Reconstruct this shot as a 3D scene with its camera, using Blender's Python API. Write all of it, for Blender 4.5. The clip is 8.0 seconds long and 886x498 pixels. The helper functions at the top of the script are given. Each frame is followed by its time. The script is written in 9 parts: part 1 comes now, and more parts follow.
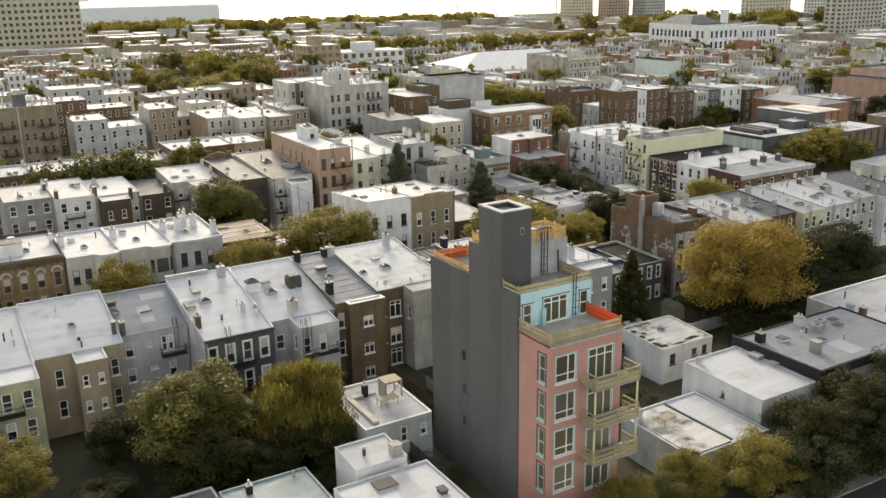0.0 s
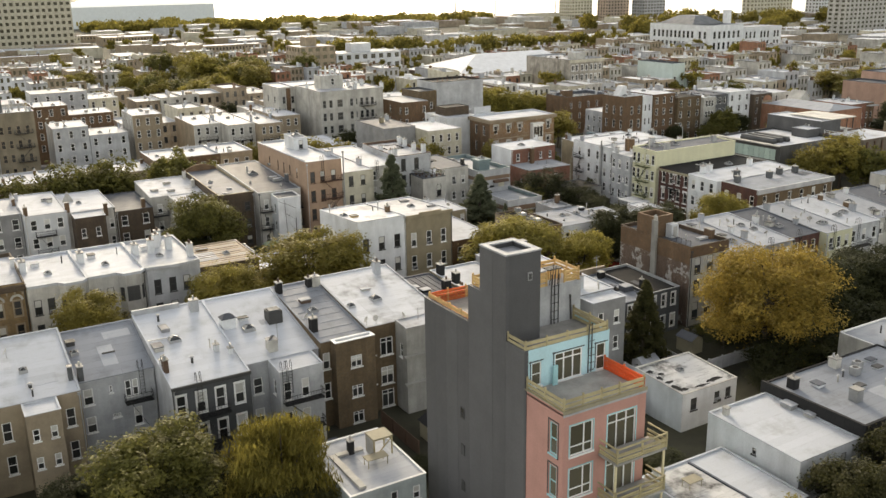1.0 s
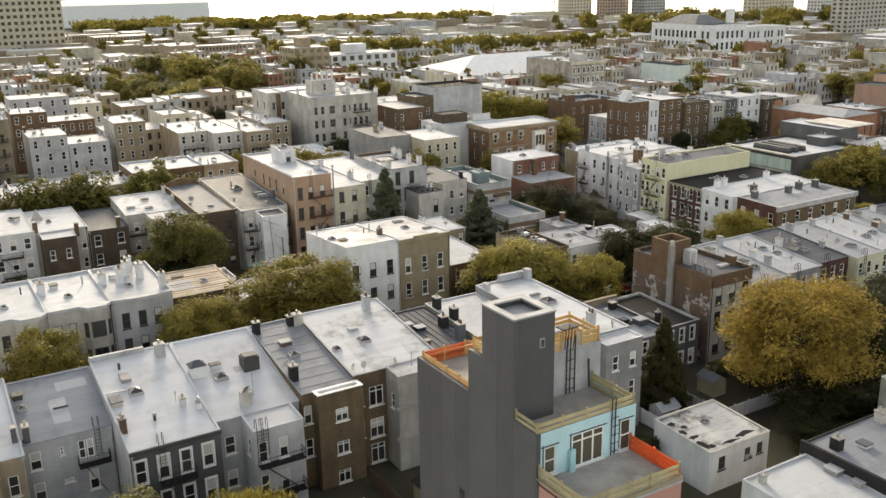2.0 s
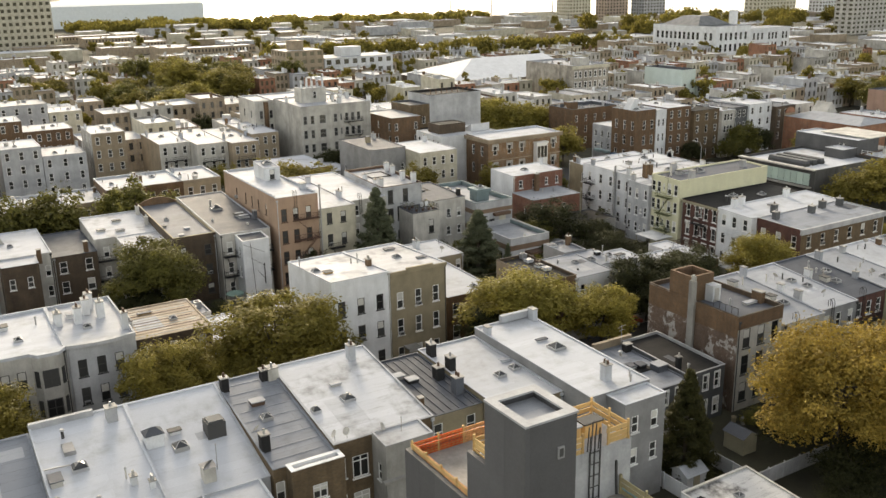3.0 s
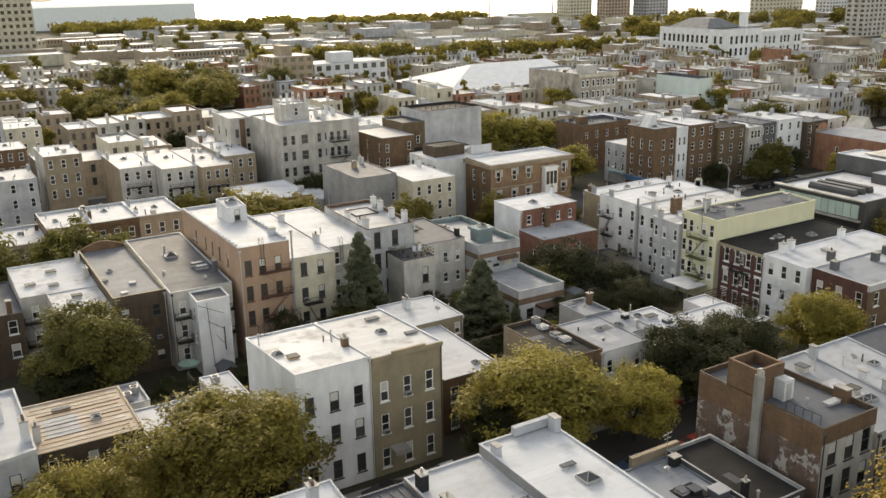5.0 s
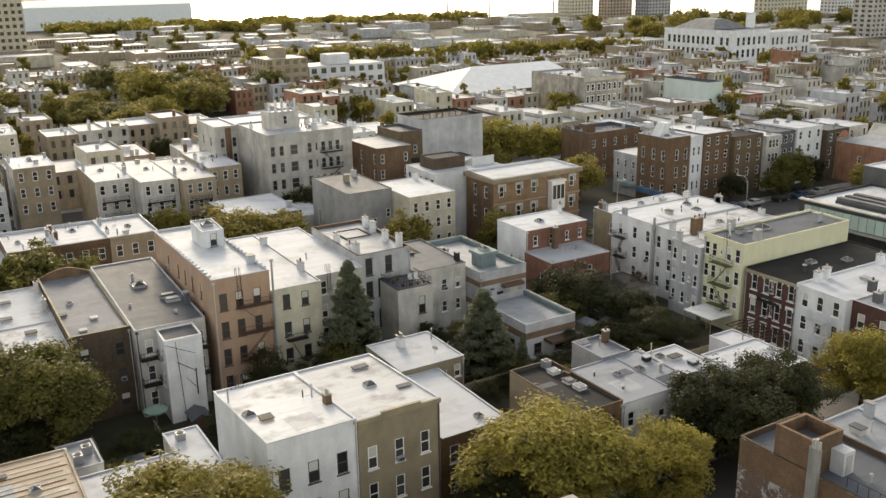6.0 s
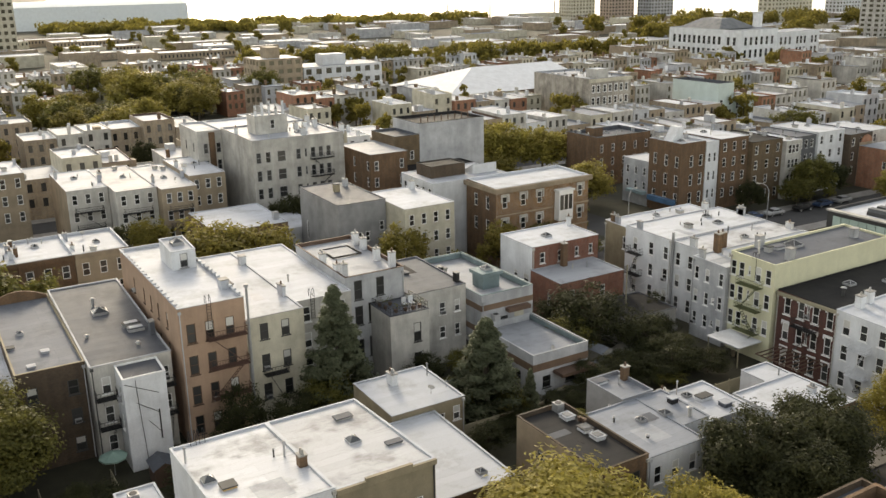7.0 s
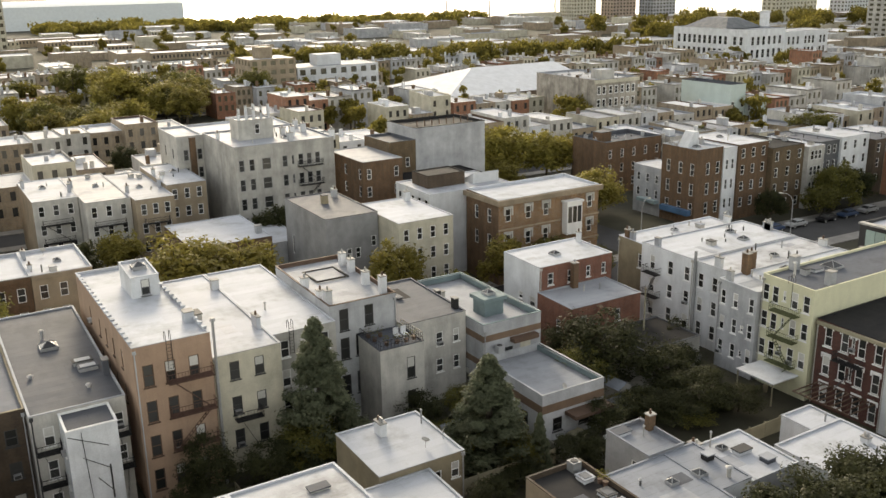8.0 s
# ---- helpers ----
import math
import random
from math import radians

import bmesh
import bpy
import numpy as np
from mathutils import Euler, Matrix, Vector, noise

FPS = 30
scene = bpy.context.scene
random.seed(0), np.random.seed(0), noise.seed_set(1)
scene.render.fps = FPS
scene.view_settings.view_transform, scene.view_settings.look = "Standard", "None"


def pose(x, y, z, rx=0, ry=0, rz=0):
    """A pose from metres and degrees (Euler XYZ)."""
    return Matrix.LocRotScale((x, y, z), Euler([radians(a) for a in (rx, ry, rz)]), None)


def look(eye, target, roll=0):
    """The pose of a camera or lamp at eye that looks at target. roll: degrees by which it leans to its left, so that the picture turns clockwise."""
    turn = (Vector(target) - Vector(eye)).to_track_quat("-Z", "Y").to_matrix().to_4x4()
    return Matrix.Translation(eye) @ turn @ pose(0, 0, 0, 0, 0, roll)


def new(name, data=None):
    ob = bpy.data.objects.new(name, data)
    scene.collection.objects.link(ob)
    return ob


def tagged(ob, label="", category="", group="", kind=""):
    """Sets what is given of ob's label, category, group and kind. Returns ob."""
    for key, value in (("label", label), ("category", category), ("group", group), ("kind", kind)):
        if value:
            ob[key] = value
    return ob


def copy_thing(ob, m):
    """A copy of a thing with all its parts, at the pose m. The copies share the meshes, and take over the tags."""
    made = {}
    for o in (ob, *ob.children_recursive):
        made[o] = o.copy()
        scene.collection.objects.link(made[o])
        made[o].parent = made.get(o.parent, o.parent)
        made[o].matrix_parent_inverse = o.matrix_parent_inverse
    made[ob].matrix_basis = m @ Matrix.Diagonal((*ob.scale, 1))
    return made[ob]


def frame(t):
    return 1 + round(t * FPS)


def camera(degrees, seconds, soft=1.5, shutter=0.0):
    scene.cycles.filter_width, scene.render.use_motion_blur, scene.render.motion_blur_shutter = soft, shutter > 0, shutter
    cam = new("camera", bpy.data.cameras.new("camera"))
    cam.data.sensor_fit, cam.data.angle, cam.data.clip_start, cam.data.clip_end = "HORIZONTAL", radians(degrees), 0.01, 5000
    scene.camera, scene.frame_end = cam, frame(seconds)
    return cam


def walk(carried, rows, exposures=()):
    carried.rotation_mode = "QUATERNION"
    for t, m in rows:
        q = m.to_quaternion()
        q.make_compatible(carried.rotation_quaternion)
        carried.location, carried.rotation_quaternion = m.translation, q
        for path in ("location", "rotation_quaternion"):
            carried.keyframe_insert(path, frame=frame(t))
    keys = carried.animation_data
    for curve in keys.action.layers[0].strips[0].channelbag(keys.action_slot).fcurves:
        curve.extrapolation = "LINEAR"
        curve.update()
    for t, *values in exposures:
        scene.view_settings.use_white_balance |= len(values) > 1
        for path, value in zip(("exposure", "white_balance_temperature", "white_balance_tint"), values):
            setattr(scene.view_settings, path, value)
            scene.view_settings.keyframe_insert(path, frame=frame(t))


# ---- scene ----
cam = camera(51.5, 8.0, soft=1.5)
PATH = [
    (0, (0.011, -0.063, 46.645), (0.988, 1.588, 46.080), -1.0),
    (0.5, (2.729, 4.349, 46.822), (3.707, 5.999, 46.256), -1.0),
    (1, (6.015, 9.61, 47.108), (6.996, 11.258, 46.540), -0.95),
    (1.5, (8.981, 14.42, 47.441), (9.963, 16.066, 46.870), -0.95),
    (3, (19.108, 30.403, 48.305), (20.096, 32.045, 47.731), -1.0),
    (3.5, (22.23, 35.344, 48.551), (23.219, 36.985, 47.977), -1.0),
    (4, (25.776, 40.992, 48.818), (26.765, 42.632, 48.243), -1.05),
    (4.5, (28.902, 46.028, 48.975), (29.892, 47.667, 48.400), -1.05),
    (6, (39.349, 62.803, 48.833), (40.341, 64.441, 48.257), -1.0),
    (6.5, (42.546, 67.821, 48.238), (43.538, 69.459, 47.663), -1.05),
    (7, (46.213, 73.56, 47.532), (47.206, 75.199, 46.957), -1.0),
    (7.5, (49.441, 78.599, 46.934), (50.433, 80.237, 46.360), -1.0),
    (8, (53.132, 84.408, 46.297), (54.126, 86.046, 45.723), -1.0),
]
walk(cam, [(t, look(eye, target, roll)) for t, eye, target, roll in PATH], exposures=[(0, 1.41, 7850, 9), (8, 1.32, 7750, 9)])

# ---- world and sun: a low hazy evening sun ahead and a little to the left ----
SUN_EL, SUN_AZ = radians(20), radians(16)  # azimuth from +y towards +x
world = bpy.data.worlds.new("sky")
scene.world = world
world.use_nodes = True
wn = world.node_tree
sky = wn.nodes.new("ShaderNodeTexSky")
sky.sky_type, sky.sun_disc = "NISHITA", False
sky.sun_elevation, sky.sun_rotation = SUN_EL, SUN_AZ
sky.air_density, sky.dust_density, sky.ozone_density = 1.0, 1.5, 1.0
wn.nodes["Background"].inputs["Strength"].default_value = 0.15
haze = wn.nodes.new("ShaderNodeHueSaturation")  # a thin evening overcast greys the blue
haze.inputs["Saturation"].default_value = 0.42
wn.links.new(sky.outputs["Color"], haze.inputs["Color"])
wn.links.new(haze.outputs["Color"], wn.nodes["Background"].inputs["Color"])
sun_data = bpy.data.lights.new("sun", "SUN")
sun_data.energy, sun_data.angle, sun_data.color = 1.3, radians(14), (1.0, 0.91, 0.77)
sun = new("sun", sun_data)
sun_dir = Vector((math.sin(SUN_AZ) * math.cos(SUN_EL), math.cos(SUN_AZ) * math.cos(SUN_EL), math.sin(SUN_EL)))
sun.matrix_basis = look((60, 300, 200), Vector((60, 300, 200)) - sun_dir)

# ---- materials ----
MATS = {}


def nodes_of(name):
    m = bpy.data.materials.new(name)
    m.use_nodes = True
    return m, m.node_tree.nodes, m.node_tree.links, m.node_tree.nodes["Principled BSDF"]


def math_node(N, L, op, a, b):
    n = N.new("ShaderNodeMath")
    n.operation = op
    for i, v in enumerate((a, b)):
        if isinstance(v, (int, float)):
            n.inputs[i].default_value = v
        else:
            L.new(v, n.inputs[i])
    return n.outputs[0]


def ranged(N, L, v, a, b, c, d):
    n = N.new("ShaderNodeMapRange")
    L.new(v, n.inputs[0])
    for i, x in enumerate((a, b, c, d)):
        n.inputs[i + 1].default_value = x
    return n.outputs[0]


def noise_node(N, L, vec, scale, detail=4.0, rough=0.6):
    n = N.new("ShaderNodeTexNoise")
    n.inputs["Scale"].default_value, n.inputs["Detail"].default_value, n.inputs["Roughness"].default_value = scale, detail, rough
    L.new(vec, n.inputs["Vector"])
    return n.outputs["Fac"]


def stretched(N, L, vec, s):
    n = N.new("ShaderNodeMapping")
    n.inputs["Scale"].default_value = s
    L.new(vec, n.inputs["Vector"])
    return n.outputs["Vector"]


def scaled_colour(N, L, colour, fac):
    """colour times fac"""
    n = N.new("ShaderNodeVectorMath")
    n.operation = "SCALE"
    if isinstance(colour, tuple):
        n.inputs[0].default_value = colour
    else:
        L.new(colour, n.inputs[0])
    L.new(fac, n.inputs["Scale"])
    return n.outputs[0]


def mixed(N, L, fac, a, b):
    n = N.new("ShaderNodeMix")
    n.data_type = "RGBA"
    L.new(fac, n.inputs[0])
    for i, c in ((6, a), (7, b)):
        if isinstance(c, tuple):
            n.inputs[i].default_value = (*c, 1)
        else:
            L.new(c, n.inputs[i])
    return n.outputs[2]


def bumped(N, L, B, height, strength, distance=0.02):
    n = N.new("ShaderNodeBump")
    n.inputs["Strength"].default_value, n.inputs["Distance"].default_value = strength, distance
    L.new(height, n.inputs["Height"])
    L.new(n.outputs["Normal"], B.inputs["Normal"])


def surf(name, col, rough=0.8, big=0.35, small=7.0, var=0.3, streak=0.1, metal=0.0, bump=0.15, spread=0.12):
    """A painted, rendered or metal surface: blotches, grain, vertical streaks and a small shift from thing to thing."""
    if name in MATS:
        return MATS[name]
    m, N, L, B = nodes_of(name)
    tc = N.new("ShaderNodeTexCoord").outputs["Object"]
    a, b = noise_node(N, L, tc, big), noise_node(N, L, tc, small, 3.0)
    st = noise_node(N, L, stretched(N, L, tc, (0.5, 0.5, 0.07)), 1.0, 6.0, 0.7)
    rnd = N.new("ShaderNodeObjectInfo").outputs["Random"]
    f = math_node(N, L, "MULTIPLY", ranged(N, L, a, 0.3, 0.7, 1 - var, 1 + var * 0.5), ranged(N, L, b, 0.25, 0.75, 0.9, 1.08))
    f = math_node(N, L, "MULTIPLY", f, ranged(N, L, st, 0.45, 0.75, 1.0, 1 - streak))
    f = math_node(N, L, "MULTIPLY", f, ranged(N, L, rnd, 0, 1, 1 - spread, 1 + spread))
    L.new(scaled_colour(N, L, col, f), B.inputs["Base Color"])
    B.inputs["Roughness"].default_value, B.inputs["Metallic"].default_value = rough, metal
    bumped(N, L, B, b, bump)
    MATS[name] = m
    return m


def brick_mat(name, col, mortar=(0.32, 0.29, 0.26), worn=None, wear=0.55):
    """Small brick courses on upright walls; worn: remains of old paint in patches."""
    if name in MATS:
        return MATS[name]
    m, N, L, B = nodes_of(name)
    tc = N.new("ShaderNodeTexCoord").outputs["Object"]
    sep = N.new("ShaderNodeSeparateXYZ")
    L.new(tc, sep.inputs[0])
    com = N.new("ShaderNodeCombineXYZ")
    L.new(math_node(N, L, "ADD", sep.outputs[0], sep.outputs[1]), com.inputs[0])
    L.new(sep.outputs[2], com.inputs[1])
    br = N.new("ShaderNodeTexBrick")
    br.inputs["Scale"].default_value, br.inputs["Brick Width"].default_value, br.inputs["Row Height"].default_value = 1.0, 0.22, 0.075
    br.inputs["Mortar Size"].default_value = 0.006
    br.inputs["Color1"].default_value = (*[c * 0.78 for c in col], 1)
    br.inputs["Color2"].default_value = (*[c * 1.15 for c in col], 1)
    br.inputs["Mortar"].default_value = (*mortar, 1)
    L.new(com.outputs[0], br.inputs["Vector"])
    a = noise_node(N, L, tc, 0.5)
    st = noise_node(N, L, stretched(N, L, tc, (1.5, 1.5, 0.15)), 1.0)
    f = math_node(N, L, "MULTIPLY", ranged(N, L, a, 0.3, 0.7, 0.7, 1.15), ranged(N, L, st, 0.4, 0.7, 1.0, 0.75))
    c = scaled_colour(N, L, br.outputs["Color"], f)
    if worn:
        p = noise_node(N, L, tc, 0.45, 8.0, 0.72)
        c = mixed(N, L, ranged(N, L, p, wear, wear + 0.03, 0, 0.8), c, worn)
    L.new(c, B.inputs["Base Color"])
    B.inputs["Roughness"].default_value = 0.9
    bumped(N, L, B, br.outputs["Fac"], 0.2, -0.01)
    MATS[name] = m
    return m


def roof_mat(name, col, dirt=(0.2, 0.19, 0.18), amount=0.5, rough=0.55, seam=1.0, joint=0.7, spec=0.16):
    """Roll roofing under a coat of paint: sheets with seams, ponding stains, patches."""
    if name in MATS:
        return MATS[name]
    m, N, L, B = nodes_of(name)
    tc = N.new("ShaderNodeTexCoord").outputs["Object"]
    br = N.new("ShaderNodeTexBrick")
    br.inputs["Scale"].default_value, br.inputs["Brick Width"].default_value, br.inputs["Row Height"].default_value = 1.0, 9.0, seam
    br.inputs["Mortar Size"].default_value, br.inputs["Mortar Smooth"].default_value = 0.018, 0.3
    br.inputs["Color1"].default_value = (0.94, 0.94, 0.94, 1)
    br.inputs["Color2"].default_value = (1.04, 1.04, 1.04, 1)
    br.inputs["Mortar"].default_value = (joint, joint, joint, 1)
    L.new(tc, br.inputs["Vector"])
    a, b, c2 = noise_node(N, L, tc, 0.22, 6.0), noise_node(N, L, tc, 0.9, 8.0, 0.7), noise_node(N, L, tc, 9.0, 3.0)
    rnd = N.new("ShaderNodeObjectInfo").outputs["Random"]
    tint = scaled_colour(N, L, col, ranged(N, L, rnd, 0, 1, 0.86, 1.1))
    mul = N.new("ShaderNodeVectorMath")
    mul.operation = "MULTIPLY"
    L.new(tint, mul.inputs[0])
    L.new(br.outputs["Color"], mul.inputs[1])
    pond = math_node(N, L, "MULTIPLY", ranged(N, L, a, 0.48, 0.6, 0, 1), ranged(N, L, b, 0.35, 0.65, 0.15, 1))
    c = mixed(N, L, math_node(N, L, "MULTIPLY", pond, amount), mul.outputs[0], dirt)
    smear = noise_node(N, L, stretched(N, L, tc, (0.35, 2.2, 1.0)), 1.0, 8.0, 0.75)
    c = mixed(N, L, ranged(N, L, smear, 0.55, 0.72, 0, amount * 0.7), c, dirt)
    specks = noise_node(N, L, tc, 2.6, 6.0, 0.8)
    c = mixed(N, L, ranged(N, L, specks, 0.62, 0.72, 0, amount * 0.8), c, dirt)
    c = scaled_colour(N, L, c, ranged(N, L, c2, 0.25, 0.75, 0.93, 1.06))
    L.new(c, B.inputs["Base Color"])
    B.inputs["Roughness"].default_value = rough
    L.new(ranged(N, L, b, 0.3, 0.7, rough, rough + 0.2), B.inputs["Roughness"])
    B.inputs["Specular IOR Level"].default_value = spec
    bumped(N, L, B, math_node(N, L, "ADD", c2, br.outputs["Fac"]), 0.15, 0.02)
    MATS[name] = m
    return m


def leaf_mat(name, dark, light):
    if name in MATS:
        return MATS[name]
    m, N, L, B = nodes_of(name)
    isl = N.new("ShaderNodeNewGeometry").outputs["Random Per Island"]
    tc = N.new("ShaderNodeTexCoord").outputs["Object"]
    patch = noise_node(N, L, tc, 0.5, 3.0)
    f = math_node(N, L, "ADD", math_node(N, L, "MULTIPLY", isl, 0.5), ranged(N, L, patch, 0.35, 0.65, 0, 0.5))
    rnd = N.new("ShaderNodeObjectInfo").outputs["Random"]
    c = scaled_colour(N, L, mixed(N, L, f, dark, light), ranged(N, L, rnd, 0, 1, 0.85, 1.15))
    L.new(c, B.inputs["Base Color"])
    B.inputs["Roughness"].default_value, B.inputs["Specular IOR Level"].default_value = 0.65, 0.15
    tr = N.new("ShaderNodeBsdfTranslucent")
    L.new(c, tr.inputs["Color"])
    mx = N.new("ShaderNodeMixShader")
    mx.inputs[0].default_value = 0.4
    L.new(B.outputs[0], mx.inputs[1])
    L.new(tr.outputs[0], mx.inputs[2])
    L.new(mx.outputs[0], N["Material Output"].inputs["Surface"])
    MATS[name] = m
    return m


def glass_mat(name, col, rough=0.06):
    if name in MATS:
        return MATS[name]
    m, N, L, B = nodes_of(name)
    rnd = N.new("ShaderNodeObjectInfo").outputs["Random"]
    L.new(scaled_colour(N, L, col, ranged(N, L, rnd, 0, 1, 0.4, 1.8)), B.inputs["Base Color"])
    B.inputs["Roughness"].default_value, B.inputs["IOR"].default_value = rough, 1.5
    MATS[name] = m
    return m


# walls
GREY = surf("grey_stucco", (0.24, 0.24, 0.245))
LGREY = surf("light_grey_stucco", (0.42, 0.43, 0.447), streak=0.25)
DGREY = surf("dark_grey_paint", (0.085, 0.09, 0.095))
WHITE = surf("white_paint_wall", (0.615, 0.63, 0.65), var=0.18, streak=0.22)
OFFW = surf("offwhite_wall", (0.48, 0.465, 0.43), var=0.32, streak=0.35)
CREAM = surf("cream_wall", (0.48, 0.45, 0.36), streak=0.12)
OLIVE = surf("olive_stucco", (0.25, 0.21, 0.14), streak=0.1)
TAN = surf("tan_stucco", (0.3, 0.24, 0.17))
SALMON = surf("salmon_stucco", (0.37, 0.252, 0.178), var=0.18, streak=0.25)
GREENISH = surf("pale_green_siding", (0.38, 0.375, 0.245))
PALEROSE = surf("pale_rose_render", (0.44, 0.35, 0.29))
YELLOW = surf("pale_yellow_paint", (0.58, 0.565, 0.4), var=0.12, streak=0.12)
BLUEW = surf("pale_blue_wall", (0.42, 0.47, 0.47), streak=0.2)
MINT = surf("mint_wall", (0.47, 0.55, 0.53), var=0.1, streak=0.08)
CYAN = surf("cyan_sheathing", (0.4, 0.6, 0.66), var=0.1, streak=0.05)
PINK = surf("pink_sheathing", (0.42, 0.225, 0.19), var=0.12, streak=0.1)
TOWERGREY = surf("dark_grey_cladding", (0.088, 0.088, 0.093), var=0.14, streak=0.12, rough=0.75)
CONC = surf("concrete", (0.33, 0.32, 0.3), streak=0.35)
TEALP = surf("teal_paint", (0.16, 0.215, 0.225), streak=0.2)
BANDBR = surf("brown_band", (0.16, 0.105, 0.07))
BROWNB = brick_mat("brown_brick", (0.15, 0.087, 0.046), mortar=(0.14, 0.105, 0.075))
DBROWN = brick_mat("dark_brown_brick", (0.085, 0.058, 0.037), mortar=(0.09, 0.075, 0.06))
UMBERB = brick_mat("umber_brick", (0.135, 0.092, 0.05), mortar=(0.13, 0.105, 0.075))
REDB = brick_mat("red_brick", (0.205, 0.084, 0.054), mortar=(0.22, 0.15, 0.12))
DREDB = brick_mat("dark_red_brick", (0.1, 0.04, 0.031), mortar=(0.1, 0.06, 0.05))
ORB = brick_mat("orange_brick", (0.35, 0.16, 0.095), mortar=(0.28, 0.2, 0.15))
WORNB = brick_mat("worn_painted_brick", (0.13, 0.085, 0.06), mortar=(0.2, 0.16, 0.14), worn=(0.42, 0.4, 0.38), wear=0.53)
BUFFB = brick_mat("buff_brick", (0.33, 0.26, 0.18))
OCHREB = brick_mat("ochre_brick", (0.25, 0.17, 0.085), mortar=(0.22, 0.17, 0.11))
# roofs
R_WHITE = roof_mat("white_roof", (0.458, 0.48, 0.52), (0.25, 0.252, 0.248), 0.5, 0.62, joint=0.9, spec=0.09)
R_STAIN = roof_mat("stained_white_roof", (0.47, 0.485, 0.515), (0.205, 0.203, 0.2), 0.8, 0.62, joint=0.85, spec=0.09)
R_SILVER = roof_mat("silver_roof", (0.328, 0.345, 0.375), (0.2, 0.209, 0.222), 0.65, 0.58, joint=0.85, spec=0.12)
R_MID = roof_mat("mid_grey_roof", (0.222, 0.24, 0.272), (0.128, 0.135, 0.147), 0.6, 0.6, spec=0.15)
R_SLATE = roof_mat("slate_felt_roof", (0.143, 0.155, 0.178), (0.095, 0.1, 0.11), 0.6, 0.62, spec=0.12)
R_GREY = roof_mat("grey_roof", (0.093, 0.101, 0.119), (0.071, 0.075, 0.083), 0.6, 0.6, spec=0.12)
R_DARK = roof_mat("dark_tar_roof", (0.027, 0.027, 0.028), (0.045, 0.043, 0.041), 0.6, 0.7, spec=0.08)
R_TARRED = roof_mat("tar_blotched_roof", (0.46, 0.46, 0.46), (0.035, 0.035, 0.035), 1.0, 0.7)
R_TAN = roof_mat("tan_plank_roof", (0.38, 0.31, 0.24), (0.6, 0.57, 0.53), 0.6, 0.7, seam=0.6)
# parts
TRIM = surf("white_trim", (0.74, 0.74, 0.73), var=0.1, streak=0.1)
DTRIM = surf("dark_trim", (0.05, 0.05, 0.05), var=0.2)
BTRIM = surf("brown_trim", (0.1, 0.06, 0.04), var=0.2)
CTRIM = surf("light_blue_trim", (0.33, 0.58, 0.62), var=0.1)
GLASS = glass_mat("window_glass", (0.038, 0.038, 0.037))
# curtained panes on the tower; on far buildings the paler tone imitates haze
CURTAINED_HAZED = glass_mat("curtained_glass", (0.1, 0.092, 0.065), 0.08)
SKYGLASS = glass_mat("skylight_glass", (0.045, 0.048, 0.052), 0.15)
BLIND = surf("window_blind", (0.5, 0.49, 0.46), var=0.1)
IRON = surf("black_iron", (0.03, 0.03, 0.032), rough=0.5, metal=0.4)
def net_mat(name, col, gaps):
    """A fine plastic net that lets light through."""
    m, N, L, B = nodes_of(name)
    B.inputs["Base Color"].default_value, B.inputs["Roughness"].default_value = (*col, 1), 0.8
    tr, clear = N.new("ShaderNodeBsdfTranslucent"), N.new("ShaderNodeBsdfTransparent")
    tr.inputs["Color"].default_value = (*col, 1)
    a, b = N.new("ShaderNodeMixShader"), N.new("ShaderNodeMixShader")
    a.inputs[0].default_value = 0.5
    tc = N.new("ShaderNodeTexCoord").outputs["Object"]
    L.new(ranged(N, L, noise_node(N, L, tc, 9.0, 2.0), 0.3, 0.7, gaps * 0.3, gaps * 1.7), b.inputs[0])
    L.new(B.outputs[0], a.inputs[1])
    L.new(tr.outputs[0], a.inputs[2])
    L.new(a.outputs[0], b.inputs[1])
    L.new(clear.outputs[0], b.inputs[2])
    L.new(b.outputs[0], N["Material Output"].inputs["Surface"])
    return m


METAL = surf("galvanised_metal", (0.38, 0.385, 0.39), rough=0.6, metal=0.4)
PALEWOOD = surf("new_timber", (0.6, 0.4, 0.17), var=0.25)
GREYWOOD = surf("weathered_timber", (0.3, 0.27, 0.19), var=0.25)
SITEWOOD = surf("site_timber", (0.42, 0.36, 0.21), var=0.3)
ORANGE = net_mat("orange_safety_net", (0.8, 0.2, 0.07), 0.2)
PEACH = net_mat("faded_safety_net", (0.8, 0.46, 0.24), 0.35)
BARK = surf("bark", (0.07, 0.055, 0.04), small=12, bump=0.5)
L_GREEN = leaf_mat("green_leaves", (0.05, 0.053, 0.016), (0.19, 0.175, 0.045))
L_OLIVE = leaf_mat("olive_leaves", (0.095, 0.084, 0.022), (0.3, 0.25, 0.058))
L_GOLD = leaf_mat("golden_leaves", (0.11, 0.083, 0.02), (0.39, 0.275, 0.06))
L_YELLOW = leaf_mat("yellow_green_leaves", (0.11, 0.1, 0.022), (0.38, 0.32, 0.075))
L_DARK = leaf_mat("dark_leaves", (0.02, 0.025, 0.012), (0.07, 0.072, 0.028))
L_DUSK = leaf_mat("deep_olive_leaves", (0.017, 0.02, 0.008), (0.085, 0.08, 0.026))
L_SPRUCE = leaf_mat("spruce_needles", (0.05, 0.062, 0.036), (0.17, 0.185, 0.115))
# earth colour lowered below its own tone, to hold the deep yard shade
GRASS = surf("yard_earth_and_grass", (0.045, 0.043, 0.026), rough=1.0, big=0.12, small=2.5, var=0.5, streak=0.0, spread=0)
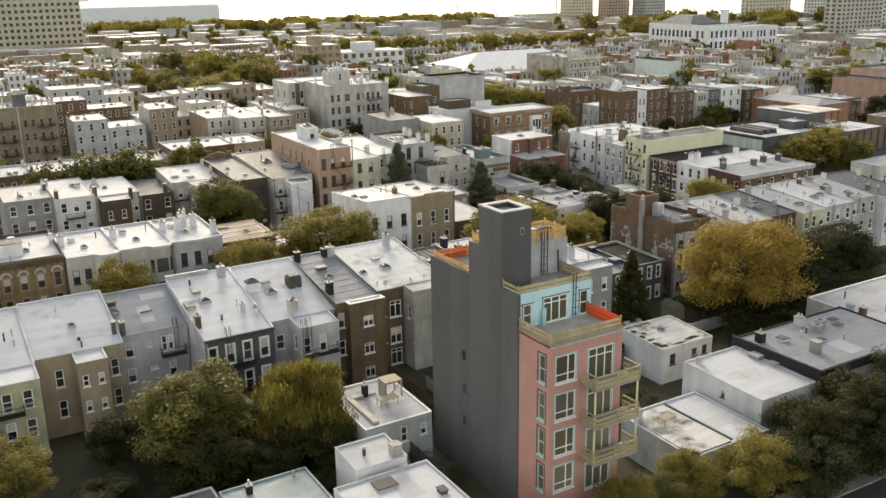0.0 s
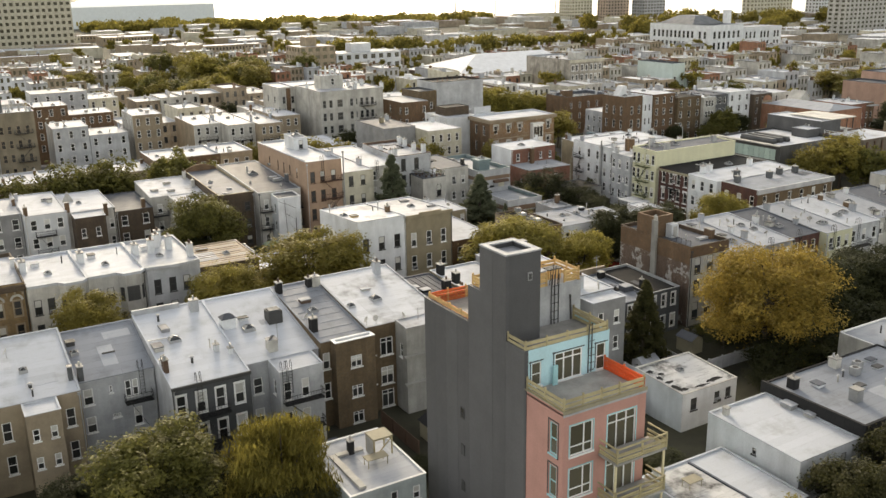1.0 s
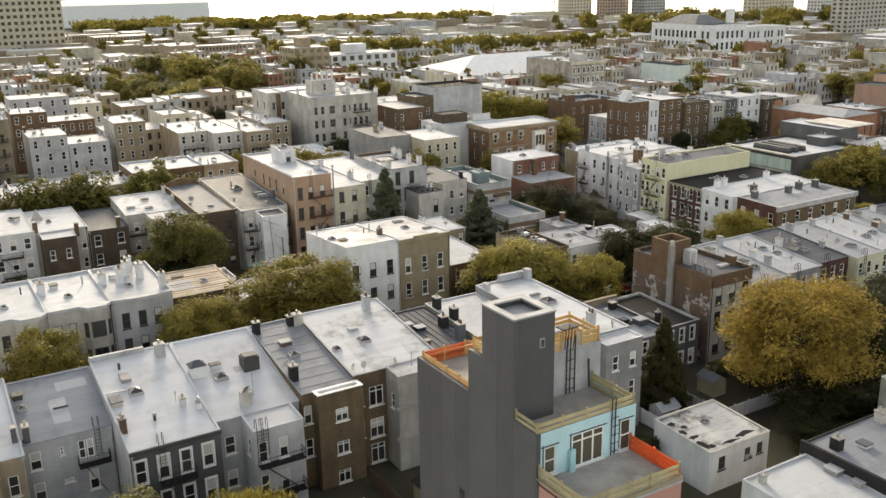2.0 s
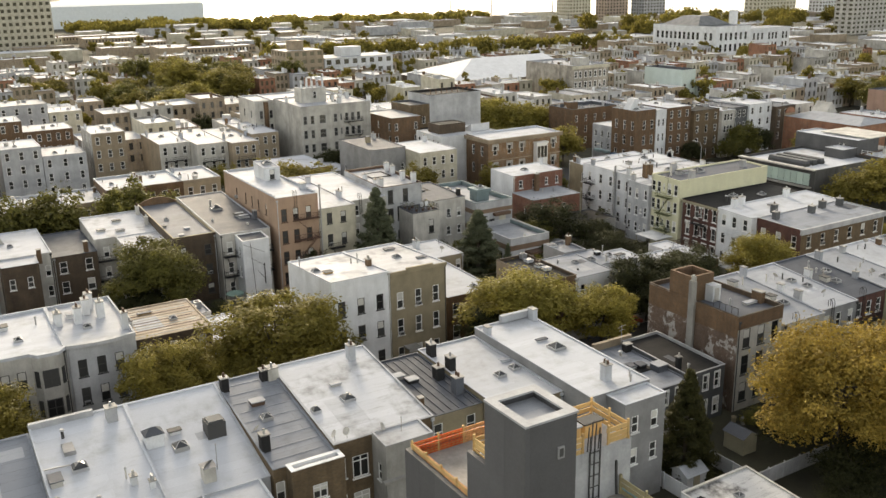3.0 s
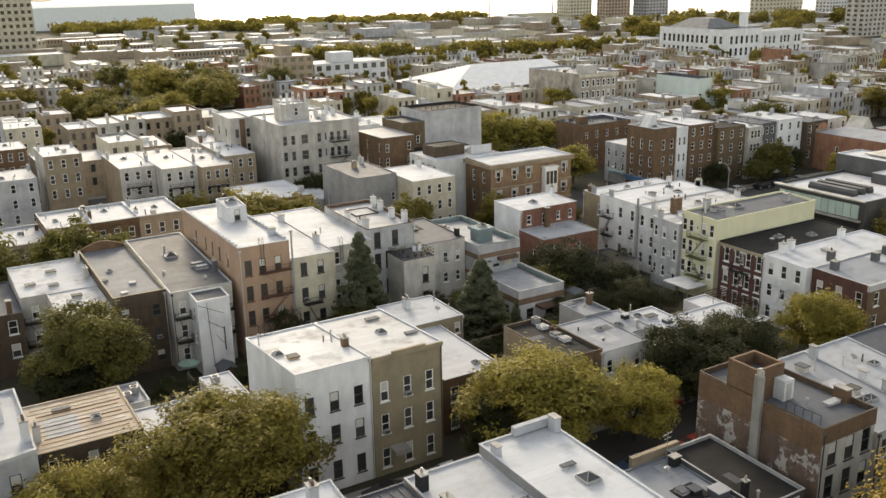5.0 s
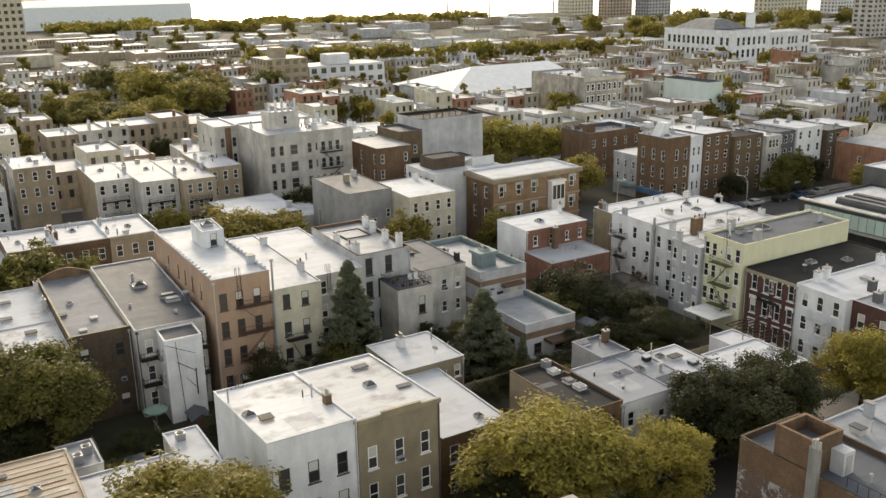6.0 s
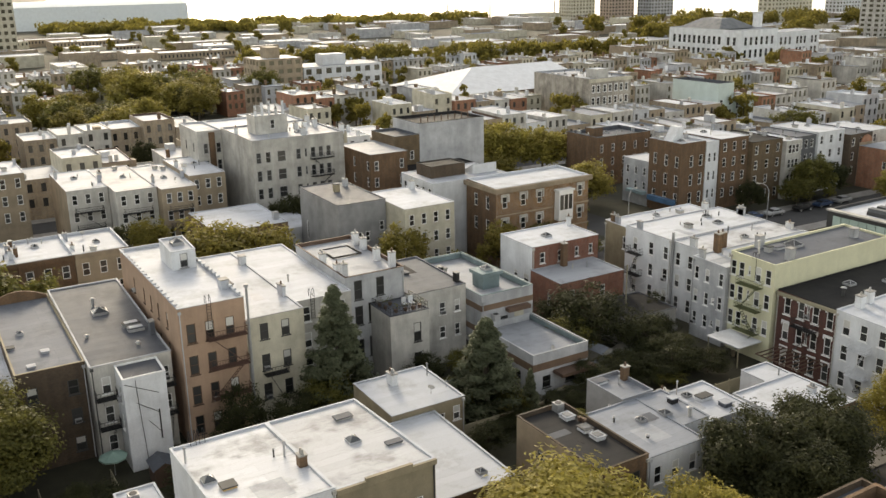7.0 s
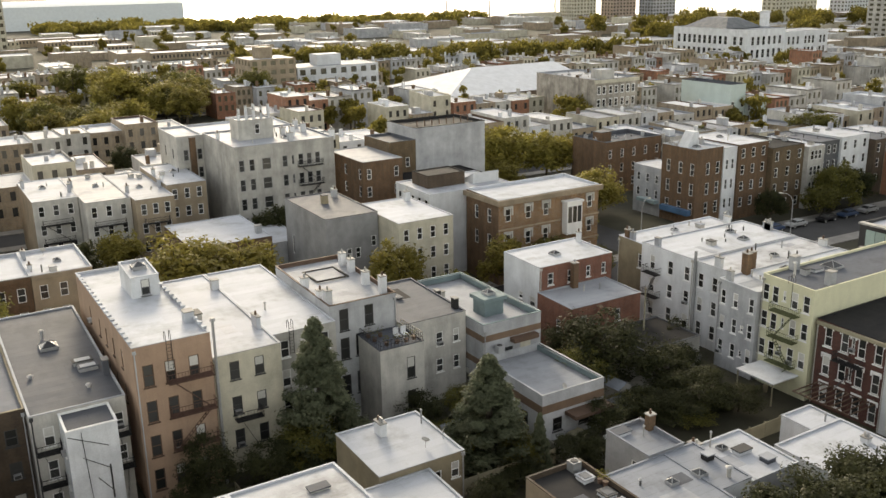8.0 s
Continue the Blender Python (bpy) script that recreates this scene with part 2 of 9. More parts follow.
ASPHALT = surf("asphalt", (0.05, 0.05, 0.052), rough=0.9, big=0.15, small=9, var=0.3, streak=0, spread=0)
PAVING = surf("pavement_concrete", (0.26, 0.25, 0.235), rough=0.9, big=0.4, small=5, var=0.25, streak=0, spread=0)
# land colour doubled in brightness to stand for haze
FARLAND = surf("far_yards", (0.2, 0.185, 0.135), rough=1.0, big=0.02, small=0.2, var=0.5, streak=0, spread=0)


# ---- building blocks ----
class Shape:
    """Collects faces for one mesh."""

    def __init__(self):
        self.v, self.f, self.s = [], [], []

    def poly(self, pts, slot=0):
        n = len(self.v)
        self.v += [tuple(p) for p in pts]
        self.f.append(tuple(range(n, n + len(pts))))
        self.s.append(slot)
        return self

    def box(self, x0, y0, z0, x1, y1, z1, slot=0, m=None):
        c = [(x0, y0, z0), (x1, y0, z0), (x1, y1, z0), (x0, y1, z0), (x0, y0, z1), (x1, y0, z1), (x1, y1, z1), (x0, y1, z1)]
        if m is not None:
            c = [m @ Vector(p) for p in c]
        n = len(self.v)
        self.v += [tuple(p) for p in c]
        for q in ((0, 3, 2, 1), (4, 5, 6, 7), (0, 1, 5, 4), (1, 2, 6, 5), (2, 3, 7, 6), (3, 0, 4, 7)):
            self.f.append(tuple(n + i for i in q))
            self.s.append(slot)
        return self

    def bar(self, a, b, w=0.05, slot=0):
        a, b = Vector(a), Vector(b)
        d = b - a
        m = Matrix.Translation(a) @ d.to_track_quat("Z", "Y").to_matrix().to_4x4()
        return self.box(-w / 2, -w / 2, 0, w / 2, w / 2, d.length, slot, m)

    def cyl(self, x, y, z0, z1, r0, r1=None, n=10, slot=0, cap=True):
        r1 = r0 if r1 is None else r1
        k = len(self.v)
        for z, r in ((z0, r0), (z1, r1)):
            for i in range(n):
                a = 2 * math.pi * i / n
                self.v.append((x + r * math.cos(a), y + r * math.sin(a), z))
        for i in range(n):
            self.f.append((k + i, k + (i + 1) % n, k + n + (i + 1) % n, k + n + i))
            self.s.append(slot)
        if cap:
            self.f.append(tuple(k + n + i for i in range(n)))
            self.s.append(slot)
        return self

    def tube(self, pts, radii, n=6, slot=0):
        k = len(self.v)
        for j, (p, r) in enumerate(zip(pts, radii)):
            d = Vector(pts[min(j + 1, len(pts) - 1)]) - Vector(pts[max(j - 1, 0)])
            q = d.to_track_quat("Z", "Y").to_matrix()
            for i in range(n):
                a = 2 * math.pi * i / n
                self.v.append(tuple(Vector(p) + q @ Vector((r * math.cos(a), r * math.sin(a), 0))))
        for j in range(len(pts) - 1):
            for i in range(n):
                a, b = k + j * n + i, k + j * n + (i + 1) % n
                self.f.append((a, b, b + n, a + n))
                self.s.append(slot)
        return self

    def lattice(self, us, vs, solid, w0, w1, P, slot=0):
        """One connected slab with holes: cells (i, j) of the grid us x vs for which solid() holds, from depth w0 to w1; P(u, v, w) places a point."""
        ids, nu, nv = {}, len(us) - 1, len(vs) - 1

        def vid(i, j, k):
            if (i, j, k) not in ids:
                ids[i, j, k] = len(self.v)
                self.v.append(tuple(P(us[i], vs[j], (w0, w1)[k])))
            return ids[i, j, k]

        ok = lambda i, j: 0 <= i < nu and 0 <= j < nv and solid(i, j)
        for i in range(nu):
            for j in range(nv):
                if not ok(i, j):
                    continue
                c = ((i, j), (i + 1, j), (i + 1, j + 1), (i, j + 1))
                self.f.append(tuple(vid(*p, 0) for p in c))
                self.f.append(tuple(vid(*p, 1) for p in reversed(c)))
                self.s += [slot, slot]
                for (di, dj), (p, q) in (((0, -1), (0, 1)), ((1, 0), (1, 2)), ((0, 1), (2, 3)), ((-1, 0), (3, 0))):
                    if not ok(i + di, j + dj):
                        self.f.append((vid(*c[p], 0), vid(*c[p], 1), vid(*c[q], 1), vid(*c[q], 0)))
                        self.s.append(slot)
        return self

    def mesh(self, name, mats):
        ids, order, seen = [], [], {}
        for p in self.v:
            k = (round(p[0], 3), round(p[1], 3), round(p[2], 3))
            if k not in seen:
                seen[k] = len(order)
                order.append(p)
            ids.append(seen[k])
        me = bpy.data.meshes.new(name)
        me.from_pydata(order, [], [tuple(ids[i] for i in q) for q in self.f])
        for m in mats if isinstance(mats, (list, tuple)) else [mats]:
            me.materials.append(m)
        if any(self.s):
            me.polygons.foreach_set("material_index", self.s)
        return me


def part(name, shape, mats, parent, label="", at=(0, 0, 0), rz=0.0):
    me = shape if isinstance(shape, bpy.types.Mesh) else shape.mesh(name, mats)
    ob = new(name, me)
    ob.parent = parent
    ob.matrix_basis = pose(*at, 0, 0, rz)
    if label:
        tagged(ob, label)
    return ob


def thing(name, label, category, at=(0, 0, 0), group="", kind="", rz=0.0):
    ob = new(name)
    ob.empty_display_size = 0.5
    ob.matrix_basis = pose(*at, 0, 0, rz)
    return tagged(ob, label, category, group, kind)


rng = random.Random(7)
WINDOW = {}


def window_meshes(w, h, style, trim, glazing=None):
    """Shared meshes of one window: frame, pane, sill and lintel, half-drawn blind. The front looks to -y, the sill is at z = 0."""
    glazing = glazing or GLASS
    key = (round(w, 2), round(h, 2), style, trim.name, glazing.name)
    if key in WINDOW:
        return WINDOW[key]
    t, a = 0.09, w / 2
    us, vs = [-a, -a + t, a - t, a], [0, t, h - t, h]
    if style in ("sash", "framed", "lintel"):
        vs = [0, t, h * 0.5 - 0.04, h * 0.5 + 0.04, h - t, h]
    elif style == "wide":
        us = [-a, -a + t, -a + w * 0.62 - 0.05, -a + w * 0.62 + 0.05, a - t, a]
        vs = [0, t, h * 0.3 - 0.04, h * 0.3 + 0.04, h - t, h]
    elif style == "triple":
        us, vs = [-a, -a + t, -a + w / 3 - 0.05, -a + w / 3 + 0.05, -a + w * 2 / 3 - 0.05, -a + w * 2 / 3 + 0.05, a - t, a], [0, t, h * 0.76, h * 0.76 + 0.08, h - t, h]
    elif style == "door":
        us, vs = [-a, -a + t, -0.05, 0.05, a - t, a], [0, t, h * 0.74, h * 0.74 + 0.08, h - t, h]
    fr = Shape().lattice(us, vs, lambda i, j: i % 2 == 0 or j % 2 == 0, 0.0, 0.09, lambda u, v, q: (u, q, v))
    pane = Shape().box(-a + t * 0.5, 0.05, t * 0.5, a - t * 0.5, 0.065, h - t * 0.5)
    sill = Shape().box(-a - 0.1, -0.16, -0.12, a + 0.1, 0.0, -0.005)
    if style == "lintel":
        sill = Shape().box(-a - 0.12, -0.16, -0.14, a + 0.12, 0.0, -0.005).box(-a - 0.16, -0.12, h + 0.005, a + 0.16, -0.048, h + 0.32).box(-a - 0.16, -0.13, h - 0.25, -a - 0.004, -0.05, h + 0.004).box(a + 0.004, -0.13, h - 0.25, a + 0.16, -0.05, h + 0.004)
    if style == "framed":
        sill = Shape().lattice([-a - 0.12, -a - 0.004, a + 0.004, a + 0.12], [-0.14, -0.004, h + 0.004, h + 0.2], lambda i, j: not (i == 1 and j == 1), -0.11, -0.048, lambda u, v, q: (u, q, v))
    blind = Shape().box(-a + t, 0.03, h * 0.5, a - t, 0.045, h - t)
    WINDOW[key] = (fr.mesh("window", trim), pane.mesh("pane", glazing), sill.mesh("surround" if style == "framed" else "sill", trim), blind.mesh("blind", BLIND))
    return WINDOW[key]


AC_MESH = Shape().box(-0.32, -0.4, 0.05, 0.32, 0.0, 0.45).box(-0.27, -0.42, 0.1, 0.27, -0.402, 0.4, 1).mesh("air_conditioner", [METAL, DTRIM])


def add_window(root, side, u, v, w, h, ox, oy, style, trim, full=True, glazing=None):
    fr, pane, sill, blind = window_meshes(w, h, style, trim, glazing)
    at, rz = ((ox + u, oy + 0.045, v), 0.0) if side == "S" else ((ox + 0.045, oy + u, v), -90.0)
    ob = part("window", fr, None, root, "", at, rz)
    part("pane", pane, None, ob)
    if full and sill:
        part(sill.name.split(".")[0], sill, None, ob)
    r = rng.random()
    if full and r < 0.3 and glazing is None:
        part("blind", blind, None, ob)
    elif full and r > 0.9 and glazing is None and style != "door" and h < 2.2:
        part("air_conditioner", AC_MESH, None, ob, "window air conditioner", (0, 0, 0.02))
    return ob


def facade(sh, P, width, top0, top1, rects, depth=0.16, pane_slot=None):
    """An upright wall with real openings. P(u, v, d) places a point; rects: (centre u, bottom v, w, h)."""
    lim = min(top0, top1) - 0.02
    rects = [r for r in rects if r[1] + r[3] < lim and r[0] - r[2] / 2 > 0.05 and r[0] + r[2] / 2 < width - 0.05]
    us = sorted({0.0, width, *[round(r[0] - r[2] / 2, 3) for r in rects], *[round(r[0] + r[2] / 2, 3) for r in rects]})
    vs = sorted({0.0, lim, *[round(r[1], 3) for r in rects], *[round(r[1] + r[3], 3) for r in rects]})
    for i in range(len(us) - 1):
        uc = (us[i] + us[i + 1]) / 2
        run = None
        for j in range(len(vs) - 1):
            vc = (vs[j] + vs[j + 1]) / 2
            hole = any(abs(uc - r[0]) < r[2] / 2 and r[1] < vc < r[1] + r[3] for r in rects)
            if hole:
                if run is not None:
                    sh.poly([P(us[i], run, 0), P(us[i + 1], run, 0), P(us[i + 1], vs[j], 0), P(us[i], vs[j], 0)])
                    run = None
            elif run is None:
                run = vs[j]
        if run is not None:
            sh.poly([P(us[i], run, 0), P(us[i + 1], run, 0), P(us[i + 1], lim, 0), P(us[i], lim, 0)])
    sh.poly([P(0, lim, 0), P(width, lim, 0), P(width, top1, 0), P(0, top0, 0)])
    for u, v, w, h in rects:
        a, b = u - w / 2, u + w / 2
        for q in (((a, v), (b, v)), ((b, v), (b, v + h)), ((b, v + h), (a, v + h)), ((a, v + h), (a, v))):
            (u0, v0), (u1, v1) = q
            sh.poly([P(u0, v0, 0), P(u1, v1, 0), P(u1, v1, depth), P(u0, v0, depth)])
        sh.poly([P(a, v, depth), P(b, v, depth), P(b, v + h, depth), P(a, v + h, depth)], 1 if pane_slot else 0)
    return rects


def grid_windows(width, top, cols, rows, w=1.0, h=1.75, first=1.1, storey=3.15, margin=0.8, centres=None):
    """Window rectangles in regular rows, the uppermost ending about 0.7 m below the top."""
    out = []
    w, h = round(w * 1.1, 2), round(h * 1.06, 2)
    cs = centres or [margin + w / 2 + i * (width - 2 * margin - w) / max(cols - 1, 1) if cols > 1 else width / 2 for i in range(cols)]
    for k in range(rows):
        z = top - 0.75 - h - k * storey
        if z > 0.4:
            out += [(c, z, w, h) for c in cs]
    return out


def wins(us, zs, w=0.95, h=1.9):
    """Window rectangles by their centres: one row for each height."""
    return [(u, z - h / 2, w, h) for z in zs for u in us]


def volume(root, ox, oy, w, d, h, hN=None, wall=GREY, west=None, roof=R_WHITE, coping=None, par=0.1, S=(), W=(), style="sash", trim=TRIM, full=True, z0=0.0, simple=False, th=0.13):
    """Walls, roof and coping of a block at (ox, oy) in its house, sloping from h at the south to hN at the north; real window openings south and west."""
    hN = h if hN is None else hN
    tS, tN = h + par, hN + par
    sh = Shape()
    rs = facade(sh, lambda u, v, q: (ox + u, oy + q, v), w, tS, tS, [r for r in S], pane_slot=simple)
    body_w = sh
    if west is not None and not simple:
        body_w = Shape()
    rw = facade(body_w, lambda u, v, q: (ox + q, oy + u, v), d, tS, tN, [r for r in W], pane_slot=simple)
    sh.poly([(ox + w, oy, 0), (ox + w, oy + d, 0), (ox + w, oy + d, tN), (ox + w, oy, tS)])
    sh.poly([(ox + w, oy + d, 0), (ox, oy + d, 0), (ox, oy + d, tN), (ox + w, oy + d, tN)])
    # the parapet's inner edge
    a, b, c, e = ox + th, oy + th, ox + w - th, oy + d - th
    zz = lambda y: h + (hN - h) * (y - oy) / d
    pS, pN = zz(b), zz(e)
    mats = [wall, GLASS] if simple else [wall]
    wl = part("wall", sh, mats, root)
    if body_w is not sh:
        part("side_wall", body_w, [west], root)
    rf = Shape()
    rf.poly([(a, b, pS), (c, b, pS), (c, e, pN), (a, e, pN)])
    rf.poly([(a, b, pS - 0.12), (c, b, pS - 0.12), (c, e, pN - 0.12), (a, e, pN - 0.12)])
    part("roof", rf, [roof], root)
    cp = Shape()
    o, t = 0.04, 0.05
    x0, x1, y0, y1 = ox - o, ox + w + o, oy - o, oy + d + o
    sS, sN = zz(y0) + par, zz(y1) + par
    iS, iN = zz(b + 0.03) + par, zz(e - 0.03) + par
    outer = [(x0, y0, sS), (x1, y0, sS), (x1, y1, sN), (x0, y1, sN)]
    inner = [(a + 0.03, b + 0.03, iS), (c - 0.03, b + 0.03, iS), (c - 0.03, e - 0.03, iN), (a + 0.03, e - 0.03, iN)]
    up = lambda p, k: (p[0], p[1], p[2] + k)
    for i in range(4):
        j = (i + 1) % 4
        cp.poly([up(outer[i], t), up(outer[j], t), up(inner[j], t), up(inner[i], t)])
        cp.poly([up(outer[i], -0.02), up(outer[j], -0.02), up(outer[j], t), up(outer[i], t)])
        cp.poly([up(inner[i], -par - 0.15), up(inner[j], -par - 0.15), up(inner[j], t), up(inner[i], t)])
    part("coping", cp, [coping or roof], root)
    if not simple:
        for u, v, ww, hh in rs:
            add_window(root, "S", u, v, ww, hh, ox, oy, style, trim, full)
        for u, v, ww, hh in rw:
            add_window(root, "W", u, v, ww, hh, ox, oy, style, trim, full)
    return zz


def chimney(root, x, y, z, sx=0.55, sy=0.9, h=1.3, mat=None, pots=2):
    sh = Shape().box(x - sx / 2, y - sy / 2, z - 0.3, x + sx / 2, y + sy / 2, z + h)
    ch = part("chimney", sh, mat or rng.choice((R_SILVER, LGREY, WHITE, BROWNB)), root)
    part("chimney_cap", Shape().box(x - sx / 2 - 0.06, y - sy / 2 - 0.06, z + h + 0.002, x + sx / 2 + 0.06, y + sy / 2 + 0.06, z + h + 0.1), CONC, ch)
    for i in range(pots):
        py = y + (i - (pots - 1) / 2) * sy / max(pots, 1) * 0.9
        part("chimney_pot", Shape().cyl(x, py, z + h + 0.1, z + h + 0.5, 0.13, 0.1, 8), rng.choice((OFFW, METAL, BTRIM)), ch)


def skylight(root, x, y, z, s=0.6):
    fr = part("skylight", Shape().box(x - s, y - s, z - 0.15, x + s, y + s, z + 0.25), METAL, root)
    g = Shape()
    q = [(x - s * 0.92, y - s * 0.92), (x + s * 0.92, y - s * 0.92), (x + s * 0.92, y + s * 0.92), (x - s * 0.92, y + s * 0.92)]
    for i in range(4):
        j = (i + 1) % 4
        g.poly([(*q[i], z + 0.252), (*q[j], z + 0.252), (x, y, z + 0.252 + s * 0.6)])
    part("skylight_pane", g, SKYGLASS, fr)
    rb = Shape()
    for i in range(4):
        rb.bar((*q[i], z + 0.26), (x, y, z + 0.27 + s * 0.6), 0.06)
    part("skylight_rib", rb, METAL, fr)


def dark_skylight(root, x, y, z, s=0.5):
    """An old domed skylight of dark wired glass on a low kerb."""
    k = part("skylight", Shape().box(x - s, y - s, z - 0.15, x + s, y + s, z + 0.18), LGREY, root)
    g = Shape()
    a, b, c = s * 0.95, s * 0.6, s * 0.15
    for r0, z0, r1, z1 in ((a, 0.182, b, 0.4), (b, 0.4, c, 0.5)):
        q0, q1 = [[(x + i * r, y + j * r, z + h) for i, j in ((-1, -1), (1, -1), (1, 1), (-1, 1))] for r, h in ((r0, z0), (r1, z1))]
        for i in range(4):
            g.poly([q0[i], q0[(i + 1) % 4], q1[(i + 1) % 4], q1[i]])
    part("skylight_dome", g, SKYGLASS, k)
    part("skylight_knob", Shape().box(x - c, y - c, z + 0.48, x + c, y + c, z + 0.6), METAL, k)


def tar_stain(root, x, y, a, b, zz):
    """A thin ragged lick of tar on a roof."""
    pts = []
    for k in range(14):
        s = rng.uniform(0.6, 1.15)
        u, v = x + a * s * math.cos(k * 0.449), y + b * s * math.sin(k * 0.449)
        pts.append((u, v, zz(v) + 0.012))
    part("tar_stain", Shape().poly(pts), R_DARK, root, "ragged black tar stain")


def hatch(root, x, y, z, sx=0.8, sy=1.1, h=0.55, mat=None):
    b = part("roof_hatch", Shape().box(x - sx / 2, y - sy / 2, z - 0.2, x + sx / 2, y + sy / 2, z + h), mat or OFFW, root)
    part("hatch_lid", Shape().box(x - sx / 2 - 0.08, y - sy / 2 - 0.08, z + h + 0.002, x + sx / 2 + 0.08, y + sy / 2 + 0.08, z + h + 0.1), rng.choice((R_GREY, DTRIM, R_SILVER)), b)


def vent(root, x, y, z, h=0.8, r=0.09):
    p = part("vent_pipe", Shape().cyl(x, y, z - 0.1, z + h, r, r, 8), rng.choice((METAL, DTRIM, OFFW)), root)
    part("vent_cap", Shape().cyl(x, y, z + h + 0.004, z + h + 0.14, r * 1.9, r * 0.8, 8), METAL, p)


def condenser(root, x, y, z):
    c = part("air_conditioner", Shape().box(x - 0.42, y - 0.42, z + 0.02, x + 0.42, y + 0.42, z + 0.85), METAL, root, "rooftop air conditioner with dark fan")
    part("fan", Shape().cyl(x, y, z + 0.852, z + 0.9, 0.33, 0.3, 14), DTRIM, c)


def dish(root, x, y, z):
    sh = Shape()
    n, c = 12, Vector((x, y, z + 0.7))
    m = Matrix.Translation(c) @ pose(0, 0, 0, 60, 0, rng.uniform(0, 360))
    ring = [m @ Vector((0.36 * math.cos(2 * math.pi * i / n), 0.36 * math.sin(2 * math.pi * i / n), 0.1)) for i in range(n)]
    for i in range(n):
        sh.poly([m @ Vector((0, 0, 0)), ring[i], ring[(i + 1) % n]])
    d = part("satellite_dish", sh, OFFW, root)
    part("dish_mast", Shape().cyl(x, y, z - 0.05, z + 0.68, 0.03, 0.03, 6), METAL, d)


def roof_ladder(root, x, y, z):
    sh = Shape()
    for dx in (-0.22, 0.22):
        pts = [(x + dx, y - 0.12, z - 2.6), (x + dx, y - 0.12, z + 0.7), (x + dx, y + 0.15, z + 1.0), (x + dx, y + 0.45, z + 0.75), (x + dx, y + 0.45, z)]
        for p, q in zip(pts, pts[1:]):
            sh.bar(p, q, 0.045)
    for k in range(9):
        sh.bar((x - 0.22, y - 0.12, z - 2.5 + 0.33 * k), (x + 0.22, y - 0.12, z - 2.5 + 0.33 * k), 0.03)
    part("roof_ladder", sh, IRON, root)


def fire_escape(root, side, ox, oy, u0, u1, levels, mat=None):
    """Iron balconies with rails, joined by slanting ladders, on a wall."""
    mat = mat or IRON
    P = (lambda u, d, z: (ox + u, oy - d, z)) if side == "S" else (lambda u, d, z: (ox - d, oy + u, z))
    fe = None
    for k, z in enumerate(levels):
        sh = Shape()
        n = max(int((u1 - u0) / 0.55), 2)
        us = [u0 + (u1 - u0) * k2 / n + e for k2 in range(n + 1) for e in (-0.03, 0.03)]
        ds = [0.03 + 0.11 * k2 + e for k2 in range(10) for e in (-0.02, 0.025)]
        sh.lattice(us, ds, lambda i, j: i % 2 == 0 or j % 2 == 0, z - 0.03, z + 0.03, lambda u, v, q: P(u, v, q))
        if fe is None:
            fe = part("fire_escape", sh, mat, root)
        else:
            part("platform", sh, mat, fe)
        us = [u0 + (u1 - u0) * k2 / (2 * n) + e for k2 in range(2 * n + 1) for e in (-0.014, 0.014)]
        vs = [z + 0.03, z + 0.07, z + 0.48, z + 0.52, z + 0.92, z + 0.97]
        bars = lambda i, j: i % 2 == 0 or j % 2 == 0
        part("railing", Shape().lattice(us, vs, bars, 0.985, 1.015, lambda u, v, q: P(u, q, v)), mat, fe)
        ds = [0.03 + 0.32 * k2 + e for k2 in range(4) for e in (-0.014, 0.014)]
        for u in (u0, u1):
            part("railing", Shape().lattice(ds, vs, bars, u - 0.015, u + 0.015, lambda d, v, q: P(q, d, v)), mat, fe)
        drop = min(3.0, z - 0.6)
        a, b = (u0 + 0.5, u1 - 0.6) if k % 2 == 0 else (u1 - 0.5, u0 + 0.6)
        fs = [(k2 + e) / 11 for k2 in range(12) for e in (-0.1, 0.1)]
        part("ladder", Shape().lattice([0.32, 0.38, 0.77, 0.83], fs, lambda i, j: i != 1 or j % 2 == 0, -0.03, 0.03, lambda d, f, q: P(a + (b - a) * f, d, z - drop * f + q)), mat, fe)


def roof_stuff(root, w, d, zz, ox=0.0, oy=0.0, n=3, chim=1, sky=1):
    """The usual scatter on a flat roof."""
    for i in range(chim):
        s = rng.choice((0.35, w - 0.35))
        y = d * rng.uniform(0.25, 0.9)
        chimney(root, ox + s, oy + y, zz(oy + y), 0.5, rng.uniform(0.6, 1.1), rng.uniform(0.8, 1.4), None, rng.choice((0, 1, 2)))
    for i in range(sky):
        x, y = w * rng.uniform(0.3, 0.7), d * rng.uniform(0.25, 0.7)
        skylight(root, ox + x, oy + y, zz(oy + y), rng.uniform(0.4, 0.6))
    for i in range(n):
        x, y = w * rng.uniform(0.15, 0.85), d * rng.uniform(0.1, 0.9)
        k = rng.random()
        z = zz(oy + y)
        if k < 0.6:
            vent(root, ox + x, oy + y, z, rng.uniform(0.4, 1.0))
        elif k < 0.8:
            hatch(root, ox + x, oy + y, z)
        else:
            dish(root, ox + x, oy + y, z)


TAKEN = []
wear = random.Random(21)


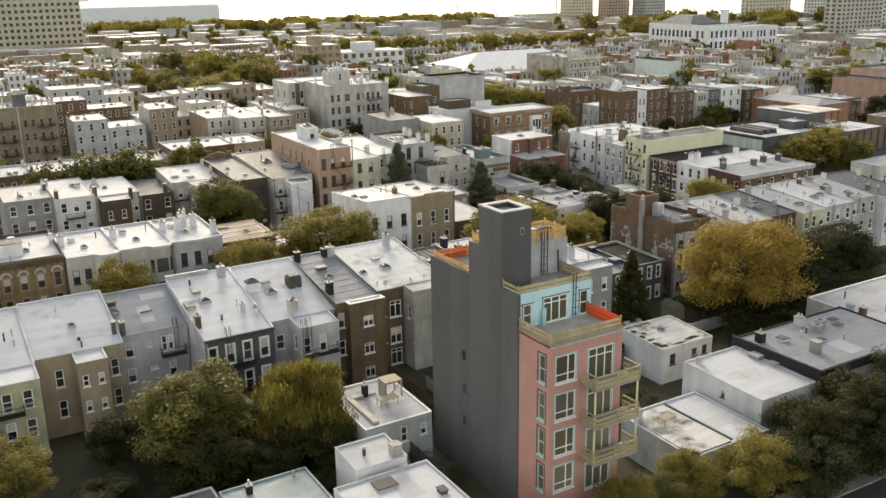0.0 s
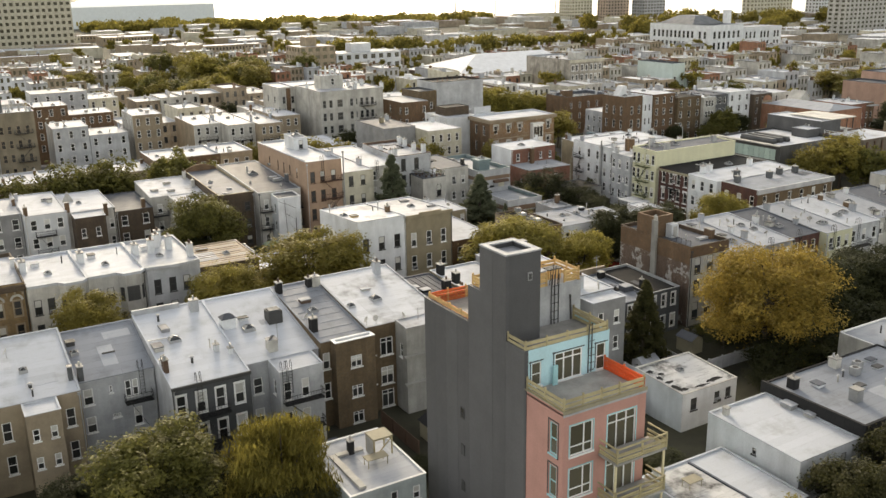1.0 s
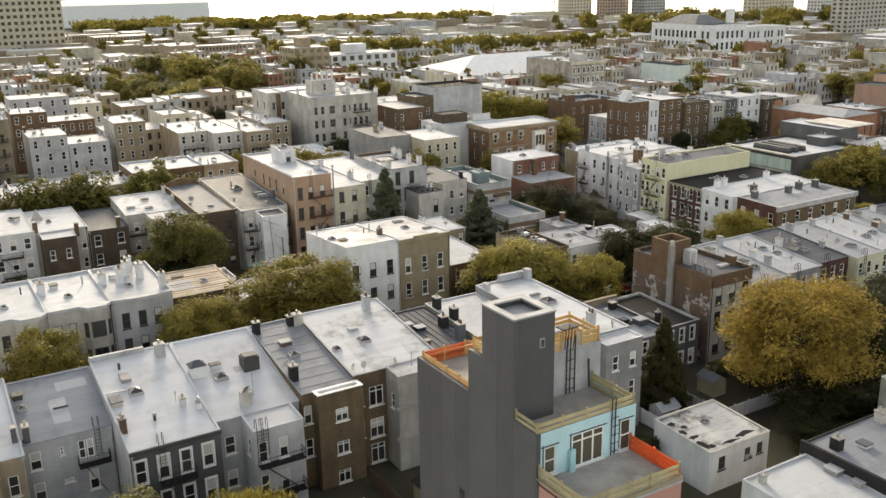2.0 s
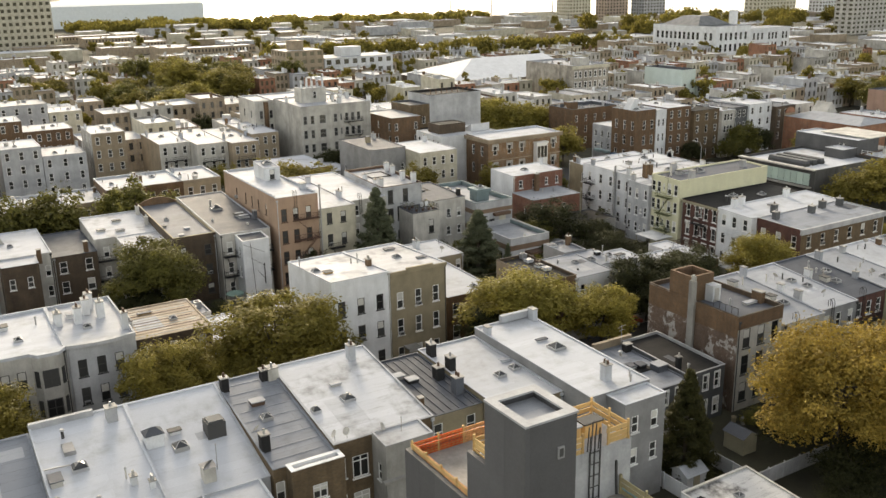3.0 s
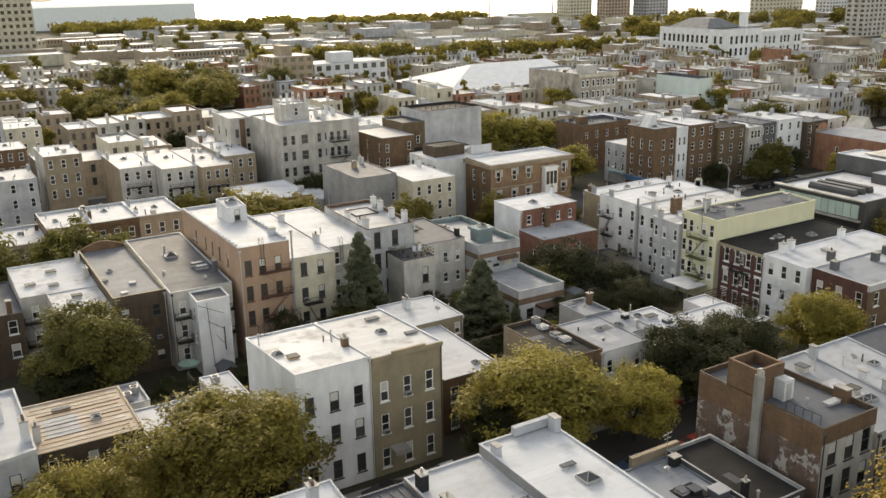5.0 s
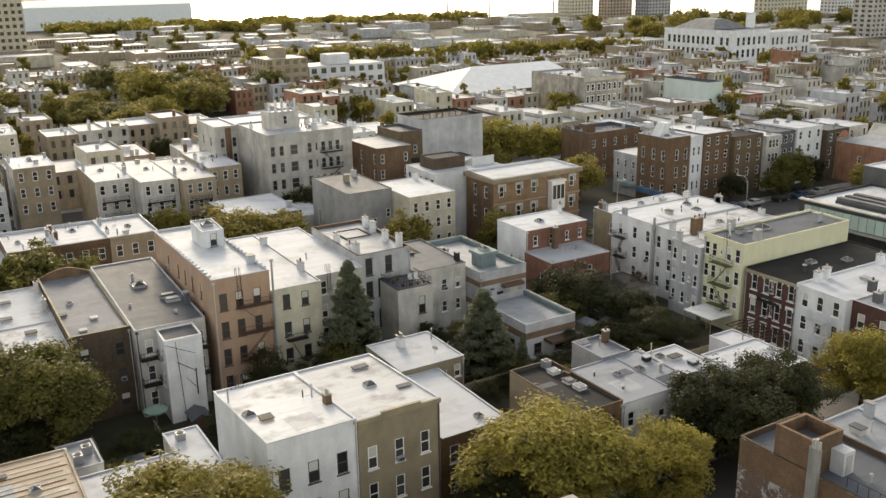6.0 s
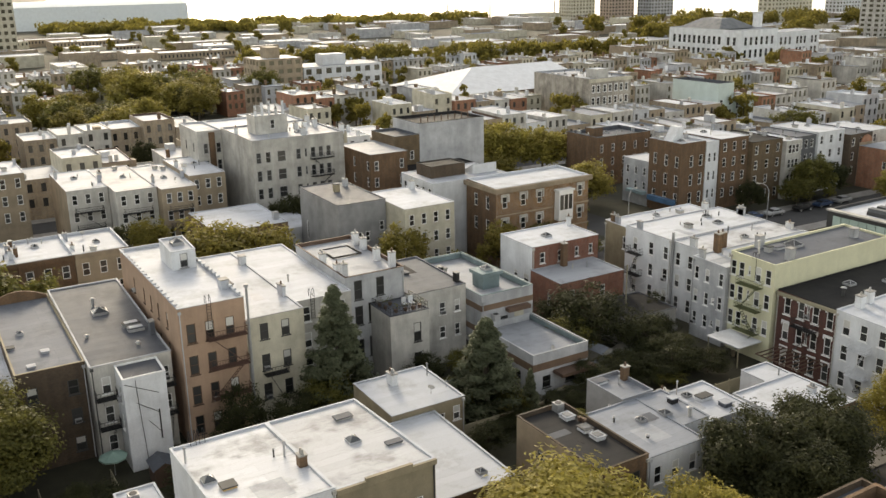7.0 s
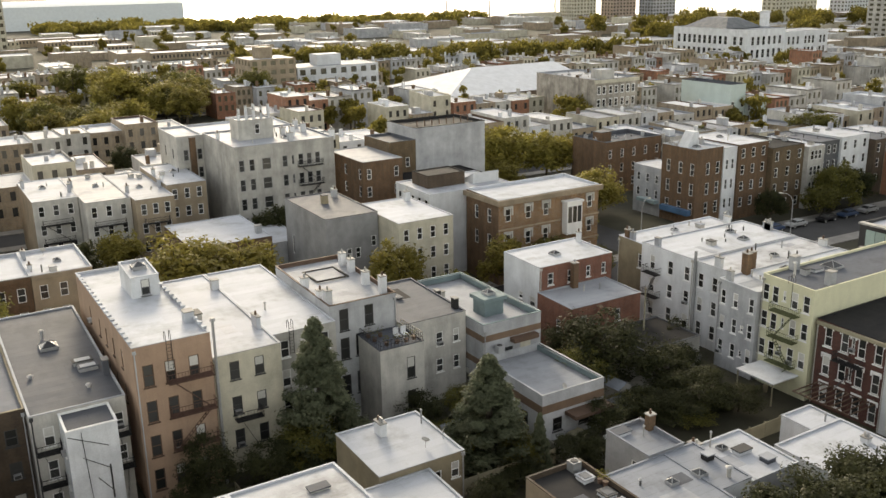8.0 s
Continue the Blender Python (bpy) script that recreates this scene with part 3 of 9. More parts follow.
def wear_and_pipes(root, w, d, h, zz, kw):
    """Patches of newer or older felt on the roof, tar lines, and a downpipe on the wall."""
    rf = kw.get("roof", R_WHITE)
    pale = rf in (R_WHITE, R_STAIN, R_SILVER)
    for i in range(0 if rf == R_TARRED else wear.choice((0, 0, 1, 1, 2))):
        sx, sy = wear.uniform(0.8, min(3.2, w * 0.45)), wear.uniform(0.7, min(5.0, d * 0.4))
        x, y = wear.uniform(0.4, w - 0.4 - sx), wear.uniform(0.5, d - 0.5 - sy)
        k = 0.008 + 0.005 * i
        sh = Shape()
        if i == 2:
            sx, k = 0.12, 0.03
        a, b = zz(y) + k, zz(y + sy) + k
        top = [(x, y, a), (x + sx, y, a), (x + sx, y + sy, b), (x, y + sy, b)]
        sh.poly(top)
        for j in range(4):
            p, q = top[j], top[(j + 1) % 4]
            sh.poly([(p[0], p[1], p[2] - 0.05), (q[0], q[1], q[2] - 0.05), q, p])
        part("tar_seam" if i == 2 else "roof_patch", sh, wear.choice((R_WHITE, R_STAIN, R_SILVER, R_STAIN) if pale else (R_GREY, R_DARK) if rf in (R_DARK, R_GREY) else (R_GREY, R_SILVER)) if i < 2 else R_GREY, root)
    if h > 7 and (kw.get("S") or kw.get("W")):
        m = wear.choice((METAL, OFFW, DTRIM, LGREY))
        if kw.get("S"):
            x = wear.choice((0.16, w - 0.16))
            sh = Shape().cyl(x, -0.09, 0.1, h - 0.05, 0.06, 0.06, 8).box(x - 0.16, -0.2, h - 0.3, x + 0.16, -0.002, h - 0.02)
        else:
            y = wear.choice((0.16, d - 0.16))
            sh = Shape().cyl(-0.09, y, 0.1, h - 0.05, 0.06, 0.06, 8).box(-0.2, y - 0.16, h - 0.3, -0.002, y + 0.16, h - 0.02)
        part("downpipe", sh, m, root)




def house(label, x0, x1, y0, y1, h, hN=None, group="", name="house", category="house", **kw):
    """A flat-roofed house on the ground between x0..x1 and y0..y1. Returns its root, size and roof height by local y."""
    TAKEN.append((x0, x1, y0, y1))
    root = thing(name, label, category, (x0, y0, 0), group)
    w, d = x1 - x0 - 0.02, y1 - y0 - 0.02
    zz = volume(root, 0, 0, w, d, h, hN, **kw)
    if kw.get("full", True) and category == "house":
        wear_and_pipes(root, w, d, h, zz, kw)
    return root, w, d, zz


# ---- the setting: ground, streets, water ----
def sheet(name, pts, z, mat, label, category, thick=0.0):
    sh = Shape()
    sh.poly([(*p, z) for p in pts])
    if thick:
        for i in range(len(pts)):
            p, q = pts[i], pts[(i + 1) % len(pts)]
            sh.poly([(*p, z - thick), (*q, z - thick), (*q, z), (*p, z)])
    ob = new(name, sh.mesh(name, mat))
    return tagged(ob, label, category, "", "structure")


sheet("ground", [(-900, -700), (1900, -700), (1900, 640), (1000, 760), (640, 930), (430, 985), (300, 1090), (-900, 1260)], 0.0, GRASS, "earth and rough grass of the yards between the houses, darkened for shade", "ground")
WATER = MATS.setdefault("harbour_water", nodes_of("harbour_water")[0])
wN, wL = WATER.node_tree.nodes, WATER.node_tree.links
wB = wN["Principled BSDF"]
wB.inputs["Base Color"].default_value, wB.inputs["Roughness"].default_value = (0.03, 0.045, 0.05, 1), 0.22
bumped(wN, wL, wB, noise_node(wN, wL, wN.new("ShaderNodeTexCoord").outputs["Object"], 0.15, 4.0), 0.25, 0.6)
sheet("water", [(-4000, 500), (4000, 200), (4000, 4600), (-4000, 4600)], -0.8, WATER, "calm harbour water bright with low sun", "water")


def strip(name, p, q, half, z, mat, label, category, thick=0.0):
    p, q = Vector(p), Vector(q)
    n = Vector((-(q - p).y, (q - p).x)).normalized() * half
    sheet(name, [p - n, q - n, q + n, p + n], z, mat, label, category, thick)


STREETS = [((-60, 43.0), (420, 36.5)), ((-60, 119.5), (420, 110)), ((-60, 197), (420, 179)), ((-60, 270), (420, 258)), ((-60, 343), (460, 333)), ((-60, 416), (500, 404)), ((-60, 489), (540, 478))]
for i, (p, q) in enumerate(STREETS):
    strip("road", p, q, 4.6, 0.03 + 0.004 * (i % 2), ASPHALT, "worn grey asphalt street between house fronts", "road")
    d = Vector((0, 6.1))
    strip("pavement", Vector(p) + d, Vector(q) + d, 1.5, 0.15, PAVING, "pale concrete pavement with a kerb", "pavement", 0.15)
    strip("pavement", Vector(p) - d, Vector(q) - d, 1.5, 0.15, PAVING, "pale concrete pavement with a kerb", "pavement", 0.15)
strip("road", (165, -40), (160, 330), 4.6, 0.045, ASPHALT, "cross street of worn asphalt", "road")
strip("road", (385, -40), (380, 520), 4.6, 0.045, ASPHALT, "cross street of worn asphalt", "road")


# ---- the half-built apartment tower ----
def tower():
    root = thing("apartment_tower", "unfinished narrow apartment block, dark grey side, pink and blue front", "apartment building", (42.7, 55.2, 0))
    TAKEN.append((42.7, 51.4, 55.2, 74.4))
    W = 7.7
    # pink front block
    sh = Shape()
    front = []
    for z in (14.1, 10.7, 7.35, 4.0):
        front += [(1.65, z + 0.2, 2.1, 2.4), (5.4, z - 0.6, 2.7, 3.1)]
    facade(sh, lambda u, v, q: (u, q, v), W, 17.9, 17.9, front)
    side = [(1.1, z + 0.1, 0.85, 2.5) for z in (14.1, 10.7, 7.35, 4.0)]
    facade(sh, lambda u, v, q: (q, u, v), 4.6, 17.9, 17.9, side)
    sh.poly([(W, 0, 0), (W, 4.6, 0), (W, 4.6, 17.9), (W, 0, 17.9)])
    part("front_block", sh, [PINK], root, "pink sheathed front with light blue taped windows")
    for u, v, w, h in front:
        add_window(root, "S", u, v, w, h, 0, 0, "wide" if w < 2.5 else "triple", TRIM, True, CURTAINED_HAZED)
        a = w / 2
        tp = Shape().lattice([u - a - 0.1, u - a - 0.003, u + a + 0.003, u + a + 0.1], [v - 0.1, v - 0.003, v + h + 0.003, v + h + 0.1], lambda i, j: not (i == 1 and j == 1), -0.03, -0.004, lambda p, q, k: (p, k, q))
        part("flashing_tape", tp, CTRIM, root, "light blue flashing tape")
    for u, v, w, h in side:
        add_window(root, "W", u, v, w, h, 0, 0, "sash", CTRIM, True, CURTAINED_HAZED)
        a = w / 2 + 0.1
        part("sealing_tape", Shape().lattice([u - a - 0.09, u - a, u + a, u + a + 0.09], [v - 0.2, v - 0.1, v + h + 0.1, v + h + 0.2], lambda i, j: not (i == 1 and j == 1), -0.03, -0.004, lambda p, q, k: (k, p, q)), DTRIM, root, "black sealing tape")
    part("terrace", Shape().box(0.0, 0.0, 17.6, W, 4.6, 17.72), CONC, root, "grey concrete terrace")
    # light blue storey, set back
    sh = Shape()
    op = [(1.05, 17.9, 0.9, 1.9), (4.05, 17.75, 2.6, 2.3), (7.2, 17.75, 0.9, 2.2)]
    facade(sh, lambda u, v, q: (u, 4.6 + q, v), W + 0.3, 20.9, 20.9, op)
    sh.poly([(W + 0.3, 4.6, 0), (W + 0.3, 19.2, 0), (W + 0.3, 19.2, 20.9), (W + 0.3, 4.6, 20.9)])
    part("set_back_storey", sh, [CYAN], root, "light blue sheathed storey")
    for u, v, w, h in op:
        add_window(root, "S", u, v, w, h, 0, 4.6, "triple" if w > 2 else "sash", TRIM, True, CURTAINED_HAZED)
        a = w / 2
        part("sealing_tape", Shape().box(u - a - 0.25, 4.57, v + h + 0.06, u + a + 0.2, 4.596, v + h + 0.14).box(u - a - 0.16, 4.572, v + 0.3, u - a - 0.08, 4.597, v + h + 0.2), DTRIM, root, "black sealing tape")
    fl = Shape().box(0.02, 4.62, 20.3, W + 0.28, 9.0, 20.45).box(0.02, 12.2, 20.0, W + 0.28, 19.18, 20.1)
    part("upper_terrace", fl, CONC, root)
    # light grey top storey and its roof
    sh = Shape()
    facade(sh, lambda u, v, q: (3.1 + u, 8.9 + q, v), 5.5, 23.7, 23.7, [(0.6, 20.5, 0.5, 2.2)])
    sh.poly([(8.6, 8.9, 20.3), (8.6, 12.2, 20.3), (8.6, 12.2, 23.7), (8.6, 8.9, 23.7)]).poly([(3.1, 12.2, 20), (8.6, 12.2, 20), (8.6, 12.2, 23.7), (3.1, 12.2, 23.7)])
    sh.poly([(0, 8.9, 23.6), (8.6, 8.9, 23.6), (8.6, 12.2, 23.6), (0, 12.2, 23.6)])
    part("top_storey", sh, [LGREY], root, "pale grey cement board top storey")
    add_window(root, "S", 0.6, 20.5, 0.5, 2.2, 3.1, 8.9, "sash", DTRIM)
    # dark side wall in tall panels
    prof = [(4.6, 7.0, 20.9), (7.0, 10.5, 27.5), (10.5, 12.2, 23.9), (12.2, 19.2, 20.8)]
    for y0, y1, z in prof:
        n = max(1, round((y1 - y0) / 1.75))
        for i in range(n):
            a, b = y0 + (y1 - y0) * i / n, y0 + (y1 - y0) * (i + 1) / n
            part("cladding_panel", Shape().box(-0.06 - 0.005 * (i % 2), a + 0.006, 0, 0.25, b - 0.006, z), TOWERGREY, root)
    part("rear_wall", Shape().box(0.25, 19.0, 0, 8.0, 19.2, 20.8), TOWERGREY, root)
    part("grey_return", Shape().box(-0.06, 4.35, 0, 0.0, 4.6, 17.85).box(-0.06, 4.54, 17.85, 0.25, 4.598, 20.9), TOWERGREY, root)
    for z in (5.1, 8.5, 11.9):
        o = part("side_window", Shape().box(-0.12, 12.9, z, -0.075, 13.45, z + 1.0), DTRIM, root)
        part("pane", Shape().box(-0.13, 12.98, z + 0.08, -0.122, 13.37, z + 0.92), GLASS, o)
    # stair bulkhead, open at the top
    bk = Shape()
    x1, y0, y1, zt = 3.1, 7.0, 10.5, 27.5
    bk.lattice([0.25, x1 - 0.25, x1], [y0, y0 + 0.25, y1 - 0.25, y1], lambda i, j: i == 1 or j != 1, 20.3, zt, lambda u, v, q: (u, v, q))
    b = part("stair_bulkhead", bk, TOWERGREY, root)
    part("bulkhead_rim", Shape().lattice([-0.1, 0.4, x1 - 0.45, x1 + 0.06], [y0 - 0.06, y0 + 0.5, y1 - 0.5, y1 + 0.06], lambda i, j: not (i == 1 and j == 1), zt + 0.003, zt + 0.12, lambda u, v, q: (u, v, q)), LGREY, b, "pale metal rim")
    part("bulkhead_roof", Shape().box(0.25, y0 + 0.25, zt - 0.5, x1 - 0.25, y1 - 0.25, zt - 0.4), R_SILVER, b)
    v = part("bulkhead_vent", Shape().box(1.9, y0 - 0.08, 25.3, 2.3, y0 - 0.002, 25.95), GREY, b)
    part("louvre", Shape().box(1.98, y0 - 0.1, 25.4, 2.22, y0 - 0.082, 25.85), DTRIM, v)

    # site rails of timber round the terraces
    posts = set()

    def rail(pts, z, mat, infill=None, h=1.1):
        for p, q in zip(pts, pts[1:]):
            p, q = Vector((*p, z)), Vector((*q, z))
            n = max(1, round((q - p).length / 1.8))
            rl = Shape()
            dr = (q - p).normalized()
            for k in range(3):
                up = Vector((0, 0, 0.06 + 0.36 * k + rng.uniform(-0.03, 0.03)))
                tilt = Vector((0, 0, rng.uniform(-0.04, 0.04)))
                a, b = p + up - dr * 0.1, q + up + dr * rng.uniform(0.0, 0.15) + tilt
                o = Vector((dr.y, -dr.x, 0)) * 0.025
                hi = Vector((0, 0, 0.25))
                rl.poly([a + o, b + o, b + o + hi, a + o + hi]).poly([a - o, b - o, b - o + hi, a - o + hi]).poly([a + o + hi, b + o + hi, b - o + hi, a - o + hi]).poly([a + o, a - o, a - o + hi, a + o + hi]).poly([b + o, b - o, b - o + hi, b + o + hi]).poly([a + o, b + o, b - o, a - o])
            r = part("site_rail", rl, mat, root, "rough timber guard rail")
            for i in range(n + 1):
                c = p + (q - p) * (i / n)
                if (round(c.x, 1), round(c.y, 1), z) in posts:
                    continue
                posts.add((round(c.x, 1), round(c.y, 1), z))
                part("post", Shape().box(c.x - 0.06, c.y - 0.06, z, c.x + 0.06, c.y + 0.06, z + h + 0.1), mat, r)
            if infill:
                d = (q - p).normalized()
                o = Vector((d.y, -d.x, 0)) * 0.03
                ln = (q - p).length
                nu = max(3, int(ln / 0.3))
                us = [ln * k / nu + e for k in range(nu + 1) for e in (-0.03, 0.03)]
                vs = [0.05 + 0.16 * k + e for k in range(7) for e in (-0.05, 0.045)]
                m = Shape().lattice(us, vs, lambda i, j: i % 2 == 0 or j % 2 == 0, 0.0, 0.02, lambda u, v, w2: p + d * u + Vector((0, 0, v)) + o * (1 + w2 / 0.03))
                part("safety_mesh", m, infill, r)

    rail([(0.15, 4.5), (0.15, 0.15), (5.2, 0.15)], 17.72, SITEWOOD)
    rail([(5.2, 0.15), (7.55, 0.15)], 17.72, SITEWOOD)
    rail([(7.55, 0.15), (7.55, 4.5)], 17.72, ORANGE, ORANGE)
    rail([(0.15, 7.0), (0.15, 4.75), (7.85, 4.75), (7.85, 8.8)], 20.45, SITEWOOD)
    rail([(0.35, 12.3), (0.35, 19.0)], 20.1, PALEWOOD, PEACH)
    rail([(0.35, 19.0), (4.0, 19.0)], 20.1, PALEWOOD, ORANGE)
    rail([(4.0, 19.0), (7.8, 19.0), (7.8, 12.4)], 20.1, PALEWOOD, PEACH)
    rail([(0.35, 10.6), (0.35, 12.1), (8.4, 12.1), (8.4, 9.0), (7.0, 9.0)], 23.62, PALEWOOD)
    rail([(5.2, 9.0), (3.3, 9.0)], 23.62, PALEWOOD)
    part("parapet_board", Shape().box(-0.05, -0.06, 17.72, W + 0.05, 0.0, 18.0).box(-0.06, 0.0, 17.9, -0.002, 4.6, 18.0), GREYWOOD, root)
    part("stucco_band", Shape().box(-0.05, -0.07, 17.55, W + 0.05, -0.003, 17.7), LGREY, root)
    # balconies on the front
    for z, mat in ((13.9, SITEWOOD), (10.4, SITEWOOD), (7.0, SITEWOOD)):
        bl = Shape().box(3.2, -2.1, z - 0.2, 8.0, -0.1, z)
        bb = part("balcony", bl, CONC, root)
        rl = Shape()
        for k in (0.1, 0.5, 1.0):
            rl.bar((3.25, -2.05, z + 1.1 * k), (7.95, -2.05, z + 1.1 * k), 0.1).bar((3.25, -2.05, z + 1.1 * k), (3.25, -0.1, z + 1.1 * k), 0.1).bar((7.95, -2.05, z + 1.1 * k), (7.95, -0.1, z + 1.1 * k), 0.1)
        part("guard_rail", rl, mat, bb)
        for k, zb in enumerate((0.12, 0.5)):
            part("board", Shape().box(3.27, -2.02, z + zb, 7.93, -1.98, z + zb + 0.2).box(3.28, -1.98, z + zb, 3.32, -0.1, z + zb + 0.2).box(7.88, -1.98, z + zb, 7.92, -0.1, z + zb + 0.2), mat, bb)
        for x in (3.25, 5.6, 7.95):
            part("post", Shape().box(x - 0.06, -2.1, z, x + 0.06, -1.98, z + 1.2), mat, bb)
        if z > 10:
            for x in (3.3, 7.9):
                part("prop", Shape().box(x - 0.07, -1.95, z - 3.4, x + 0.07, -1.82, z - 0.2), surf("pale_prop", (0.7, 0.62, 0.4)), bb)
    # conduits and an air conditioner rack on the set-back storeys
    cd = Shape()
    for x in (5.6, 5.9, 6.3):
        cd.bar((x, 8.82, 20.4), (x, 8.82, 24.6), 0.06)
    for x in (5.9, 6.2):
        cd.bar((x, 4.52, 17.8), (x, 4.52, 21.8), 0.06)
    for k in range(5):
        cd.bar((5.9, 4.52, 18.0 + k * 0.6), (6.5, 4.52, 18.0 + k * 0.6), 0.04)
        cd.bar((5.6, 8.82, 20.8 + k * 0.7), (6.3, 8.82, 20.8 + k * 0.7), 0.04)
    for x, h in ((5.5, 25.1), (5.75, 25.4), (6.0, 25.2), (6.25, 24.9)):
        cd.bar((x, 8.95, 23.6), (x + 0.1, 8.95, h), 0.05)
    cd.bar((7.6, 8.84, 20.5), (7.5, 8.84, 22.6), 0.1)
    part("conduit", cd, DTRIM, root)
    part("leaning_board", Shape().box(2.35, 4.2, 17.75, 2.75, 4.35, 19.3), CTRIM, root)
    vent(root, 5.2, 1.2, 17.72, 0.25, 0.2)
    for x in (5.5, 7.0):
        hatch(root, x, 10.6, 23.6, 1.2, 0.7, 0.8, PALEWOOD)


tower()


# ---- low buildings round the tower ----
def near_low():
    r, w, d, zz = house("one-storey white rendered house with a tar-stained white roof", 72.8, 81.0, 72.8, 80.2, 4.3, 4.7, wall=WHITE, roof=R_TARRED, coping=OFFW, S=[(1.7, 2.2, 0.9, 1.4), (5.2, 2.3, 0.8, 1.2), (6.9, 2.4, 0.8, 1.2)], style="sash", trim=DTRIM)
    skylight(r, 4, 4.5, zz(4.5), 0.35)
    for x, y, a, b in ((0.75, 1.5, 0.45, 0.9), (1.0, 3.0, 0.6, 0.35), (0.7, 4.2, 0.35, 0.6), (1.5, 4.9, 0.5, 0.3), (0.8, 5.9, 0.5, 0.4), (1.3, 1.0, 0.5, 0.35), (3.6, 0.7, 1.2, 0.25), (5.6, 1.1, 1.5, 0.4)):
        tar_stain(r, x, y, a, b, zz)
    r, w, d, zz = house("white rendered two-storey house with a plain white roof", 69.0, 77.15, 55.1, 65.8, 6.0, 6.3, wall=WHITE, roof=R_WHITE, S=[(2.0, 3.6, 0.8, 1.6), (6.0, 3.6, 0.8, 1.6)], W=[(5.0, 4.5, 0.45, 0.65)], trim=DTRIM)
    hatch(r, 7.6, 7.5, zz(7.5), 0.9, 1.3, 0.4, METAL)
    hatch(r, 7.8, 5.2, zz(5.2), 0.7, 0.9, 0.3)
    chimney(r, 1.2, 9.6, zz(9.6), 0.5, 0.5, 0.7, OFFW, 0)
    r, w, d, zz = house("long low building with grey roof and black parapet", 77.2, 96.0, 54.8, 66.5, 6.7, 7.0, wall=OFFW, roof=R_MID, coping=R_DARK, par=0.1, S=grid_windows(18.5, 6.7, 5, 2))
    part("black_parapet", Shape().box(-0.1, -0.12, 6.2, 0.2, 11.7, 7.45), R_DARK, r, "black tarred parapet")
    part("black_parapet", Shape().box(0.2, -0.12, 6.4, 9.2, 0.18, 7.4), R_DARK, r, "black tarred parapet")
    chimney(r, 2.0, 9.5, zz(9.5), 0.8, 0.9, 1.1, R_DARK, 1)
    chimney(r, 5.0, 4.5, zz(4.5), 0.9, 1.0, 1.2, METAL, 0)
    chimney(r, 9.8, 10.5, zz(10.5), 0.8, 1.0, 1.0, OFFW, 2)
    condenser(r, 10.0, 8.2, zz(8.2))
    for x, y in ((8.0, 6.2), (13.5, 8.0), (14.5, 9.5)):
        hatch(r, x, y, zz(y), 0.9, 0.7, 0.15, WHITE)
    for x, y in ((7.0, 8.0), (10.5, 5.0), (8.5, 8.5)):
        vent(r, x, y, zz(y), 0.7)
    condenser(r, 11.5, 9.0, zz(9.0))
    hatch(r, 4.5, 8.5, zz(8.5), 0.9, 1.0, 0.3, WHITE)
    r, w, d, zz = house("low white roofed annex with a stained half", 58.0, 68.2, 53.4, 63.2, 3.8, 4.0, wall=LGREY, roof=R_WHITE)
    part("tar_patch", Shape().box(0.3, 0.3, 3.86, 5.3, 9.4, 4.03), R_TARRED, r)
    chimney(r, 1.0, 8.6, zz(8.6), 0.8, 0.7, 1.0, OFFW, 0)
    part("table", Shape().box(2.0, 5.8, 4.7, 3.6, 6.9, 4.76).bar((2.1, 5.9, 3.9), (2.1, 5.9, 4.7), 0.05).bar((3.5, 5.9, 3.9), (3.5, 5.9, 4.7), 0.05).bar((2.1, 6.8, 3.9), (2.1, 6.8, 4.7), 0.05).bar((3.5, 6.8, 3.9), (3.5, 6.8, 4.7), 0.05), GREYWOOD, r)
    part("roof_seam", Shape().box(5.4, 0.4, 4.0, 5.6, 9.4, 4.16), R_GREY, r)
    r, w, d, zz = house("small pale blue house with grey felt roof and white coping", 34.0, 41.4, 72.6, 82.0, 5.0, 5.3, wall=BLUEW, roof=R_SILVER, coping=TRIM, S=[(2.0, 2.9, 0.7, 1.3), (4.2, 2.7, 0.7, 1.6), (6.4, 2.9, 0.7, 1.3)])
    fr = Shape()
    for x in (4.7, 6.5):
        for y in (4.7, 6.3):
            fr.bar((x, y, 5.1), (x, y, 6.9), 0.12)
    fr.bar((4.7, 4.7, 6.9), (6.5, 4.7, 6.9), 0.12).bar((4.7, 6.3, 6.9), (6.5, 6.3, 6.9), 0.12).bar((4.7, 4.7, 6.9), (4.7, 6.3, 6.9), 0.12).bar((6.5, 4.7, 6.9), (6.5, 6.3, 6.9), 0.12).bar((4.7, 4.7, 5.2), (6.5, 4.7, 6.8), 0.08)
    h = part("stair_hood", fr, SITEWOOD, r, "open timber frame of a stair hood")
    part("hood_roof", Shape().box(4.6, 4.6, 6.963, 6.6, 6.4, 7.05), GREYWOOD, h)
    part("hood_wall", Shape().box(4.62, 4.8, 5.1, 4.68, 6.2, 6.84), OFFW, h)
    part("walkway", Shape().box(1.2, 0.6, 5.06, 1.8, 7.0, 5.35), OFFW, r, "raised white roof edging")
    part("walkway", Shape().box(1.8, 6.4, 5.2, 4.4, 7.0, 5.42), OFFW, r, "raised white roof edging")
    chimney(r, 3.2, 6.6, zz(6.6), 0.5, 0.6, 1.3, R_DARK, 1)
    part("work_table", Shape().box(3.3, 3.2, 5.9, 5.4, 4.3, 5.97).bar((3.4, 3.3, 5.1), (3.4, 3.3, 5.9), 0.06).bar((5.3, 3.3, 5.1), (5.3, 3.3, 5.9), 0.06).bar((3.4, 4.2, 5.1), (3.4, 4.2, 5.9), 0.06).bar((5.3, 4.2, 5.1), (5.3, 4.2, 5.9), 0.06), GREYWOOD, r)
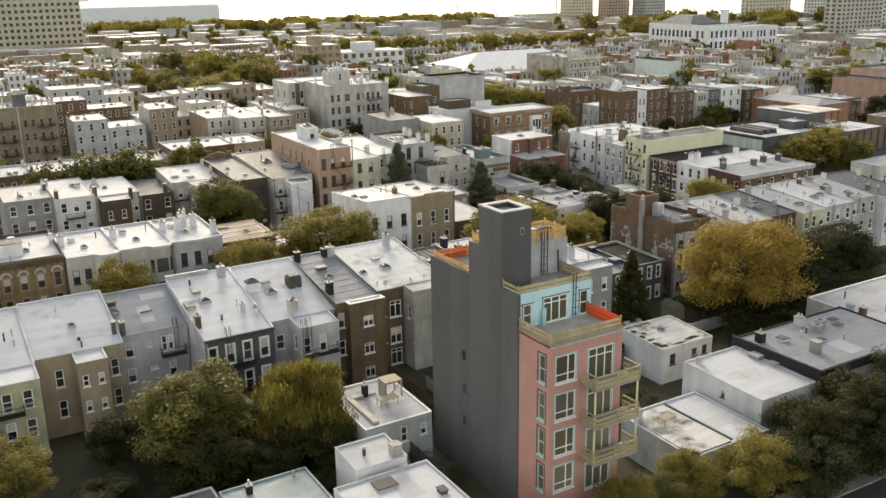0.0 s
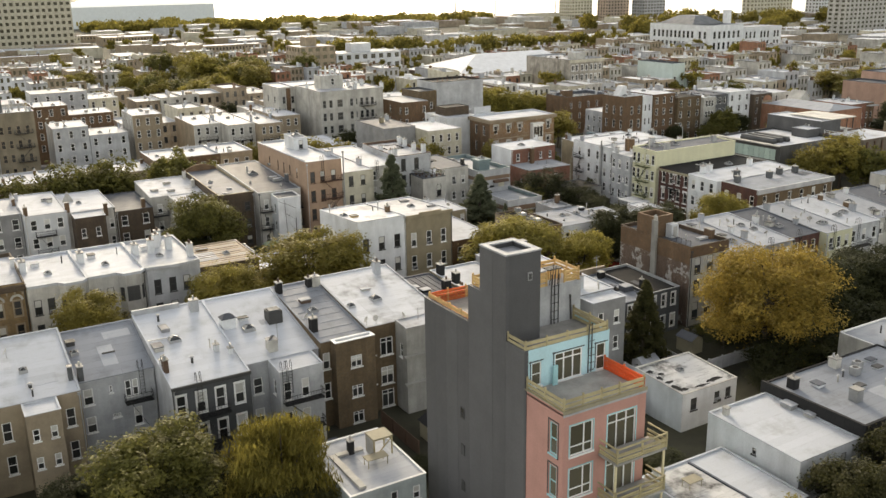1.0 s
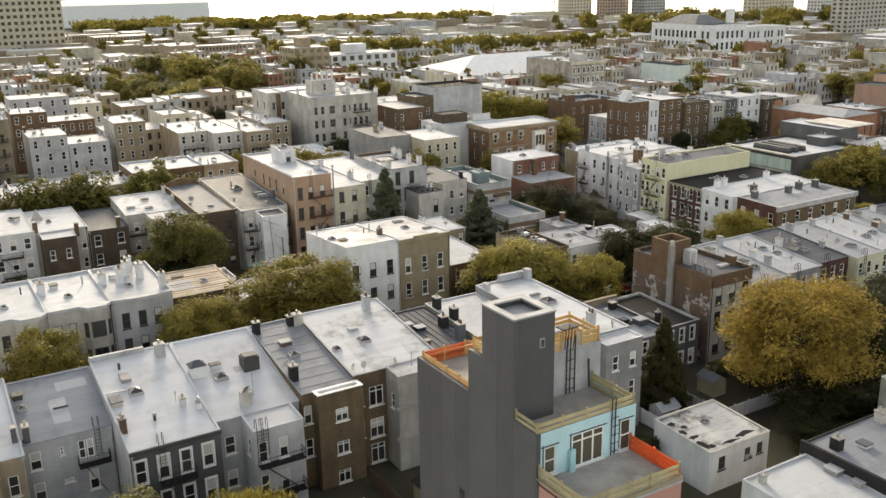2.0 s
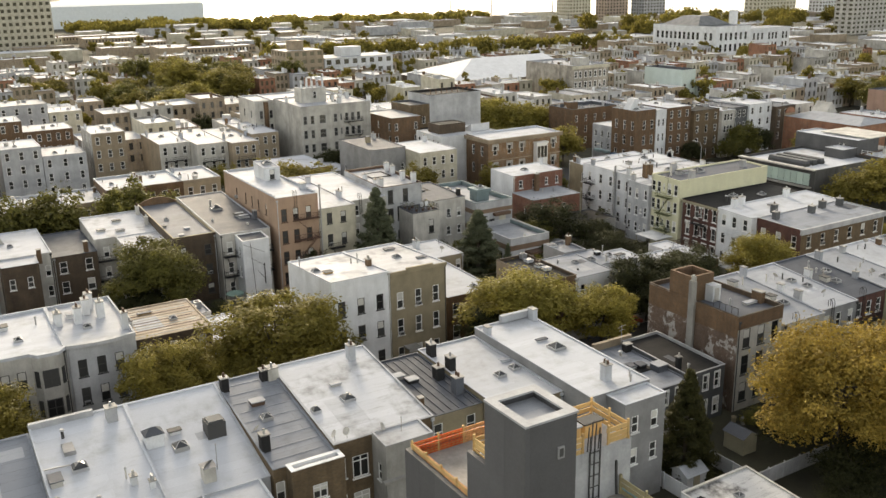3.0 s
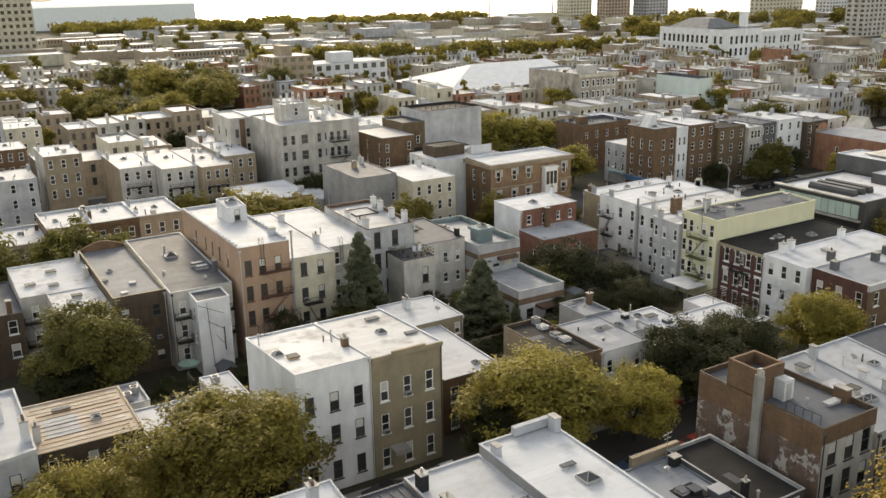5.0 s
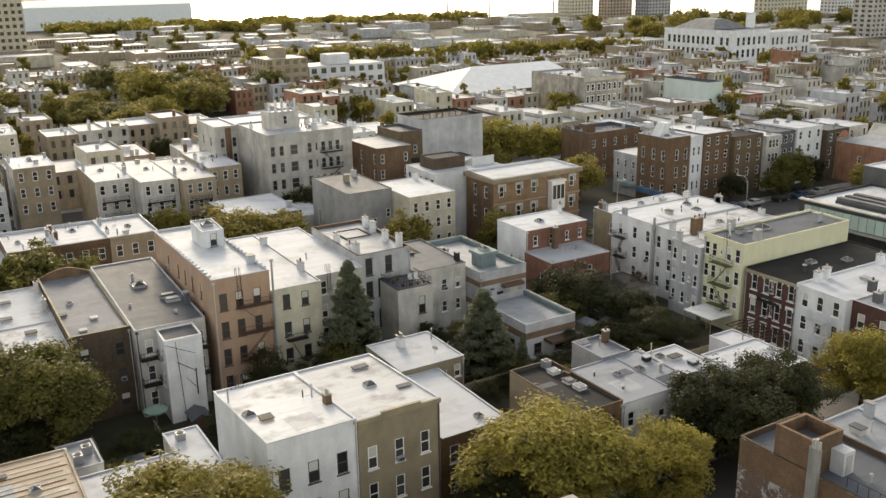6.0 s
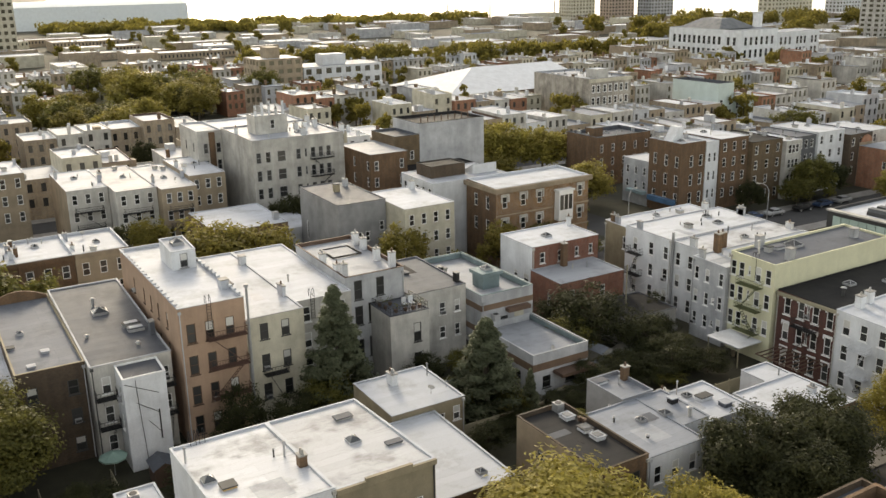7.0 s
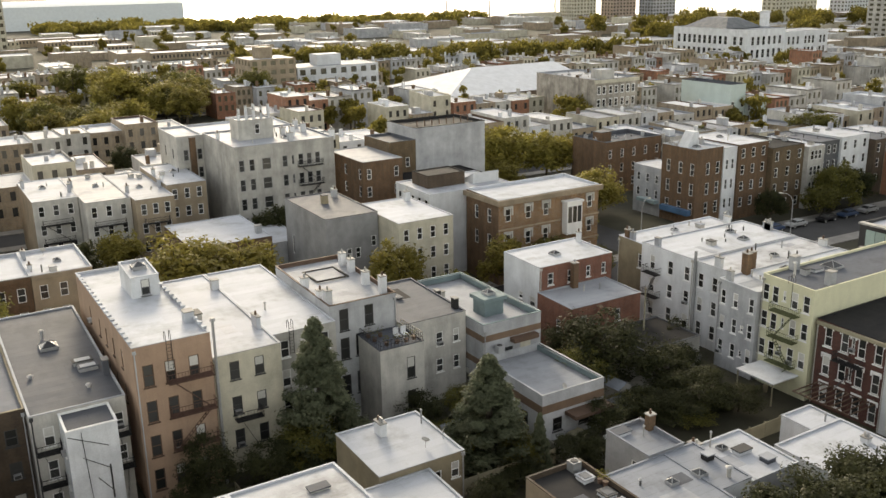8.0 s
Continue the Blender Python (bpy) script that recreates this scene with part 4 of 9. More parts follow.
    r, w, d, zz = house("low house with bright white roof", 26.6, 35.6, 51.5, 63.6, 5.4, 5.6, wall=WHITE, roof=R_WHITE, S=grid_windows(9.0, 5.6, 3, 1))
    volume(r, 2.6, 13.1, 5.0, 4.4, 6.0, 6.2, wall=WHITE, roof=R_WHITE)
    chimney(r, 6.8, 13.8, 6.1, 0.9, 0.9, 1.0, OFFW, 0)
    vent(r, 4.4, 15.2, 6.1, 0.7, 0.16)
    hatch(r, 7.6, 7.0, zz(7), 0.6, 0.8, 0.3, DTRIM)
    hatch(r, 4.0, 10.5, zz(10.5), 1.8, 1.4, 0.12, WHITE)
    r, w, d, zz = house("low house with pale blue-grey metal roof", 18.6, 26.5, 55.0, 69.6, 4.7, 4.8, wall=BLUEW, roof=surf("pale_blue_roof", (0.21, 0.27, 0.29), var=0.4, rough=0.7), S=grid_windows(7.9, 4.6, 3, 1))
    chimney(r, 2.2, 13.2, zz(13), 0.5, 0.5, 0.8, R_DARK, 1)
    vent(r, 6.4, 13.6, zz(13.6), 0.6)
    r, w, d, zz = house("low house with dark felt roof at the yard end", 9.0, 18.5, 56.0, 71.5, 4.3, 4.4, wall=GREY, roof=R_GREY, coping=R_SILVER)
    r, w, d, zz = house("flat building with grey roof and white edge", 97.0, 116.0, 60.0, 72.0, 6.2, 6.4, wall=OFFW, roof=R_SILVER, coping=TRIM)
    roof_stuff(r, w, d, zz, n=6, chim=3, sky=1)


near_low()

# ---- the row of houses seen from behind, roofs falling towards the yards ----
ROW_A = "row houses along the first street"
HB = 109.0  # street front of this row


def row_a():
    g = ROW_A
    r, w, d, zz = house("pale green sided row house with white roof", 0.6, 8.3, 97.0, HB, 9.2, 11.8, g, wall=GREENISH, roof=R_WHITE, S=grid_windows(7.7, 9.2, 3, 3))
    volume(r, 1.2, -3.4, 6.4, 3.4, 8.8, 9.15, wall=GREENISH, roof=R_WHITE, S=grid_windows(6.4, 8.7, 3, 3, w=0.85), W=[(1.5, 5.6, 0.7, 1.5), (1.5, 2.4, 0.7, 1.5)])
    roof_stuff(r, w, d, zz, n=3)
    fire_escape(r, "S", 1.2, -3.4, 0.4, 4.6, (5.7, 2.6))
    r, w, d, zz = house("tan rendered row house with bright white roof", 8.35, 17.4, 98.0, HB, 9.1, 12.0, g, wall=TAN, roof=R_WHITE, S=wins((2.2, 7.9), (6.6, 3.1), 0.85, 1.95), trim=TRIM)
    volume(r, 3.7, -2.6, 3.1, 2.6, 8.8, 9.0, wall=TAN, roof=R_WHITE, S=wins((0.72, 2.3), (6.8, 3.9), 0.62, 1.25))
    skylight(r, 4.7, 4.9, zz(4.9), 0.4)
    dish(r, 3.6, 7.6, zz(7.6))
    vent(r, 4.9, 0.8, zz(0.8), 0.7)
    vent(r, 4.9, 2.2, zz(2.2), 0.35, 0.16)
    chimney(r, 8.6, 2.2, zz(2.2), 0.4, 0.6, 1.3, DGREY, 0)
    r, w, d, zz = house("light grey row house with grey felt roof", 17.45, 25.0, 100.2, HB, 8.9, 11.4, g, wall=LGREY, roof=R_MID, S=wins((0.9,), (7.3, 4.25), 0.95, 1.75) + [(3.1, 7.25, 0.32, 0.8), (3.4, 4.45, 0.8, 0.42)] + wins((4.78, 5.5), (7.3,), 0.6, 1.8) + [(5.5, 3.1, 0.85, 2.0)])
    fire_escape(r, "S", 0, 0, 4.3, 7.0, (5.9,))
    roof_ladder(r, 6.2, 0, 9.1)
    skylight(r, 0.75, 4.9, zz(4.9), 0.4)
    hatch(r, 0.7, 6.6, zz(6.6), 0.8, 0.8, 0.3, DTRIM)
    part("lying_plank", Shape().box(3.3, 3.85, zz(3.9), 4.6, 4.0, zz(3.9) + 0.14), DTRIM, r)
    chimney(r, 0.5, 0.6, zz(0.6), 0.5, 0.9, 1.5, DGREY, 1)
    r, w, d, zz = house("dark grey row house with white window surrounds, white roof", 25.05, 33.0, 93.7, HB, 9.0, 12.0, g, wall=DGREY, west=LGREY, roof=R_WHITE, coping=R_WHITE, S=wins((0.8, 2.78, 4.75, 6.73), (6.95, 3.45), 0.95, 2.2), style="framed")
    part("cornice", Shape().box(-0.05, -0.22, 8.75, 8.0, -0.002, 9.1), DTRIM, r)
    part("front_parapet", Shape().box(0.0, 14.85, 11.7, 5.2, 15.25, 12.45), LGREY, r)
    vent(r, 2.3, 12.8, zz(12.8), 0.7, 0.13)
    part("old_skylight", Shape().box(1.95, 10.3, zz(10.3), 2.85, 12.0, zz(11.6) + 0.12), GREY, r)
    dark_skylight(r, 2.75, 8.5, zz(8.5), 0.62)
    part("lying_pipe", Shape().bar((0.0, 9.2, zz(9.2) + 0.1), (2.1, 9.0, zz(9.0) + 0.12), 0.1), METAL, r)
    hatch(r, 0.75, 7.6, zz(7.6), 0.9, 1.5, 0.3, OFFW)
    chimney(r, 0.35, 3.2, zz(3.2), 0.5, 0.8, 1.3, BTRIM, 2)
    chimney(r, 0.3, 4.4, zz(4.4), 0.4, 0.4, 0.6, WHITE, 1)
    vent(r, 3.2, 3.7, zz(3.7), 0.6, 0.13)
    chimney(r, 6.5, 13.7, zz(13.7), 0.9, 0.9, 1.2, LGREY, 1)
    chimney(r, 6.1, 4.9, zz(4.9), 0.5, 0.6, 0.7, WHITE, 1)
    chimney(r, 7.3, 3.9, zz(3.9), 0.45, 0.5, 0.6, WHITE, 2)
    vent(r, 5.7, 5.7, zz(5.7), 0.9, 0.07)
    roof_ladder(r, 2.7, 0, 9.2)
    fire_escape(r, "S", 0, 0, 2.2, 5.4, (5.6, 2.5))
    r, w, d, zz = house("pale grey row house with white roof and iron fire escape", 33.05, 41.2, 95.2, HB, 9.0, 12.0, g, wall=LGREY, roof=R_WHITE, S=wins((1.2,), (6.45, 3.0), 1.0, 1.8))
    volume(r, 2.4, -3.3, 4.8, 3.3, 8.8, 9.1, wall=LGREY, roof=R_WHITE, S=wins((0.8, 2.75), (6.65, 3.3), 0.85, 2.05), W=[(1.6, 5.9, 0.7, 1.7)])
    fire_escape(r, "S", 2.4, -3.3, 0.2, 4.4, (5.5, 2.3))
    roof_ladder(r, 2.9, -3.3, 9.0)
    roof_ladder(r, 3.5, -3.3, 9.0)
    box = part("skylight_box", Shape().box(0.1, 7.1, zz(7.1) - 0.2, 1.6, 8.4, zz(8.4) + 0.9), WHITE, r, "white boxed skylight with a dark hipped lid")
    z = zz(8.4) + 0.903
    part("hipped_lid", Shape().poly([(0.0, 7.0, z), (1.7, 7.0, z), (1.1, 7.75, z + 0.5), (0.6, 7.75, z + 0.5)]).poly([(1.7, 7.0, z), (1.7, 8.5, z), (1.1, 7.75, z + 0.5)]).poly([(1.7, 8.5, z), (0.0, 8.5, z), (0.6, 7.75, z + 0.5), (1.1, 7.75, z + 0.5)]).poly([(0.0, 8.5, z), (0.0, 7.0, z), (0.6, 7.75, z + 0.5)]), R_GREY, box)
    skylight(r, 2.7, 6.4, zz(6.4), 0.62)
    hatch(r, 2.8, 8.4, zz(8.4), 1.0, 0.6, 0.25, WHITE)
    o = part("plant_box", Shape().box(5.1, 6.3, zz(6.3) - 0.1, 6.7, 7.8, zz(7.8) + 1.1), DTRIM, r, "dark sheet metal roof plant box")
    part("box_top", Shape().box(5.25, 6.45, zz(7.8) + 1.103, 6.55, 7.65, zz(7.8) + 1.25), DGREY, o)
    o = part("old_bulkhead", Shape().box(3.1, 1.3, zz(1.3) - 0.1, 4.1, 2.3, zz(2.3) + 1.1), OFFW, r, "battered pale roof bulkhead under tarpaulin")
    part("bulkhead_cover", Shape().poly([(3.0, 1.2, zz(2.3) + 1.15), (4.2, 1.2, zz(2.3) + 1.1), (4.2, 2.4, zz(2.3) + 1.2), (3.6, 1.8, zz(2.3) + 1.5)]).poly([(3.0, 1.2, zz(2.3) + 1.15), (3.6, 1.8, zz(2.3) + 1.5), (4.2, 2.4, zz(2.3) + 1.2), (3.0, 2.4, zz(2.3) + 1.12)]), GREY, o)
    vent(r, 4.6, 2.6, zz(2.6), 2.2, 0.04)
    r, w, d, zz = house("brown brick row house with ribbed grey roof", 41.25, 46.8, 94.6, HB, 9.8, 12.0, g, wall=UMBERB, roof=R_MID, S=wins((0.55,), (7.7, 4.2), 0.8, 1.9), style="sash")
    volume(r, 1.1, -1.3, 4.7, 1.3, 9.7, wall=UMBERB, roof=R_MID, coping=WHITE, par=0.3, th=0.3, S=wins((2.4,), (7.5, 4.0, 0.9), 1.3, 1.35), style="door")
    for i in range(9):
        m = Matrix.Translation((0.3, 1.2 + i * 1.5, zz(1.2 + i * 1.5) + 0.005))
        part("roof_lap", Shape().box(0, 0, -0.05, w - 0.6, 0.1, 0.03, 0, m), R_MID, r)
    chimney(r, 0.45, 2.9, zz(2.9), 0.75, 0.8, 1.5, R_DARK, 1)
    o = hatch(r, 2.3, 9.6, zz(9.6), 1.2, 0.9, 0.3, BTRIM)
    skylight(r, 2.2, 7.1, zz(7.1), 0.5)
    chimney(r, 0.4, 12.8, zz(12.8), 0.7, 0.7, 1.3, R_DARK, 1)
    dish(r, 0.5, 13.4, zz(13.4))
    dish(r, 0.6, 5.0, zz(5.0))
    chimney(r, 5.1, 13.0, zz(13.0), 1.0, 1.0, 1.1, OFFW, 1)
    chimney(r, 4.3, 13.1, zz(13.1), 0.6, 0.8, 1.0, R_DARK, 1)
    r, w, d, zz = house("brown brick row house with worn white roof", 46.85, 56.7, 95.0, HB, 10.2, 12.2, g, wall=UMBERB, roof=R_STAIN, S=wins((2.45,), (7.6, 4.1, 1.3), 1.55, 2.1) + wins((0.8,), (7.8, 4.3), 0.5, 1.9), style="door")
    volume(r, 3.6, -2.6, 4.6, 2.6, 10.2, 10.4, wall=CONC, roof=R_STAIN, W=[(1.3, 6.5, 0.6, 1.6)])
    part("porch_slab", Shape().box(3.2, -3.0, 3.6, 8.4, -2.603, 3.8).box(3.2, -3.0, 6.9, 8.4, -2.603, 7.1), CONC, r)
    dark_skylight(r, 4.2, 6.0, zz(6.0), 0.6)
    dark_skylight(r, 0.8, 5.4, zz(5.4), 0.4)
    hatch(r, 4.2, 8.6, zz(8.6), 1.0, 0.6, 0.15, OFFW)
    chimney(r, 7.6, 12.2, zz(12.2), 0.7, 0.9, 1.5, R_WHITE, 2)
    dish(r, 0.4, 0.6, zz(0.6))
    dish(r, 1.5, 0.5, zz(0.5))
    dish(r, 4.3, -0.6, 10.4)
    vent(r, 6.0, -1.0, 10.4, 1.2, 0.04)
    r, w, d, zz = house("olive row house with dark ribbed roof", 56.75, 63.0, 96.5, HB, 9.2, 9.9, g, wall=OLIVE, roof=R_GREY, S=grid_windows(6.2, 9.2, 2, 3, w=0.9))
    for i in range(7):
        m = Matrix.Translation((0.5 + i * 0.82, 0.4, zz(0.4) + 0.005)) @ pose(0, 0, 0, math.degrees(math.atan2(zz(d) - zz(0), d)), 0, 0)
        part("roof_rib", Shape().box(0, 0, 0, 0.16, d - 0.9, 0.07, 0, m), R_GREY, r)
    hatch(r, 1.6, 8.5, zz(8.5), 1.3, 0.9, 0.3, OFFW)
    hatch(r, 2.6, 7.2, zz(7.2), 1.1, 0.9, 0.3, R_DARK)
    chimney(r, 0.6, 2.0, zz(2.0), 0.5, 0.5, 1.2, BROWNB, 0)
    chimney(r, 5.3, 3.0, zz(3.0), 0.9, 0.9, 1.7, R_GREY, 2)
    chimney(r, 5.2, 6.4, zz(6.4), 0.9, 0.9, 1.3, R_DARK, 1)
    r, w, d, zz = house("tan row house with white roof and brick chimneys", 63.05, 70.2, 93.5, HB, 9.7, 10.2, g, wall=OLIVE, roof=R_WHITE, S=[(1.2, 6.2, 0.8, 1.9), (3.4, 7.2, 0.9, 1.1), (5.8, 6.6, 0.9, 1.7), (1.2, 3.0, 0.8, 1.9), (5.8, 3.2, 0.9, 1.7)])
    for y, h in ((13.6, 1.4), (9.8, 1.4)):
        chimney(r, 0.55, y, zz(y), 0.7, 1.0, h, R_DARK if h < 1.5 else R_GREY, 1)
    skylight(r, 4.0, 6.0, zz(6.0), 0.5)
    skylight(r, 6.2, 6.6, zz(6.6), 0.5)
    hatch(r, 6.4, 8.6, zz(8.6), 1.0, 0.5, 0.15, WHITE)
    roof_ladder(r, 2.6, 0, 10.0)
    r, w, d, zz = house("tall grey-sided row house with broad white roof", 70.25, 77.6, 89.5, HB, 10.6, 11.1, g, wall=GREY, roof=R_WHITE, par=0.12, S=[(1.0, 7.4, 0.9, 1.9), (1.0, 4.2, 0.9, 1.9)])
    volume(r, 1.9, -2.6, 5.0, 2.6, 10.4, wall=GREY, roof=R_WHITE, S=wins((1.3, 3.7), (8.2, 4.9), 0.85, 1.7), W=[])
    skylight(r, 4.4, 10.7, zz(10.7), 0.75)
    hatch(r, 4.2, 13.0, zz(13), 1.2, 0.4, 0.15, WHITE)
    vent(r, 5.6, 0.8, zz(0.8), 0.6)
    vent(r, 6.2, 1.6, zz(1.6), 0.6)
    chimney(r, 6.9, 18.2, zz(18.2), 0.6, 1.0, 1.3, R_WHITE, 0)
    chimney(r, 0.4, 17.6, zz(17.6), 0.5, 0.9, 0.8, R_WHITE, 0)
    chimney(r, 3.8, 2.3, zz(2.3), 0.8, 0.8, 1.6, R_WHITE, 3)
    part("raised_front", Shape().box(3.2, 18.9, 11.2, 7.2, 19.4, 12.0), R_WHITE, r)
    r, w, d, zz = house("two-storey black painted house with black tar roof", 88.7, 94.3, 94.9, 105.6, 5.9, 6.3, g, wall=DGREY, roof=R_DARK, coping=LGREY, par=0.3, th=0.1, S=wins((0.8, 2.65, 4.4), (4.7, 1.6), 0.75, 1.75), style="framed")
    chimney(r, 0.6, 2.2, zz(2.2), 0.5, 0.5, 1.5, R_DARK, 1)
    vent(r, 1.1, 1.2, zz(1.2), 0.9, 0.1)
    part("tan_parapet", Shape().box(-4.2, 10.75, 0, 1.6, 11.2, 7.0), TAN, r)
    r, w, d, zz = house("slate grey house with felt roof beside the black one", 77.75, 88.65, 94.7, 105.6, 5.7, 6.0, g, wall=DGREY, roof=R_MID, S=wins((2.0, 4.2, 7.4, 9.2), (4.5, 1.5), 0.75, 1.6), style="framed")
    hatch(r, 10.0, 3.8, zz(3.8), 1.4, 1.3, 0.7, R_GREY)
    hatch(r, 7.7, 5.8, zz(5.8), 0.8, 1.0, 0.3, WHITE)
    hatch(r, 8.6, 5.2, zz(5.2), 0.9, 0.9, 0.45, R_DARK)
    part("tar_patch", Shape().box(7.0, 4.2, 5.75, 9.6, 6.6, 5.93), R_DARK, r)
    vent(r, 8.9, 8.8, zz(8.8), 0.5, 0.16)
    chimney(r, 10.4, 9.4, zz(9.4), 0.9, 0.7, 0.9, R_DARK, 0)
    part("aerial", Shape().bar((10.2, 10.2, 5.9), (10.2, 10.2, 9.0), 0.05).bar((9.6, 10.2, 8.7), (10.8, 10.2, 8.9), 0.04).bar((9.8, 10.2, 8.3), (10.6, 10.2, 8.4), 0.04), METAL, r)
    # corner house of worn brick
    r, w, d, zz = house("four-storey house, worn painted brick side and white window front", 95.7, 103.0, 94.7, 108.7, 11.0, 11.1, g, wall=OFFW, west=WORNB, roof=R_GREY, coping=DBROWN, par=0.5, S=wins((1.5, 3.85, 6.15), (8.7, 5.5, 2.2), 1.15, 2.3), style="sash", trim=DTRIM)
    part("brick_band", Shape().box(-0.03, -0.05, 9.95, 7.3, -0.003, 11.45), BROWNB, r)
    part("brick_band", Shape().box(-0.05, 0.0, 9.0, -0.003, 13.9, 11.45), BROWNB, r)
    part("roof_room", Shape().lattice([-0.04, 0.25, 3.2, 3.5], [7.1, 7.4, 10.3, 10.6], lambda i, j: not (i == 1 and j == 1), 10.0, 14.2, lambda u, v, q: (u, v, q)), BROWNB, r, "brown brick roof room, open at the top")
    part("room_floor", Shape().box(0.2, 7.35, 12.9, 3.25, 10.35, 13.0), R_GREY, r)
    part("flue", Shape().box(-0.42, 6.3, 0.0, -0.06, 7.2, 13.9), CONC, r, "pale cement flue up the side wall")
    for k in range(3):
        part("flue_pot", Shape().cyl(-0.2 + 0.05 * k, 6.45 + 0.3 * k, 13.903, 14.5 + 0.15 * (k % 2), 0.13, 0.11, 8), OFFW, r)
    part("stair_hood", Shape().box(2.2, 5.9, 10.9, 3.5, 7.08, 13.0), WHITE, r)
    part("hood_door", Shape().box(2.5, 5.86, 11.0, 3.2, 5.897, 12.7), OFFW, r)
    hatch(r, 5.6, 3.3, zz(3.3), 1.8, 0.6, 0.2, OFFW)
    chimney(r, 6.8, 3.2, zz(3.2), 0.7, 1.4, 1.3, BROWNB, 0)
    vent(r, 3.3, 4.2, zz(4.2), 0.7)
    rl = Shape()
    for i in range(5):
        rl.bar((1.2, 1.2 + i * 0.9, 11.0), (1.2, 1.2 + i * 0.9, 11.9), 0.04)
    rl.bar((1.2, 1.2, 11.9), (1.2, 4.8, 11.9), 0.04)
    part("railing", rl, IRON, r)
    # on to the corner
    walls = (OFFW, GREY, DREDB, YELLOW, LGREY, OFFW, WHITE)
    roofs = (R_SILVER, R_SILVER, R_GREY, R_SILVER, R_WHITE, R_SILVER, R_GREY)
    x = 103.1
    for i, (wl, rf) in enumerate(zip(walls, roofs)):
        ww = (7.2, 7.0, 6.4, 6.2, 7.6, 7.4, 7.8)[i]
        r, w, d, zz = house(("pale rendered", "grey rendered", "dark red brick", "pale yellow", "pale grey", "off-white", "white painted")[i] + " row house with flat silver-grey roof", x, x + ww, 94.4 + (i % 3) * 0.6, HB - 1.0, 9.0, 10.4, g, wall=wl, roof=rf, S=grid_windows(ww, 9.0, 3, 3, w=0.85))
        roof_stuff(r, w, d, zz, n=5, chim=2, sky=2)
        roof_ladder(r, w * 0.3, 0, 9.2)
        if i % 2 == 0:
            fire_escape(r, "S", 0, 0, 1.0, 4.6, (5.7, 2.6))
        x += ww + 0.05
    for i in range(3):
        x0 = -22.5 + i * 7.6
        r, w, d, zz = house("row house with white roof", x0, x0 + 7.5, 96.5, HB, 9.2, 11.8, g, wall=(TAN, LGREY, CREAM)[i], roof=R_WHITE, S=grid_windows(7.5, 9.2, 3, 3))


row_a()


